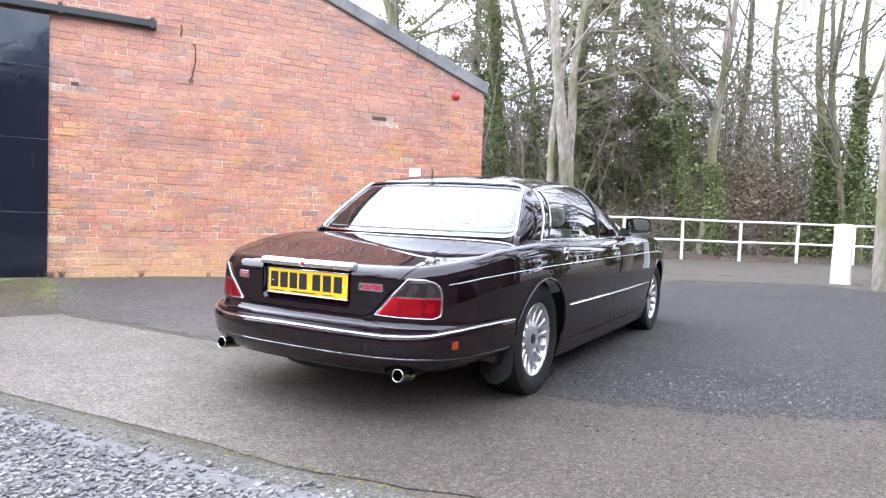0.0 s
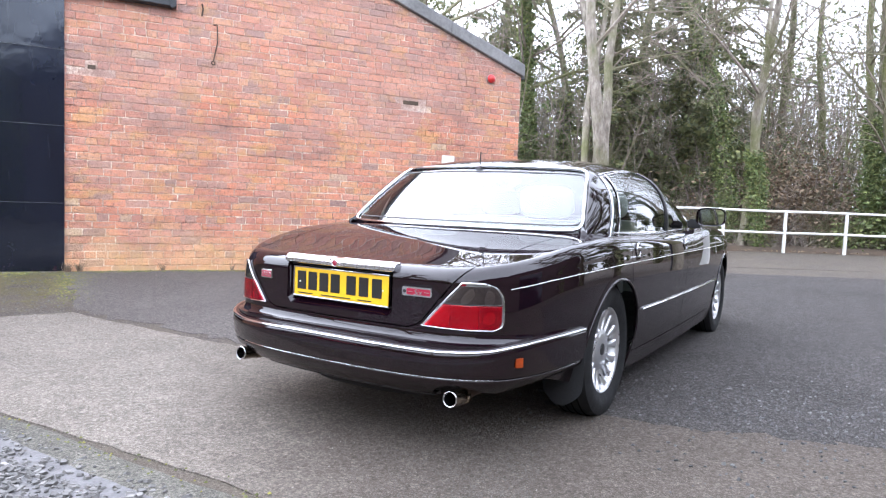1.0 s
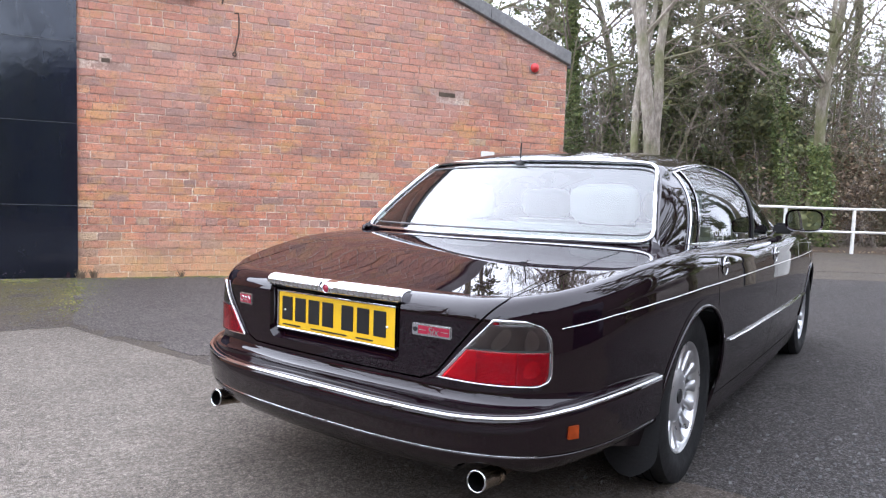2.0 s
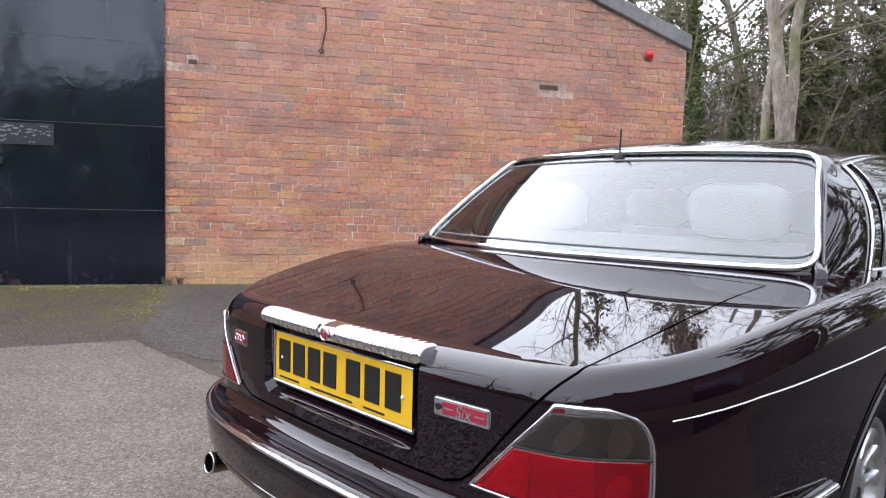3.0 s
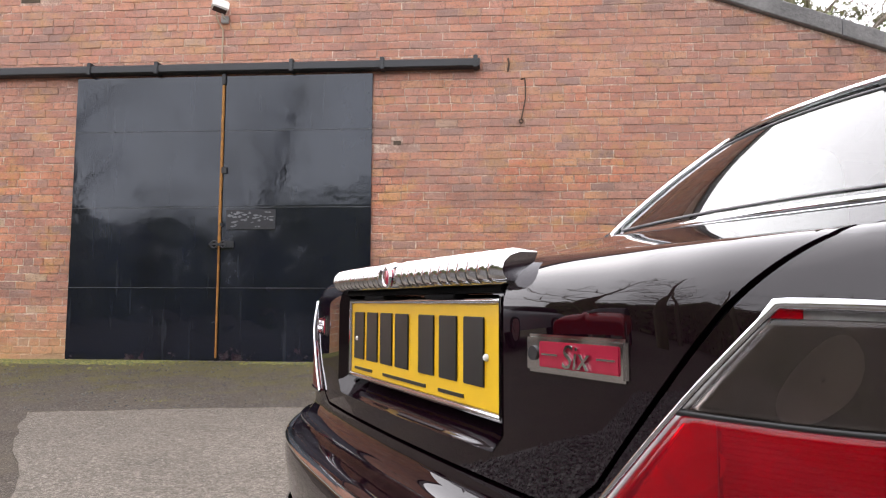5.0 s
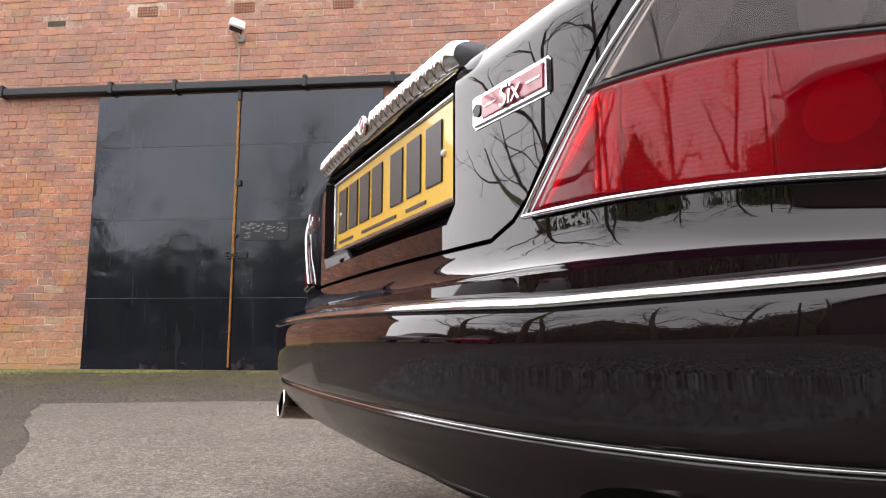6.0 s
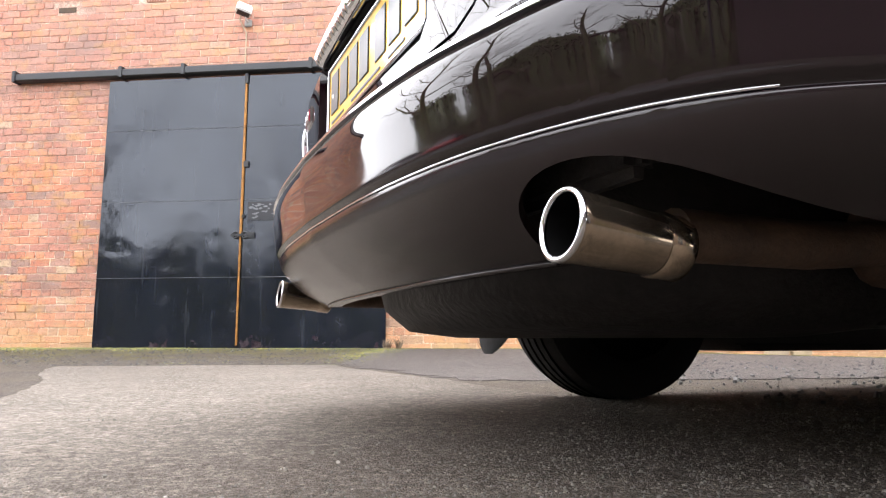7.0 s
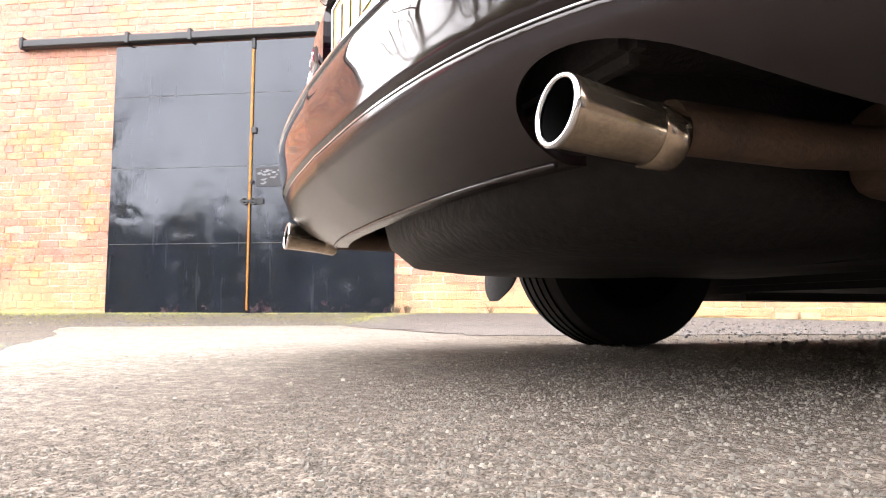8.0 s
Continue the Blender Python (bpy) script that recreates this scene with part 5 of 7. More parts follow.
def exhaust(s):
    t = thing("exhaust_pipe", "bright tailpipe on a stained steel exhaust", "exhaust")
    t.parent = car
    del t["category"]
    x, pz = (0.564, 0.262) if s > 0 else (-0.552, 0.274)
    back = 0.0 if s > 0 else -0.022
    tip = Geo()
    tip.spin([(-0.010, 0.0268), (-0.014, 0.0290), (-0.010, 0.0312), (-0.002, 0.0302), (0.02, 0.0290), (0.078, 0.0272), (0.081, 0.0262)], (x, back, pz), 36, "y")
    lean = Matrix.Translation((x, 0, pz)) @ Matrix.Rotation(radians(-7), 4, "X") @ Matrix.Translation((-x, 0, -pz))
    tip.moved(lean)
    part("tip", tip, EXHAUST, t, "polished rolled tip")
    part("rolled_rim", Geo().tube([(x + 0.0286 * math.cos(a), back - 0.0112, pz + 0.0286 * math.sin(a)) for a in np.linspace(0, 2 * math.pi, 41)], 0.0030, 10, caps=False).moved(lean), CHROME, t)
    bore = Geo().spin([(-0.009, 0.0266), (0.02, 0.0256), (0.07, 0.0245), (0.07, 0.0)], (x, back, pz), 36, "y")
    bore.moved(lean)
    part("bore", bore, SOOT_SHADE, t)
    part("sleeve", Geo().spin([(0.076, 0.0262), (0.079, 0.0290), (0.090, 0.0280), (0.102, 0.0288), (0.106, 0.0245)], (x, back, pz), 30, "y").moved(lean), EXHAUST, t)
    part("pipe", Geo().tube([(x, 0.10 + back, pz), (x, 0.26, pz), (x - s * 0.01, 0.36, 0.27), (x - s * 0.02, 0.5, 0.285)], 0.0235, 16), RUSTY_STEEL, t)
    part("silencer", silencer(x - 0.10, x + 0.085, 0.44, 0.86, 0.225, 0.35), RUSTY_STEEL, t)


for s in (1, -1):
    exhaust(s)


def wheel_at(s, y):
    """Wheel with tyre, pressed rim, spokes between oval windows and a cap."""
    w = thing("wheel", "silver many-spoked alloy wheel with black tyre", "wheel")
    w.parent = car
    del w["category"]
    c = (s * 0.724, y, HUB_Z)
    R = TYRE_R
    tyre = Geo().spin([(-0.095, 0.205), (-0.11, 0.24), (-0.112, 0.28), (-0.10, 0.312), (-0.08, R - 0.004), (-0.04, R), (0.04, R), (0.08, R - 0.004), (0.10, 0.312), (0.112, 0.28), (0.11, 0.24), (0.092, 0.207)], c, 56, "x")
    part("tyre", tyre, RUBBER, w, angle=50)
    # near-black bands on the tread put in the dark of its grooves
    for k in (-0.055, -0.018, 0.018, 0.055):
        part("tread_groove", Geo().tube([(c[0] + k, y + (R + 0.0006) * math.cos(a), HUB_Z + (R + 0.0006) * math.sin(a)) for a in np.linspace(0, 2 * math.pi, 49)], 0.0035, 4, caps=False), SOOT_SHADE, w)
    rim = Geo().spin([(0.088 * s, 0.212), (0.094 * s, 0.207), (0.090 * s, 0.196), (0.075 * s, 0.190), (0.03 * s, 0.182), (-0.08 * s, 0.182)], c, 56, "x")
    part("rim", rim, ALLOY, w)
    # near-black disc added to put shade into the wheel's open back
    part("wheel_shade_disc", Geo().spin([(-0.084 * s, 0.0), (-0.086 * s, 0.10), (-0.084 * s, 0.206)], c, 32, "x"), SOOT_SHADE, w)
    # near-black cone behind the spokes
    part("spoke_backing", Geo().spin([(-0.02 * s, 0.18), (0.02 * s, 0.02)], c, 32, "x"), SOOT_SHADE, w)
    hub = Geo().spin([(0.03 * s, 0.0), (0.068 * s, 0.0), (0.074 * s, 0.03), (0.071 * s, 0.06), (0.068 * s, 0.098), (0.055 * s, 0.108), (0.03 * s, 0.108)], c, 40, "x")
    part("hub_disc", hub, ALLOY, w)
    n = 15
    for k in range(n):
        a = 2 * math.pi * k / n
        g = Geo()
        rows = []
        for r, hw, d in ((0.095, 0.0125, 0.066), (0.115, 0.0095, 0.067), (0.15, 0.0105, 0.07), (0.178, 0.016, 0.078), (0.198, 0.028, 0.084)):
            row = []
            for o, dx in ((-1.0, -0.018), (-1.0, -0.004), (-0.6, 0.0), (0.6, 0.0), (1.0, -0.004), (1.0, -0.018)):
                yy, zz = r * math.cos(a) - o * hw * math.sin(a), r * math.sin(a) + o * hw * math.cos(a)
                row.append((c[0] + s * (d + dx), c[1] + yy, c[2] + zz))
            rows.append(row)
        g.grid(rows)
        part("spoke", g, ALLOY, w)
    cap = Geo().spin([(0.070 * s, 0.030), (0.078 * s, 0.027), (0.080 * s, 0.0)], c, 24, "x")
    part("centre_cap", cap, BLACK_TRIM, w)


for s in (1, -1):
    for y in (AXLE_R, AXLE_F):
        wheel_at(s, y)
        liner = Geo()
        rows = []
        for a in np.linspace(-0.25, math.pi + 0.25, 30):
            rows.append([(s * xx, y + (ARCH + 0.002) * math.cos(a), HUB_Z + (ARCH + 0.002) * math.sin(a) / 0.97) for xx in (0.50, 0.80)])
        liner.grid(rows)
        part("wheel_arch_liner", liner, UNDERSIDE, car)
        lip = Geo().tube([from_side(s, y + ARCH * math.cos(a), HUB_Z + ARCH * math.sin(a) / 0.97, 0.001) for a in np.linspace(0.02, math.pi - 0.02, 40)], 0.007, 6)
        flange = [[from_side(s, y + r * math.cos(a), HUB_Z + r * math.sin(a) / 0.97, 0.0015) for r in (ARCH - 0.006, ARCH + 0.010, ARCH + 0.027)] for a in np.linspace(0.10, math.pi - 0.04, 60)]
        part("arch_flange", Geo().grid(flange if s < 0 else [list(reversed(q)) for q in flange]), PAINT, car)
        part("arch_lip", lip, PAINT, car)
    part("coach_line", Geo().tube([from_side(s, y, float(np.interp(y, [0.17, 0.35, 0.6, 1.0, 2.0, 3.9], [0.678, 0.703, 0.720, 0.735, 0.746, 0.752])), 0.0002) for y in np.linspace(0.17, 3.9, 80)], 0.0016, 4), WHITE_PAINT, car, "thin pale coach line")
    part("side_moulding", Geo().tube([from_side(s, y, 0.486, 0.003) for y in np.linspace(1.39, 3.48, 40)], 0.009, 6, flat=0.7), CHROME, car, "bright side moulding")


# cabin
def roof_z(y):
    return float(np.interp(y, ROOF[:, 0], ROOF[:, 1]))


ROOF = smooth_line([(0.66, 0.81), (0.79, 0.887), (0.98, 1.048), (1.165, 1.203), (1.26, 1.240), (1.45, 1.272), (1.75, 1.297), (2.05, 1.303), (2.3, 1.287), (2.5, 1.24), (2.75, 1.14), (3.0, 1.03), (3.25, 0.90)], 140)
ZB, CN = 0.80, 3.2


def cabin_point(y, th, lift=0.0):
    w, h = float(np.interp(y, BELT[:, 0], BELT[:, 1])), max(0.008, roof_z(y) - ZB)
    return Vector(((w + lift) * max(0, math.cos(th)) ** (2 / CN), y, ZB + (h + lift) * max(0, math.sin(th)) ** (2 / CN)))


def th_of_z(frac):
    return math.asin(min(1, frac ** (CN / 2)))


def th_of_x(frac):
    return math.acos(min(1, frac ** (CN / 2)))


def knot(y, line):
    """The turn of a long line of the cabin at a station: belt, top of the side glass, side of the screens."""
    h = max(0.03, roof_z(y) - ZB)
    t1 = th_of_z(min(0.6, 0.078 / h))
    t3 = th_of_x(float(np.interp(y, [0.70, 0.95, 1.33, 2.5, 3.13, 3.25], [0.985, 0.972, 0.745, 0.66, 0.93, 0.95])))
    t2 = max(t1 + 0.012, min(th_of_z(float(np.interp(y, [1.3, 1.5, 2.2, 2.9], [0.78, 0.81, 0.875, 0.84]))), t3 - 0.05))
    return (0.0, t1, t2, max(t3, t2 + 0.02), math.pi / 2)[line]


# stations of the glass along each long line, rear to front
ANCHOR = ((0.70, 0.86, 1.10, 1.195, 1.29, 1.31, 2.13, 2.19, 2.55, 2.95, 3.15, 3.25),
          (0.70, 0.87, 1.11, 1.205, 1.30, 1.32, 2.14, 2.20, 2.56, 2.95, 3.15, 3.25),
          (0.72, 0.93, 1.30, 1.375, 1.445, 1.475, 2.23, 2.28, 2.50, 2.93, 3.13, 3.25),
          (0.72, 0.943, 1.33, 1.40, 1.44, 1.47, 2.20, 2.26, 2.50, 2.93, 3.13, 3.25),
          (0.70, 0.785, 1.185, 1.33, 1.42, 1.47, 2.20, 2.26, 2.47, 2.93, 3.20, 3.25))
STEP = (3, 12, 4, 6, 2, 14, 2, 8, 8, 5, 3)
U = [sum(STEP[:i]) for i in range(12)]
DIV = (3, 9, 6, 16)
GRID = []
for seg, n in enumerate(STEP):
    for q in range(n + (seg == len(STEP) - 1)):
        along = [a[seg] + (a[seg + 1] - a[seg]) * q / n for a in ANCHOR]
        row = []
        for band, d in enumerate(DIV):
            for r in range(d + (band == len(DIV) - 1)):
                w = r / d
                ws = w * w * (3 - 2 * w) if band == 3 else w
                y = along[band] * (1 - ws) + along[band + 1] * ws
                row.append(cabin_point(y, knot(y, band) * (1 - w) + knot(y, band + 1) * w))
        GRID.append(row)
NU = U[-1]
V1, V2, V3, VN = DIV[0], DIV[0] + DIV[1], DIV[0] + DIV[1] + DIV[2], sum(DIV)


def rear_screen(r, c):
    """A place on the bowed rear screen: r from its foot to its top, c from the middle to its side."""
    foot = Vector((0.703 * c, 0.802 + 0.133 * c * c, 0.8825 + 0.002 * c ** 4))
    head = Vector((0.578 * c, 1.180 + 0.135 * c * c, 1.209 - 0.010 * c * c))
    return foot.lerp(head, r) + Vector((0, -0.006, 0.010)) * math.sin(math.pi * r)


for k in range(V3, VN + 1):
    c = math.cos(radians(90) * (k - V3) / (VN - V3))
    for i in range(U[1], U[2] + 1):
        GRID[i][k] = rear_screen((i - U[1]) / (U[2] - U[1]), c)
    for i in range(U[2] + 1, U[3]):
        t = (i - U[2]) / (U[3] - U[2])
        GRID[i][k] = GRID[U[2]][k].lerp(GRID[U[3]][k], t) + Vector((0, 0, 0.006 * math.sin(math.pi * t)))
for i in range(U[3]):
    for k in range(V2 + 1, V3):
        w = (k - V2) / (V3 - V2)
        GRID[i][k] = GRID[i][V2].lerp(GRID[i][V3], w) + Vector((0.010, -0.004, 0.004)) * math.sin(math.pi * w)
# a short skirt that runs into the deck behind the glass
for i in range(U[1]):
    for k in range(VN + 1):
        GRID[i][k] = GRID[U[1]][k] + Vector((0, -0.010, -0.034)) * (1 - i / U[1])


def glazed(i, k):
    if k >= V3:
        return "rear_window" if U[1] <= i < U[2] else "windscreen" if U[8] <= i < U[10] else ""
    if V1 <= k < V2:
        return "quarter_window" if U[3] <= i < U[4] else "rear_door_window" if U[5] <= i < U[6] else "front_door_window" if U[7] <= i < U[9] else ""
    return ""


def cabin_cells(test, s):
    g, at = Geo(), {}
    for i in range(NU):
        for k in range(VN):
            if test(i, k):
                q = []
                for a, b in ((i, k), (i, k + 1), (i + 1, k + 1), (i + 1, k)):
                    if (a, b) not in at:
                        at[a, b] = len(g.v)
                        p = GRID[a][b]
                        g.v.append((s * p.x, p.y, p.z))
                    q.append(at[a, b])
                g.f.append(tuple(q if s < 0 else reversed(q)))
    return g


def both_sides(test):
    g = Geo()
    for s in (1, -1):
        h = cabin_cells(test, s)
        g.add(h.v, h.f)
    bm = bmesh.new()
    vs = [bm.verts.new(p) for p in g.v]
    for f in g.f:
        try:
            bm.faces.new([vs[i] for i in f])
        except ValueError:
            pass
    bmesh.ops.remove_doubles(bm, verts=bm.verts, dist=0.0005)
    out = Geo()
    bm.verts.index_update()
    out.v = [tuple(v.co) for v in bm.verts]
    out.f = [tuple(v.index for v in f.verts) for f in bm.faces]
    bm.free()
    return out


roof = part("roof", both_sides(lambda i, k: not glazed(i, k)), PAINT, car, angle=50)
sheet(roof, 0.018, (0, 1.8, 0.9))
for name in ("rear_window", "windscreen"):
    part(name, both_sides(lambda i, k, n=name: glazed(i, k) == n), GLASS, car).visible_shadow = False
for s in (1, -1):
    for name, owner in (("quarter_window", "door_rear"), ("rear_door_window", "door_rear"), ("front_door_window", "door_front")):
        part("window", cabin_cells(lambda i, k, n=name: glazed(i, k) == n, s), GLASS, doors[owner + ("" if s > 0 else "_l")]).visible_shadow = False


def cabin_line(keys, s, lift=0.004):
    out = []
    for i, k in keys:
        p = GRID[i][k]
        a, b = GRID[max(0, i - 1)][k], GRID[min(NU, i + 1)][k]
        c, d = GRID[i][max(0, k - 1)], GRID[i][min(VN, k + 1)]
        n = (b - a).cross(d - c)
        n = n.normalized() if n.length > 1e-9 else Vector((0, 0, 1))
        if n.z < 0:
            n = -n
        q = p + n * lift
        out.append((s * q.x, q.y, q.z))
    return out


i0, i1 = U[1], U[2]
loop = [(i0, k) for k in range(VN, V3 - 1, -1)] + [(i, V3) for i in range(i0 + 1, i1 + 1)] + [(i1, k) for k in range(V3 + 1, VN + 1)]


def eased(pts, radius, n=260):
    """A closed line drawn anew at even steps, its corners rounded."""
    p = np.array([tuple(q) for q in pts])
    s = np.concatenate([[0], np.cumsum(np.linalg.norm(np.diff(p, axis=0), axis=1))])
    t = np.linspace(0, s[-1], n, endpoint=False)
    q = np.column_stack([np.interp(t, s, p[:, k]) for k in range(3)])
    half = max(1, int(radius / (s[-1] / n)))
    w = np.array([math.exp(-2.0 * (k / half) ** 2) for k in range(-half, half + 1)])
    r = sum(w[k + half] * np.roll(q, k, axis=0) for k in range(-half, half + 1)) / w.sum()
    return [tuple(v) for v in r] + [tuple(r[0])]


ring = eased(cabin_line(loop, 1, 0.007) + cabin_line(loop[::-1], -1, 0.007)[1:] + cabin_line(loop[:1], 1, 0.007), 0.10)
part("rear_window_surround", Geo().tube(ring, 0.0086, 10, caps=False), CHROME, car, "chrome rear window surround")
inner_loop = [(i0 + 1, k) for k in range(VN, V3, -1)] + [(i, V3 + 1) for i in range(i0 + 2, i1)] + [(i1 - 1, k) for k in range(V3 + 2, VN + 1)]
part("rear_window_seal", Geo().tube(eased(cabin_line(inner_loop, 1, 0.002) + cabin_line(inner_loop[::-1], -1, 0.002)[1:] + cabin_line(inner_loop[:1], 1, 0.002), 0.10), 0.0030, 8, caps=False), SEAL_GREY, car, "grey rubber window seal")
for s in (1, -1):
    a, c = U[3], U[9]
    loop = [(i, V1) for i in range(a, c + 1)] + [(c, k) for k in range(V1 + 1, V2 + 1)] + [(i, V2) for i in range(c - 1, a - 1, -1)] + [(a, k) for k in range(V2 - 1, V1 - 1, -1)]
    part("window_surround", Geo().tube(cabin_line(loop, s), 0.0055, 6, caps=False), CHROME, car, "thin chrome window surround")
    for i, r in ((U[4] + 1, 0.011), (U[6] + 1, 0.026)):
        part("window_pillar", Geo().tube(cabin_line([(i, k) for k in range(V1, V2 + 1)], s, 0.002), r, 8, flat=0.35), BLACK_TRIM if r > 0.02 else CHROME, car)

    part("drip_rail", Geo().tube(cabin_line([(i, V2 + 2) for i in range(U[2] + 2, U[9] + 1)], s, 0.003), 0.0042, 6), CHROME, car, "thin chrome drip rail")

# a round sticker inside the rear window's corner
spot = GRID[U[1] + 2][V3 + 2]
tilt = (GRID[U[1] + 3][V3 + 2] - spot).cross(GRID[U[1] + 2][V3 + 3] - spot).normalized()
tilt = Vector((-tilt.x, tilt.y, tilt.z)) if tilt.z > 0 else Vector((tilt.x, -tilt.y, -tilt.z))
place = Matrix.Translation(Vector((-spot.x, spot.y, spot.z)) - tilt * 0.004) @ tilt.to_track_quat("Z", "Y").to_matrix().to_4x4()
part("window_sticker", Geo().spin([(-0.001, 0.0), (-0.001, 0.028), (0.001, 0.028), (0.001, 0.0)], (0, 0, 0), 24, "z").moved(place), simple("sticker", (0.45, 0.50, 0.46), 0.6, vary=0.3, scale=60), car, "small round window sticker")

# aerial, handles, mirrors
aer = cabin_point(1.165, math.pi / 2)
ag = Geo().box(-0.017, 0.017, aer.y - 0.018, aer.y + 0.012, aer.z - 0.012, aer.z + 0.006, 0.004)
aerial = part("aerial_foot", ag, simple("aerial_rubber", (0.07, 0.07, 0.072), 0.5, vary=0.2, scale=40), car)
part("aerial_rod", Geo().tube([(0, aer.y, aer.z + 0.01), (0, aer.y + 0.005, aer.z + 0.09)], 0.0032, 6), BLACK_TRIM, aerial)
for s in (1, -1):
    for y, d in ((1.29, "door_rear"), (2.30, "door_front")):
        dd = doors[d + ("" if s > 0 else "_l")]
        p = from_side(s, y, 0.798)
        cup = Geo().spin([(0.0, 0.0), (0.0, 0.030), (0.003 * s, 0.034), (-0.004 * s, 0.036)], (p.x, p.y, p.z), 24, "x")
        h = part("handle_cup", cup, BLACK_TRIM, dd)
        part("handle_ring", Geo().tube([(p.x + s * 0.003, p.y + 0.035 * math.cos(q), p.z + 0.035 * math.sin(q)) for q in np.linspace(0, 2 * math.pi, 29)], 0.0042, 6, caps=False), CHROME, h)
        part("handle", Geo().tube([(p.x + s * 0.002, p.y - 0.030, p.z + 0.006), (p.x + s * 0.010, p.y - 0.012, p.z + 0.010), (p.x + s * 0.011, p.y + 0.012, p.z + 0.010), (p.x + s * 0.002, p.y + 0.031, p.z + 0.006)], 0.0085, 8), CHROME, h)
    m = thing("door_mirror", "black and chrome door mirror", "mirror")
    m.parent = car
    del m["category"]
    g = Geo()
    rows = []
    for dy, k in ((0.0, 0.90), (-0.012, 1.0), (0.02, 1.0), (0.06, 0.86), (0.095, 0.45), (0.105, 0.02)):
        rows.append([(s * (0.955 + 0.095 * k * math.copysign(abs(math.cos(a)) ** 0.55, math.cos(a))), 2.70 + dy, 0.975 + 0.062 * k * math.copysign(abs(math.sin(a)) ** 0.6, math.sin(a))) for a in np.linspace(0, 2 * math.pi, 28, endpoint=False)])
    g.grid(rows, wrap=True)
    part("shell", g, PAINT, m)
    gl = Geo()
    gl.add([(s * (0.955 + 0.084 * math.copysign(abs(math.cos(a)) ** 0.55, math.cos(a))), 2.698, 0.975 + 0.053 * math.copysign(abs(math.sin(a)) ** 0.6, math.sin(a))) for a in np.linspace(0, 2 * math.pi, 28, endpoint=False)], [tuple(range(28))])
    part("mirror_glass", gl, simple("mirror", (0.85, 0.86, 0.88), 0.02, metal=1.0, vary=0.01), m, smooth=False)
    part("stalk", Geo().box(min(s * 0.80, s * 0.90), max(s * 0.80, s * 0.90), 2.70, 2.77, 0.895, 0.955, 0.012), BLACK_TRIM, m)


def rounded_block(w, dpt, h, n=24):
    """A stuffed pad: a soft block w and dpt to each side and h high."""
    rows = []
    for t in np.linspace(-math.pi / 2, math.pi / 2, 13):
        k, z = max(0.0, math.cos(t)) ** 0.35, h * 0.5 * (1 + math.copysign(abs(math.sin(t)) ** 0.7, t))
        rows.append([(w * k * math.copysign(abs(math.cos(a)) ** 0.5, math.cos(a)), dpt * k * math.copysign(abs(math.sin(a)) ** 0.7, math.sin(a)), z) for a in np.linspace(0, 2 * math.pi, n, endpoint=False)])
    return Geo().grid(rows, wrap=True)


# seats seen through the glass
def seat(x, y, wide):
    st = thing("seat", "pale grey leather car seat with headrest", "seat")
    st.parent = car
    del st["category"]
    part("cushion", Geo().box(x - wide, x + wide, y, y + 0.5, 0.45, 0.62, 0.05), LEATHER, st)
    back = Geo().box(-wide, wide, -0.07, 0.07, 0.0, 0.40, 0.06).moved(pose(x, y - 0.02, 0.55, 18, 0, 0))
    part("backrest", back, LEATHER, st)
    for dx in ((0,) if wide < 0.4 else (-0.36, 0.36)):
        part("headrest", rounded_block(0.155, 0.055, 0.17).moved(pose(x + dx, y - 0.15, 0.945, 12, 0, 0)), LEATHER, st)


seat(0, 1.45, 0.62)
seat(0.38, 2.35, 0.26)
seat(-0.38, 2.35, 0.26)
part("parcel_shelf", Geo().box(-0.60, 0.60, 0.90, 1.25, 0.850, 0.861, 0.004), simple("shelf_cloth", (0.30, 0.29, 0.28), 0.9, vary=0.15), car)
part("dashboard", Geo().box(-0.70, 0.70, 2.85, 3.15, 0.72, 0.88, 0.04), BLACK_TRIM, car)
part("steering_wheel", Geo().tube([(0.38 + 0.18 * math.cos(a), 2.78 + 0.06 * math.sin(a), 0.82 + 0.17 * math.sin(a)) for a in np.linspace(0, 2 * math.pi, 33)], 0.014, 8, caps=False), BLACK_TRIM, car)
# ---- things on the wall and in the yard ----
def flood_lamp():
    t = thing("flood_light", "small white security flood light on the brick wall above the doors", "wall light", (-0.45, WALL_Y, 3.82))
    part("housing", Geo().box(-0.085, 0.085, -0.06, 0.06, -0.05, 0.05, 0.015).moved(pose(0.0, -0.13, 0.05, 78, 10, 35)), WHITE_PAINT, t)
    part("lens", Geo().box(-0.07, 0.07, -0.063, -0.058, -0.04, 0.04, 0.001).moved(pose(0.0, -0.13, 0.05, 78, 10, 35)), BLACK_TRIM, t)
    part("bracket", Geo().tube([(0.01, 0.0, -0.05), (0.01, -0.07, -0.05), (0.0, -0.12, 0.02)], 0.012, 8), WHITE_PAINT, t)
    part("base_box", Geo().box(-0.03, 0.05, -0.035, 0.0, -0.10, -0.02, 0.006), simple("grey_plastic", (0.35, 0.35, 0.34), 0.6), t)
    part("cable", Geo().tube([(-0.04, -0.10, 0.03), (-0.075, -0.06, -0.03), (-0.05, -0.02, -0.10), (-0.012, -0.012, -0.17), (-0.012, -0.012, -0.55)], 0.009, 6), simple("pale_conduit", (0.5, 0.4, 0.28), 0.7), t)


flood_lamp()


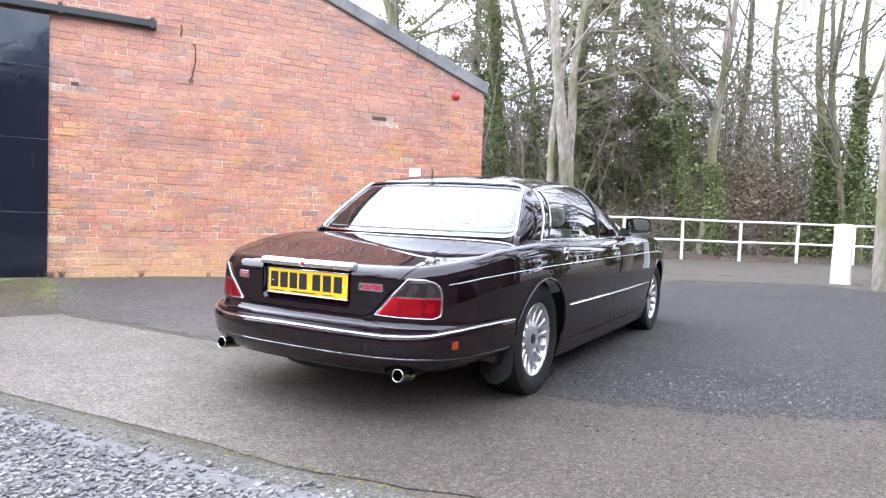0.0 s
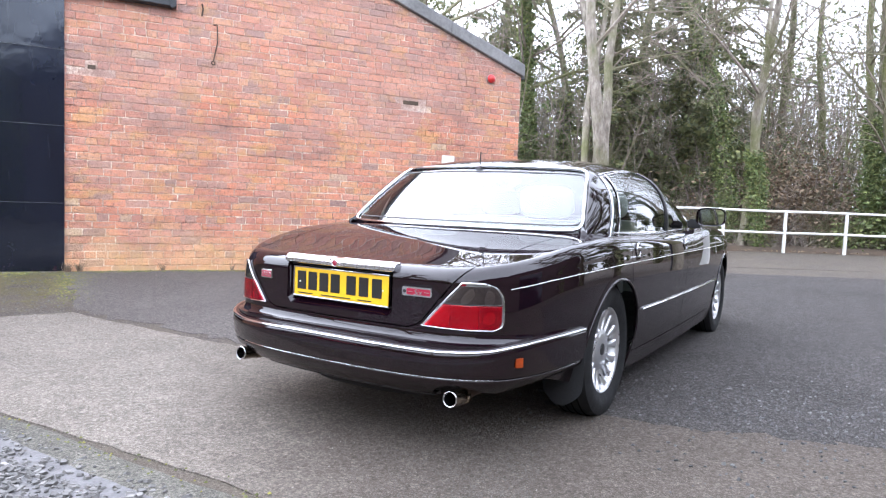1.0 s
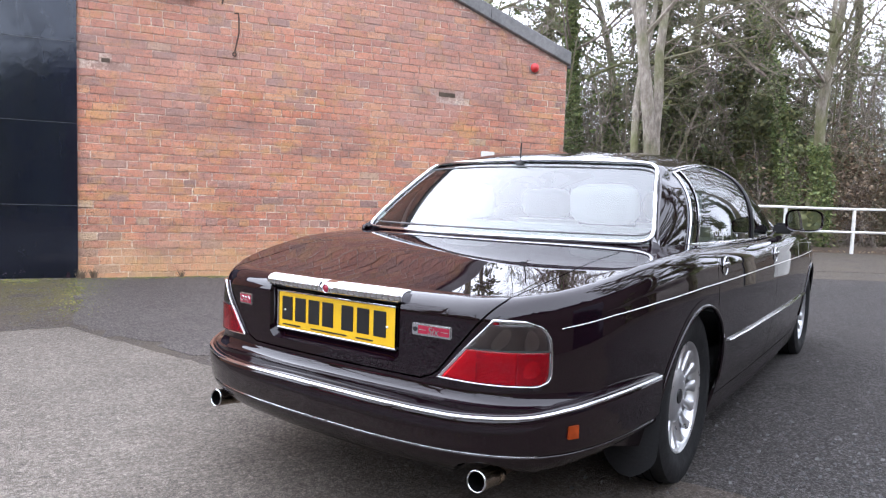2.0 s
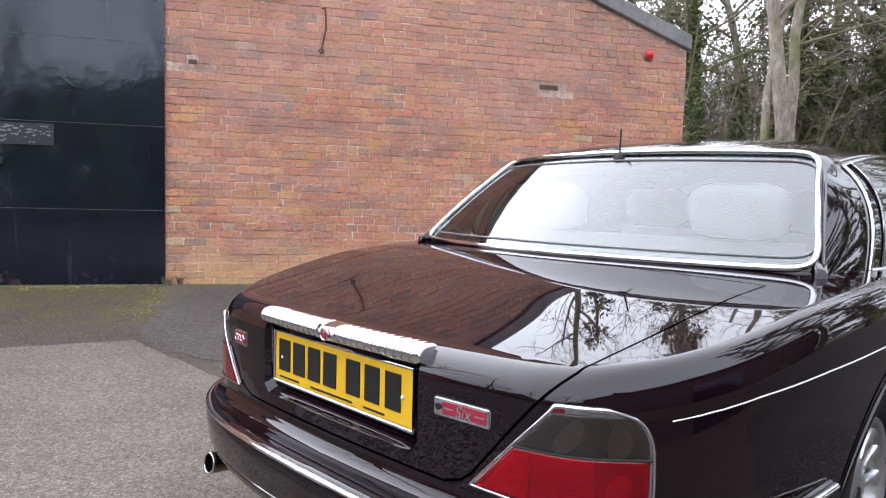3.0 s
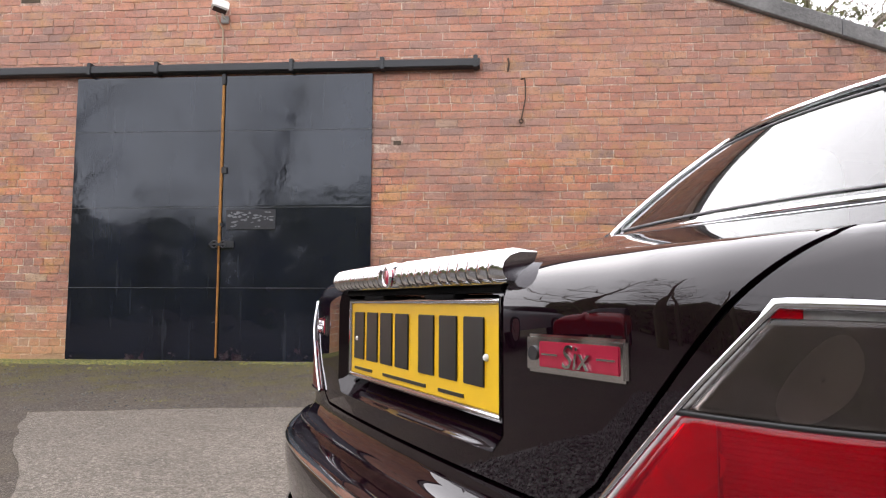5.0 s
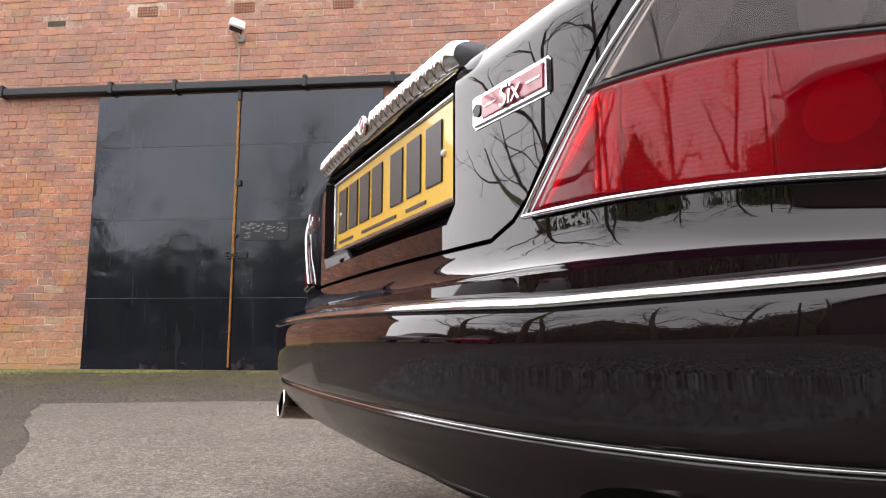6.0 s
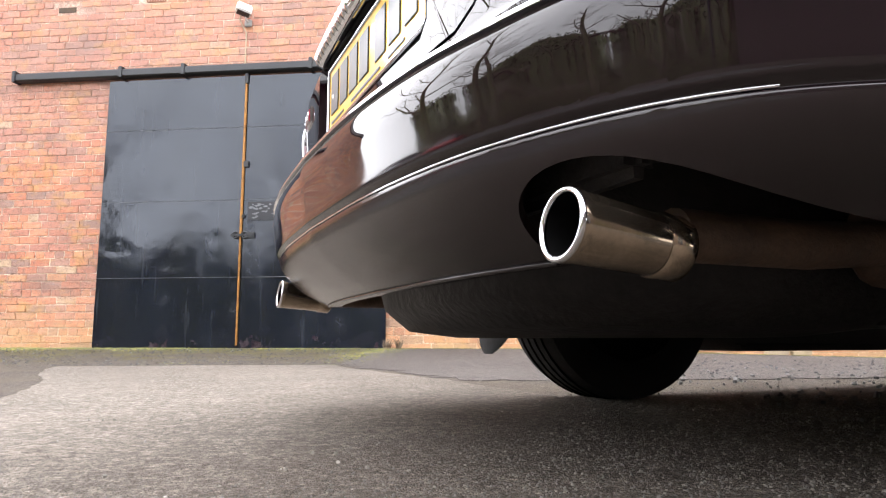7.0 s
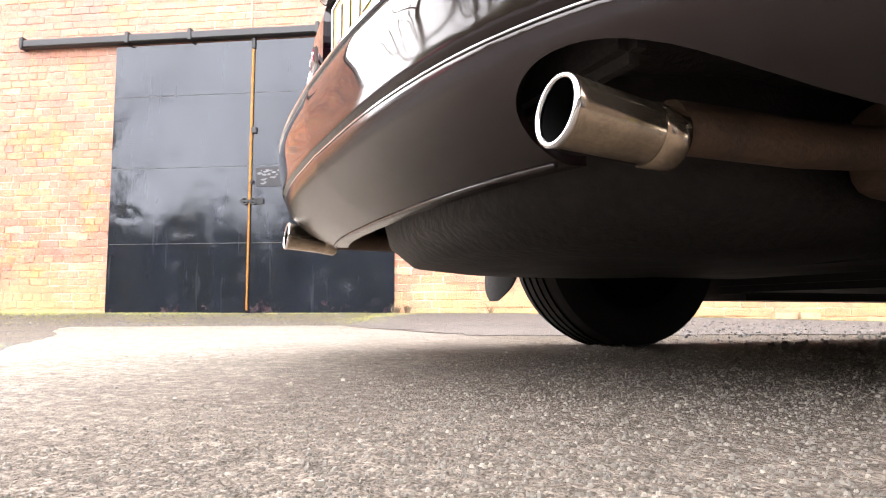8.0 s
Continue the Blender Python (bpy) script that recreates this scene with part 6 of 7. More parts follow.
def air_brick(x, z):
    """A terracotta vent with a grid of square holes."""
    t = thing("air_brick", "terracotta air brick with square holes in the wall", "air brick", (x, WALL_Y, z), group="air bricks above the doors")
    g = Geo()
    w, h, nx, nz = 0.225, 0.105, 7, 3
    for i in range(nx + 1):
        a = -w / 2 + w * i / nx
        g.box(a - 0.006, a + 0.006, -0.004, 0.03, -h / 2, h / 2)
    for k in range(nz + 1):
        a = -h / 2 + h * k / nz
        g.box(-w / 2, w / 2, -0.003, 0.028, a - 0.006, a + 0.006)
    part("grille", g, simple("terracotta", (0.30, 0.12, 0.07), 0.9, vary=0.3), t, smooth=False)
    # thin near-black plate that stands in for the shade behind the grille
    part("hole_shade", Geo().box(-w / 2, w / 2, 0.0305, 0.033, -h / 2, h / 2), SOOT_SHADE, t)


for x, z in ((-1.575, 4.149), (-0.427, 4.145), (0.715, 4.14)):
    air_brick(x, z)

alarm = thing("alarm_bell", "small round red alarm bell on the brick gable", "alarm bell", (6.69, WALL_Y, 2.87))
RED_PLASTIC = simple("red_plastic", (0.55, 0.02, 0.02), 0.4, vary=0.1, coat=0.5)
part("dome", Geo().spin([(-0.075, 0.0), (-0.07, 0.03), (-0.05, 0.055), (-0.02, 0.065)], (0, 0, 0), 20, "y"), RED_PLASTIC, alarm)
part("base", Geo().spin([(-0.02, 0.066), (-0.018, 0.07), (0.002, 0.07), (0.002, 0.0)], (0, 0, 0), 20, "y"), simple("grey_base", (0.3, 0.28, 0.27), 0.7), alarm)

sign = thing("wall_sign", "small blank white sign plate fixed to the brick wall", "sign", (6.02, WALL_Y, 1.60))
part("plate", Geo().box(-0.10, 0.10, -0.012, 0.002, -0.14, 0.10, 0.003), WHITE_PAINT, sign)

hook = thing("iron_rod", "bent rusty iron rod hanging from the brick wall", "iron rod", (2.79, WALL_Y, 3.03))
part("rod", Geo().tube([(-0.035, 0.005, 0.015), (0.0, -0.03, 0.015), (0.006, -0.03, -0.05), (0.008, -0.03, -0.20), (-0.02, -0.028, -0.34), (-0.036, -0.026, -0.42)], 0.008, 6), RUSTY_STEEL, hook)
part("eye", Geo().tube([(-0.038 + 0.02 * math.cos(a), -0.026, -0.44 + 0.02 * math.sin(a)) for a in np.linspace(0, 2 * math.pi, 13)], 0.008, 6, caps=False), RUSTY_STEEL, hook)
hook2 = thing("iron_spike", "short rusty iron spike stuck in the brickwork", "iron spike", (2.62, WALL_Y, 3.20))
part("spike", Geo().tube([(0.0, 0.02, 0.06), (0.0, -0.03, 0.06), (0.008, -0.034, 0.0), (-0.004, -0.03, -0.08)], 0.010, 6), RUSTY_STEEL, hook2)



def gate_post():
    t = thing("gate_post", "leaning whitewashed square stone gate post", "gate post", (14.08, 7.46, 0), 33)
    rows = []
    for z, k in ((-0.05, 0.19), (0.0, 0.19), (0.3, 0.18), (0.75, 0.168), (1.08, 0.158), (1.115, 0.15), (1.125, 0.10), (1.125, 0.0)):
        row = []
        for a in np.linspace(0, 2 * math.pi, 32, endpoint=False):
            c, d = math.cos(a), math.sin(a)
            m = (abs(c) ** 9 + abs(d) ** 9) ** (-1 / 9)
            r = k * m + 0.008 * noise.noise(Vector((c * 2, d * 2, z * 4)))
            row.append((r * c + 0.055 * z, r * d * 0.9, z))
        rows.append(row)
    part("shaft", Geo().grid([list(reversed(r)) for r in rows], wrap=True), WHITE_STONE, t, angle=60)


gate_post()

pole = thing("utility_pole", "weathered grey timber utility pole at the yard's edge", "pole", (13.42, 6.40, 0))
POLE_WOOD = bark_material("pole_timber", (0.24, 0.20, 0.17), (0.36, 0.31, 0.27))
part("shaft", Geo().tube([(0.02 * math.sin(z) - 0.03 * z, 0, z) for z in np.linspace(-0.1, 8.5, 12)], [0.155 - 0.006 * k for k in range(12)], 14), POLE_WOOD, pole)
part("step_iron", Geo().tube([(-0.22, -0.05, 3.4), (-0.34, -0.08, 3.4), (-0.34, -0.08, 3.46)], 0.012, 6), RAIL_BLACK, pole)
part("cable_guard", Geo().box(-0.03, 0.03, -0.19, -0.14, 0.0, 2.2, 0.01), RAIL_BLACK, pole)


def yard_fence():
    """White rails on posts along the far side of the lane."""
    a, b = Vector((10.4, 16.75, 0)), Vector((26.0, 9.05, 0))
    d = (b - a).normalized()
    length = (b - a).length
    f = thing("fence", "white painted two-rail metal fence along the lane", "fence", (0, 0, 0))
    n = 0
    s = 0.35
    while s < length:
        p = a + d * s
        lean = random.Random(n).uniform(-0.015, 0.015)
        part("post", Geo().box(-0.035, 0.035, -0.035, 0.035, -0.1, 1.12, 0.008).moved(Matrix.Translation(p) @ Matrix.Rotation(math.atan2(d.y, d.x), 4, "Z") @ Matrix.Rotation(lean, 4, "Y")), WHITE_PAINT, f)
        s += 1.72
        n += 1
    k = 0
    s = 0.0
    while s < length - 0.1:
        e = min(s + 3.44, length)
        for z in (0.56, 1.15):
            p, q = a + d * s, a + d * (e - 0.004)
            mid = (p + q) / 2
            part("rail", Geo().tube([(p.x, p.y, z), (mid.x, mid.y, z - 0.012), (q.x, q.y, z)], 0.036, 8, flat=0.9), WHITE_PAINT, f)
        s = e


yard_fence()


# ---- gravel of slate chips, grit, moss and dead grass ----
def inside(x, y, poly):
    hit = False
    for (x0, y0), (x1, y1) in zip(poly, poly[1:] + poly[:1]):
        if (y0 > y) != (y1 > y) and x < (x1 - x0) * (y - y0) / (y1 - y0) + x0:
            hit = not hit
    return hit


def chip(rng, g, x, y, z, size, flat=0.35):
    n = rng.choice((4, 5, 5, 6))
    a0 = rng.uniform(0, 6.28)
    tilt = Matrix.Rotation(rng.uniform(-0.5, 0.5), 3, "X") @ Matrix.Rotation(rng.uniform(-0.5, 0.5), 3, "Y")
    ring = []
    for k in range(n):
        a = a0 + 2 * math.pi * k / n + rng.uniform(-0.25, 0.25)
        r = size * rng.uniform(0.65, 1.1)
        ring.append((r * math.cos(a), r * math.sin(a) * 0.7))
    h = size * flat
    vs = [tuple(Vector((x, y, z)) + tilt @ Vector((px, py, -h))) for px, py in ring] + [tuple(Vector((x, y, z)) + tilt @ Vector((px * 0.8, py * 0.8, h * rng.uniform(0.6, 1.2)))) for px, py in ring]
    fs = [tuple(range(n, 2 * n))] + [(k, (k + 1) % n, (k + 1) % n + n, k + n) for k in range(n)]
    g.add(vs, fs)


GRAVEL = [(0.72, 4.50), (0.93, 4.35), (1.22, 3.90), (1.52, 3.40), (1.80, 2.98), (2.03, 2.65), (2.25, 2.36), (2.6, 1.95), (3.2, 1.2), (2.0, 0.2), (-0.5, 0.5), (-3.5, 2.4), (-2.4, 3.4), (-0.4, 3.9)]


def gravel():
    rng = random.Random(3)
    g = Geo()
    n = 0
    while n < 36000:
        x, y = rng.uniform(-2.4, 2.9), rng.uniform(0.9, 5.3)
        edge = inside(x + 0.12, y + 0.10, GRAVEL)
        if not inside(x, y, GRAVEL) or (not edge and rng.random() < 0.75):
            continue
        if x < -0.2 and rng.random() < 0.5:
            continue
        n += 1
        chip(rng, g, x, y, rng.uniform(0.006, 0.018), rng.choice((0.006, 0.009, 0.012, 0.016, 0.019)), 0.28)
    for _ in range(16000):
        x, y = rng.uniform(-3.5, 3.2), rng.uniform(0.2, 4.6)
        if inside(x, y, GRAVEL) and (y < 1.2 or x < -0.2):
            chip(rng, g, x, y, rng.uniform(0.006, 0.022), rng.choice((0.010, 0.014, 0.019, 0.024)))
    tagged(part("gravel", g, CHIPS, smooth=False), "loose grey slate chippings beside the concrete", "gravel", kind="stuff")
    patch("gravel_bed", GRAVEL, simple("gravel_bed_dirt", (0.12, 0.115, 0.115), 0.95, vary=0.4, scale=9, bump_s=0.8, bump_scale=50), 0.008, "dark dirt bed under the slate chippings", "gravel bed", 0.04)
    # a raised gritty lip with moss between gravel and concrete
    line = [(0.93, 4.42), (1.22, 3.97), (1.52, 3.46), (1.80, 3.04), (2.03, 2.71), (2.25, 2.42), (2.6, 2.0), (3.2, 1.3)]
    rows = []
    for x, y in smooth_line(line, 90):
        row = []
        for k in range(9):
            t = k / 8
            h = 0.009 * math.sin(math.pi * t) * (0.7 + 0.6 * noise.noise(Vector((x * 9, y * 9, t * 3)))) + 0.007
            row.append((x - 0.095 + 0.19 * t * 0.85, y - 0.06 + 0.13 * t * 0.55 + 0.015 * noise.noise(Vector((x * 6, y * 6, 0))), h if 0 < k < 8 else 0.0))
        rows.append(row)
    tagged(part("kerb_lip", Geo().grid(rows), asphalt_material("old_tar_edge", (0.17, 0.16, 0.135), (0.33, 0.31, 0.27))), "crumbling raised tar edge between gravel and concrete", "edging", kind="structure")


gravel()


def grit():
    """Loose stones scattered on the tarmac and concrete."""
    rng = random.Random(8)
    g = Geo()
    for _ in range(9000):
        x, y = rng.uniform(3.2, 12.0), rng.uniform(0.5, 8.0)
        if rng.random() < 0.35 and y > 2.5:
            continue
        chip(rng, g, x, y, ground_z(x, y) + 0.006, rng.choice((0.003, 0.004, 0.006, 0.008, 0.012)), 0.55)
    tagged(part("grit", g, GRIT, smooth=False), "loose pale grit scattered over the yard", "grit", kind="stuff")
    g = Geo()
    for _ in range(1400):
        x, y = rng.uniform(-2.5, 3.2), rng.uniform(2.0, 9.3)
        chip(rng, g, x, y, ground_z(x, y) + 0.0075, rng.choice((0.0015, 0.002, 0.003, 0.0035)), 0.6)
    tagged(part("grit", g, PALE_GRIT, smooth=False), "fine pale grit on the concrete", "grit", kind="stuff")
    g = Geo()
    # stones gathered along the broken edge of the dark patch
    for _ in range(1500):
        s = rng.random()
        x, y = 3.75 + 1.9 * s + rng.gauss(0, 0.35) + 0.25, 3.2 - 1.45 * s + rng.gauss(0, 0.35) + 0.3
        chip(rng, g, x, y, 0.008, rng.choice((0.004, 0.006, 0.008, 0.012)), 0.55)
    for _ in range(2600):
        x, y = rng.uniform(-4.5, 1.3), rng.uniform(6.75, 9.3)
        chip(rng, g, x, y, ground_z(x, y) + 0.004, rng.choice((0.003, 0.004, 0.006, 0.009)), 0.5)
    tagged(part("grit", g, GRIT, smooth=False), "small brown stones on the old tarmac before the doors", "grit", kind="stuff")


grit()


def aggregate():
    """Stones of the worn concrete that stand proud of it, where it is passed closely."""
    rng = random.Random(15)
    g = Geo()
    for _ in range(46000):
        d = 0.22 + 2.3 * rng.random() ** 0.9
        if rng.random() < (d / 2.6) ** 2:
            continue
        a = rng.uniform(-0.85, 0.75)
        x, y = 2.57 - d * math.sin(a + 0.12), 2.51 + d * math.cos(a + 0.12)
        if inside(x, y, GRAVEL) or x - 0.25 * y < 1.35 + 0.5 * rng.random():
            continue
        r = rng.choice((0.0010, 0.0014, 0.0014, 0.0020, 0.0028)) * (0.8 + 0.25 * d)
        n = 6
        a0 = rng.uniform(0, 6)
        q = rng.uniform(0.6, 1.0)
        ring = [(x + r * math.cos(a0 + 6.283 * k / n) * rng.uniform(0.8, 1.15), y + r * q * math.sin(a0 + 6.283 * k / n), 0.0050) for k in range(n)]
        top = [(x + (px - x) * 0.5, y + (py - y) * 0.5, 0.0064 + r * rng.uniform(0.3, 0.7)) for px, py, _ in ring]
        g.add(ring + top, [tuple(range(n, 2 * n))] + [(k, (k + 1) % n, (k + 1) % n + n, k + n) for k in range(n)])
    tagged(part("aggregate", g, PEBBLE, smooth=False), "small stones standing proud of the worn concrete", "aggregate", kind="stuff")


aggregate()


def moss_bed():
    """Low moss and yellow grass along the foot of the wall and door."""
    rng = random.Random(4)
    g = Geo()

    def tuft(x, y, z, n, tall):
        for _ in range(n):
            a, t = rng.uniform(0, 6.28), tall * rng.uniform(0.4, 1.0)
            w = 0.004
            bx, by = x + rng.gauss(0, 0.012), y + rng.gauss(0, 0.012)
            dx, dy = math.cos(a) * t * 0.5, math.sin(a) * t * 0.5
            g.add([(bx - w, by, z), (bx + w, by, z), (bx + dx, by + dy, z + t)], [(0, 1, 2)])

    def pad(x, y, z, r):
        n = 7
        ring = [(x + r * math.cos(a) * rng.uniform(0.6, 1.1), y + r * 0.7 * math.sin(a) * rng.uniform(0.6, 1.1), z - 0.004) for a in np.linspace(0, 6.283, n, endpoint=False)]
        g.add(ring + [(x, y, z + r * 0.35)], [(k, (k + 1) % n, n) for k in range(n)])

    for _ in range(2600):
        x = rng.uniform(-4.5, 6.6)
        d = abs(rng.gauss(0, 0.10 if x > DOOR_R else 0.16))
        y = WALL_Y - 0.05 - d
        if noise.noise(Vector((x * 1.3, 0, 0))) < -0.15 and d > 0.05:
            continue
        pad(x, y, ground_z(x, y) + 0.004, rng.uniform(0.008, 0.022))
    for _ in range(2200):
        x, y = rng.uniform(-4.0, 1.6), rng.uniform(6.8, 9.35)
        if noise.noise(Vector((x * 1.1, y * 1.7, 4))) + (0.35 if y > 8.9 else 0) > rng.uniform(0.05, 0.3):
            pad(x, y, ground_z(x, y) + 0.003, rng.uniform(0.004, 0.009))
    for _ in range(3600):
        x, y = rng.uniform(-4.6, -0.9), WALL_Y - 0.06 - abs(rng.gauss(0, 0.26))
        if noise.noise(Vector((x * 1.4, y * 1.6, 9))) + 0.35 * (WALL_Y - 0.5 < y) > 0.0:
            pad(x, y, ground_z(x, y) + 0.003, rng.uniform(0.010, 0.030))
    for _ in range(110):
        s = rng.random()
        x, y = 0.93 + 1.5 * s + rng.gauss(0, 0.03), 4.40 - 2.15 * s + rng.gauss(0, 0.03)
        pad(x, y, 0.014, rng.uniform(0.005, 0.011))
    for _ in range(620):
        s = rng.random() ** 0.5
        x, y = 1.30 + rng.gauss(0, 0.11), 7.2 + 2.1 * s
        pad(x, y, ground_z(x, y) + 0.004, rng.uniform(0.006, 0.016))
    tagged(part("moss", g, MOSS, smooth=False), "green and yellow moss along the wall foot and ground cracks", "moss", kind="stuff")
    g = Geo()
    for cx, n in ((1.22, 70), (1.34, 60), (2.2, 20), (3.0, 14)):
        tuft(cx, WALL_Y - 0.08, ground_z(cx, 9.4), n, 0.12)
    tagged(part("dry_grass", g, DEAD_LEAVES, smooth=False), "dry straw-coloured grass tufts at the wall foot", "dry grass", kind="stuff")


moss_bed()

# two loose bricks by a gap at the foot of the wall
for x, turn, w in ((5.05, 3, 0.2), (5.28, -4, 0.17)):
    b = thing("loose_brick", "loose pale brick lying in a gap at the wall foot", "brick", (x, WALL_Y - 0.06, 0.035), turn, group="loose bricks")
    part("block", Geo().box(-w / 2, w / 2, -0.05, 0.05, 0.0, 0.065, 0.006), simple("pale_brick", (0.45, 0.36, 0.24), 0.9, vary=0.25, scale=15, bump_s=0.4), b)
# ---- the wood behind the lane ----
def limb(g, p, d, length, r0, r1, rng, seg=5, bend=0.12, sides=6, rise=0.0):
    """A tapering crooked limb; returns the places along it."""
    pts, rad = [Vector(p)], [r0]
    d = Vector(d).normalized()
    for i in range(seg):
        d = (d + Vector((rng.gauss(0, bend), rng.gauss(0, bend), rng.gauss(0, bend) + rise))).normalized()
        pts.append(pts[-1] + d * (length / seg))
        rad.append(r0 + (r1 - r0) * (i + 1) / seg)
    g.tube(pts, rad, sides, caps=False)
    return pts, rad


def branch_out(g, p, d, length, r, rng, depth, spread=0.75, rise=0.05, kids=4):
    pts, rad = limb(g, p, d, length, r, r * 0.35, rng, 5 if depth > 1 else 3, 0.13 + 0.05 * (3 - depth), 5 if depth > 2 else 4 if depth > 1 else 3, rise)
    if depth <= 0:
        return
    n = kids + rng.randrange(2)
    for k in range(n):
        s = 0.25 + 0.75 * (k + rng.random()) / n
        i = min(len(pts) - 2, int(s * (len(pts) - 1)))
        q = pts[i].lerp(pts[i + 1], s * (len(pts) - 1) - i)
        along = (pts[i + 1] - pts[i]).normalized()
        side = along.cross(Vector((rng.gauss(0, 1), rng.gauss(0, 1), rng.gauss(0, 1)))).normalized()
        nd = along * (1 - spread * 0.55) + side * spread
        branch_out(g, q, nd, length * rng.uniform(0.42, 0.66), max(0.006, r * (1 - s * 0.6) * 0.55), rng, depth - 1, spread, rise, kids)


def leaf_cloud(g, rng, place, size, n):
    for _ in range(n):
        c = place()
        if c is None:
            continue
        s = size * rng.uniform(0.6, 1.3)
        u = Vector((rng.gauss(0, 1), rng.gauss(0, 1), rng.gauss(0, 0.7))).normalized()
        v = u.cross(Vector((rng.gauss(0, 1), rng.gauss(0, 1), rng.gauss(0, 1)))).normalized()
        g.add([c - u * s, c + v * s * 0.55 - u * s * 0.1, c + u * s, c - v * s * 0.55 - u * s * 0.1], [(0, 1, 2, 3)])


def bare_tree(x, y, height, r, rng_seed, bark, label, forks=1, lean=(0, 0), ivy=0.0, first=0.25, depth=3, kids=4, z=0.0, reach=0.42):
    """A leafless tree, with ivy up its trunk to a share of its height."""
    rng = random.Random(rng_seed)
    t = thing("tree", label, "tree", (x, y, z), group="trees of the wood")
    g, stems = Geo(), []
    for f in range(forks):
        a = rng.uniform(0, 6.28)
        off = 0 if forks == 1 else r * 1.1
        d = Vector((lean[0] + 0.09 * (f - (forks - 1) / 2) + rng.gauss(0, 0.02), lean[1] + rng.gauss(0, 0.03), 1))
        pts, rad = limb(g, (off * math.cos(2.1 * f), off * math.sin(2.1 * f), -0.2), d, height * (1 if f == 0 else rng.uniform(0.75, 0.95)), r * (1 if f == 0 else 0.8), r * 0.22, rng, 12, 0.075, 10, 0.03)
        stems.append((pts, rad))
    part("trunk", g, bark, t)
    b = Geo()
    for pts, rad in stems:
        n = int(16 / max(1, forks * 0.7))
        for k in range(n):
            s = first + (0.97 - first) * (k + rng.random()) / n
            i = min(len(pts) - 2, int(s * (len(pts) - 1)))
            q = pts[i].lerp(pts[i + 1], s * (len(pts) - 1) - i)
            a = rng.uniform(0, 6.28)
            d = Vector((math.cos(a), math.sin(a), rng.uniform(0.1, 0.8)))
            branch_out(b, q, d, height * reach * (1.15 - s) * rng.uniform(0.6, 1.1), max(0.02, rad[i] * rng.uniform(0.30, 0.5)), rng, depth, kids=kids)
    part("crown", b, TWIG, t)
    if ivy:
        v = Geo()
        pts, rad = stems[0]

        def place():
            s = ivy * rng.random() ** 0.8
            i = min(len(pts) - 2, int(s * (len(pts) - 1)))
            q = pts[i].lerp(pts[i + 1], s * (len(pts) - 1) - i)
            a = rng.uniform(0, 6.28)
            k = rad[i] + abs(rng.gauss(0.05, 0.10)) * (1.2 - s * 0.6) * (0.6 + 0.8 * abs(noise.noise(Vector((s * 9, a, rng_seed)))))
            return q + Vector((math.cos(a) * k, math.sin(a) * k, rng.gauss(0, 0.05)))

        leaf_cloud(v, rng, place, 0.05, int(15000 * ivy))
        part("ivy", v, IVY, t, "glossy green ivy up the trunk")
    return t


def conifer(x, y, height, r, seed, label, low=0.12, wide=2.6, dense=1.0):
    """An evergreen with hanging boughs and gaps between them."""
    rng = random.Random(seed)
    t = thing("conifer", label, "tree", (x, y, 0), group="trees of the wood")
    g = Geo()
    pts, rad = limb(g, (0, 0, -0.2), (0, 0, 1), height, r, 0.05, rng, 10, 0.02, 9)
    part("trunk", g, BARK_DARK, t)
    b, leaves = Geo(), Geo()
    n = int(46 * dense)
    for k in range(n):
        s = low + (1 - low) * (k + rng.random()) / n
        z = height * s
        reach = wide * (1.12 - s) ** 0.7 * rng.uniform(0.45, 1.1)
        a = rng.uniform(0, 6.28)
        bp, br = limb(b, pts[min(9, int(s * 10))] * 1.0 + Vector((0, 0, z - pts[min(9, int(s * 10))].z)), (math.cos(a), math.sin(a), rng.uniform(-0.05, 0.3)), reach, 0.045 * (1.1 - s) + 0.012, 0.006, rng, 6, 0.10, 4, -0.05)
        m = int(95 * reach * dense)

        def place():
            w = rng.random() ** 0.7
            i = min(len(bp) - 2, int(w * (len(bp) - 1)))
            q = bp[i].lerp(bp[i + 1], w * (len(bp) - 1) - i)
            f = 0.10 + 0.16 * math.sin(math.pi * min(1, w + 0.15))
            return q + Vector((rng.gauss(0, f), rng.gauss(0, f), rng.gauss(-0.08, f * 0.55)))

        leaf_cloud(leaves, rng, place, 0.085, m)
    part("branchwork", b, BARK_DARK, t, kind="stuff")
    part("needles", leaves, NEEDLES, t)
    return t


bare_tree(14.3, 15.6, 13.5, 0.21, 21, BARK_PALE, "pale forked leafless tree with lichen-spotted bark", forks=3, lean=(0.02, 0.0), first=0.40, depth=3, reach=0.36)
bare_tree(13.75, 15.9, 12.0, 0.13, 22, BARK_PALE, "slim pale leafless tree beside the forked one", lean=(-0.05, 0.0), first=0.3)
bare_tree(16.1, 20.1, 15.0, 0.18, 23, BARK_PALE, "pale straight leafless tree deeper in the wood", ivy=0.35, first=0.3)
bare_tree(14.2, 19.4, 13.0, 0.18, 24, BARK_DARK, "ivy-clad tree behind the workshop gable", ivy=0.85, first=0.35)
bare_tree(18.3, 14.5, 14.0, 0.2, 25, BARK_DARK, "tall tree wrapped in green ivy", ivy=0.8, first=0.35)
bare_tree(18.1, 13.75, 12.0, 0.16, 26, BARK_PALE, "mottled leaning tree that forks high up", forks=2, lean=(0.16, -0.08), first=0.35, ivy=0.25)
bare_tree(21.9, 12.7, 14.0, 0.16, 27, BARK_DARK, "dark mossy tree by the fence", forks=2, lean=(0.0, 0.0), ivy=0.3, first=0.3)
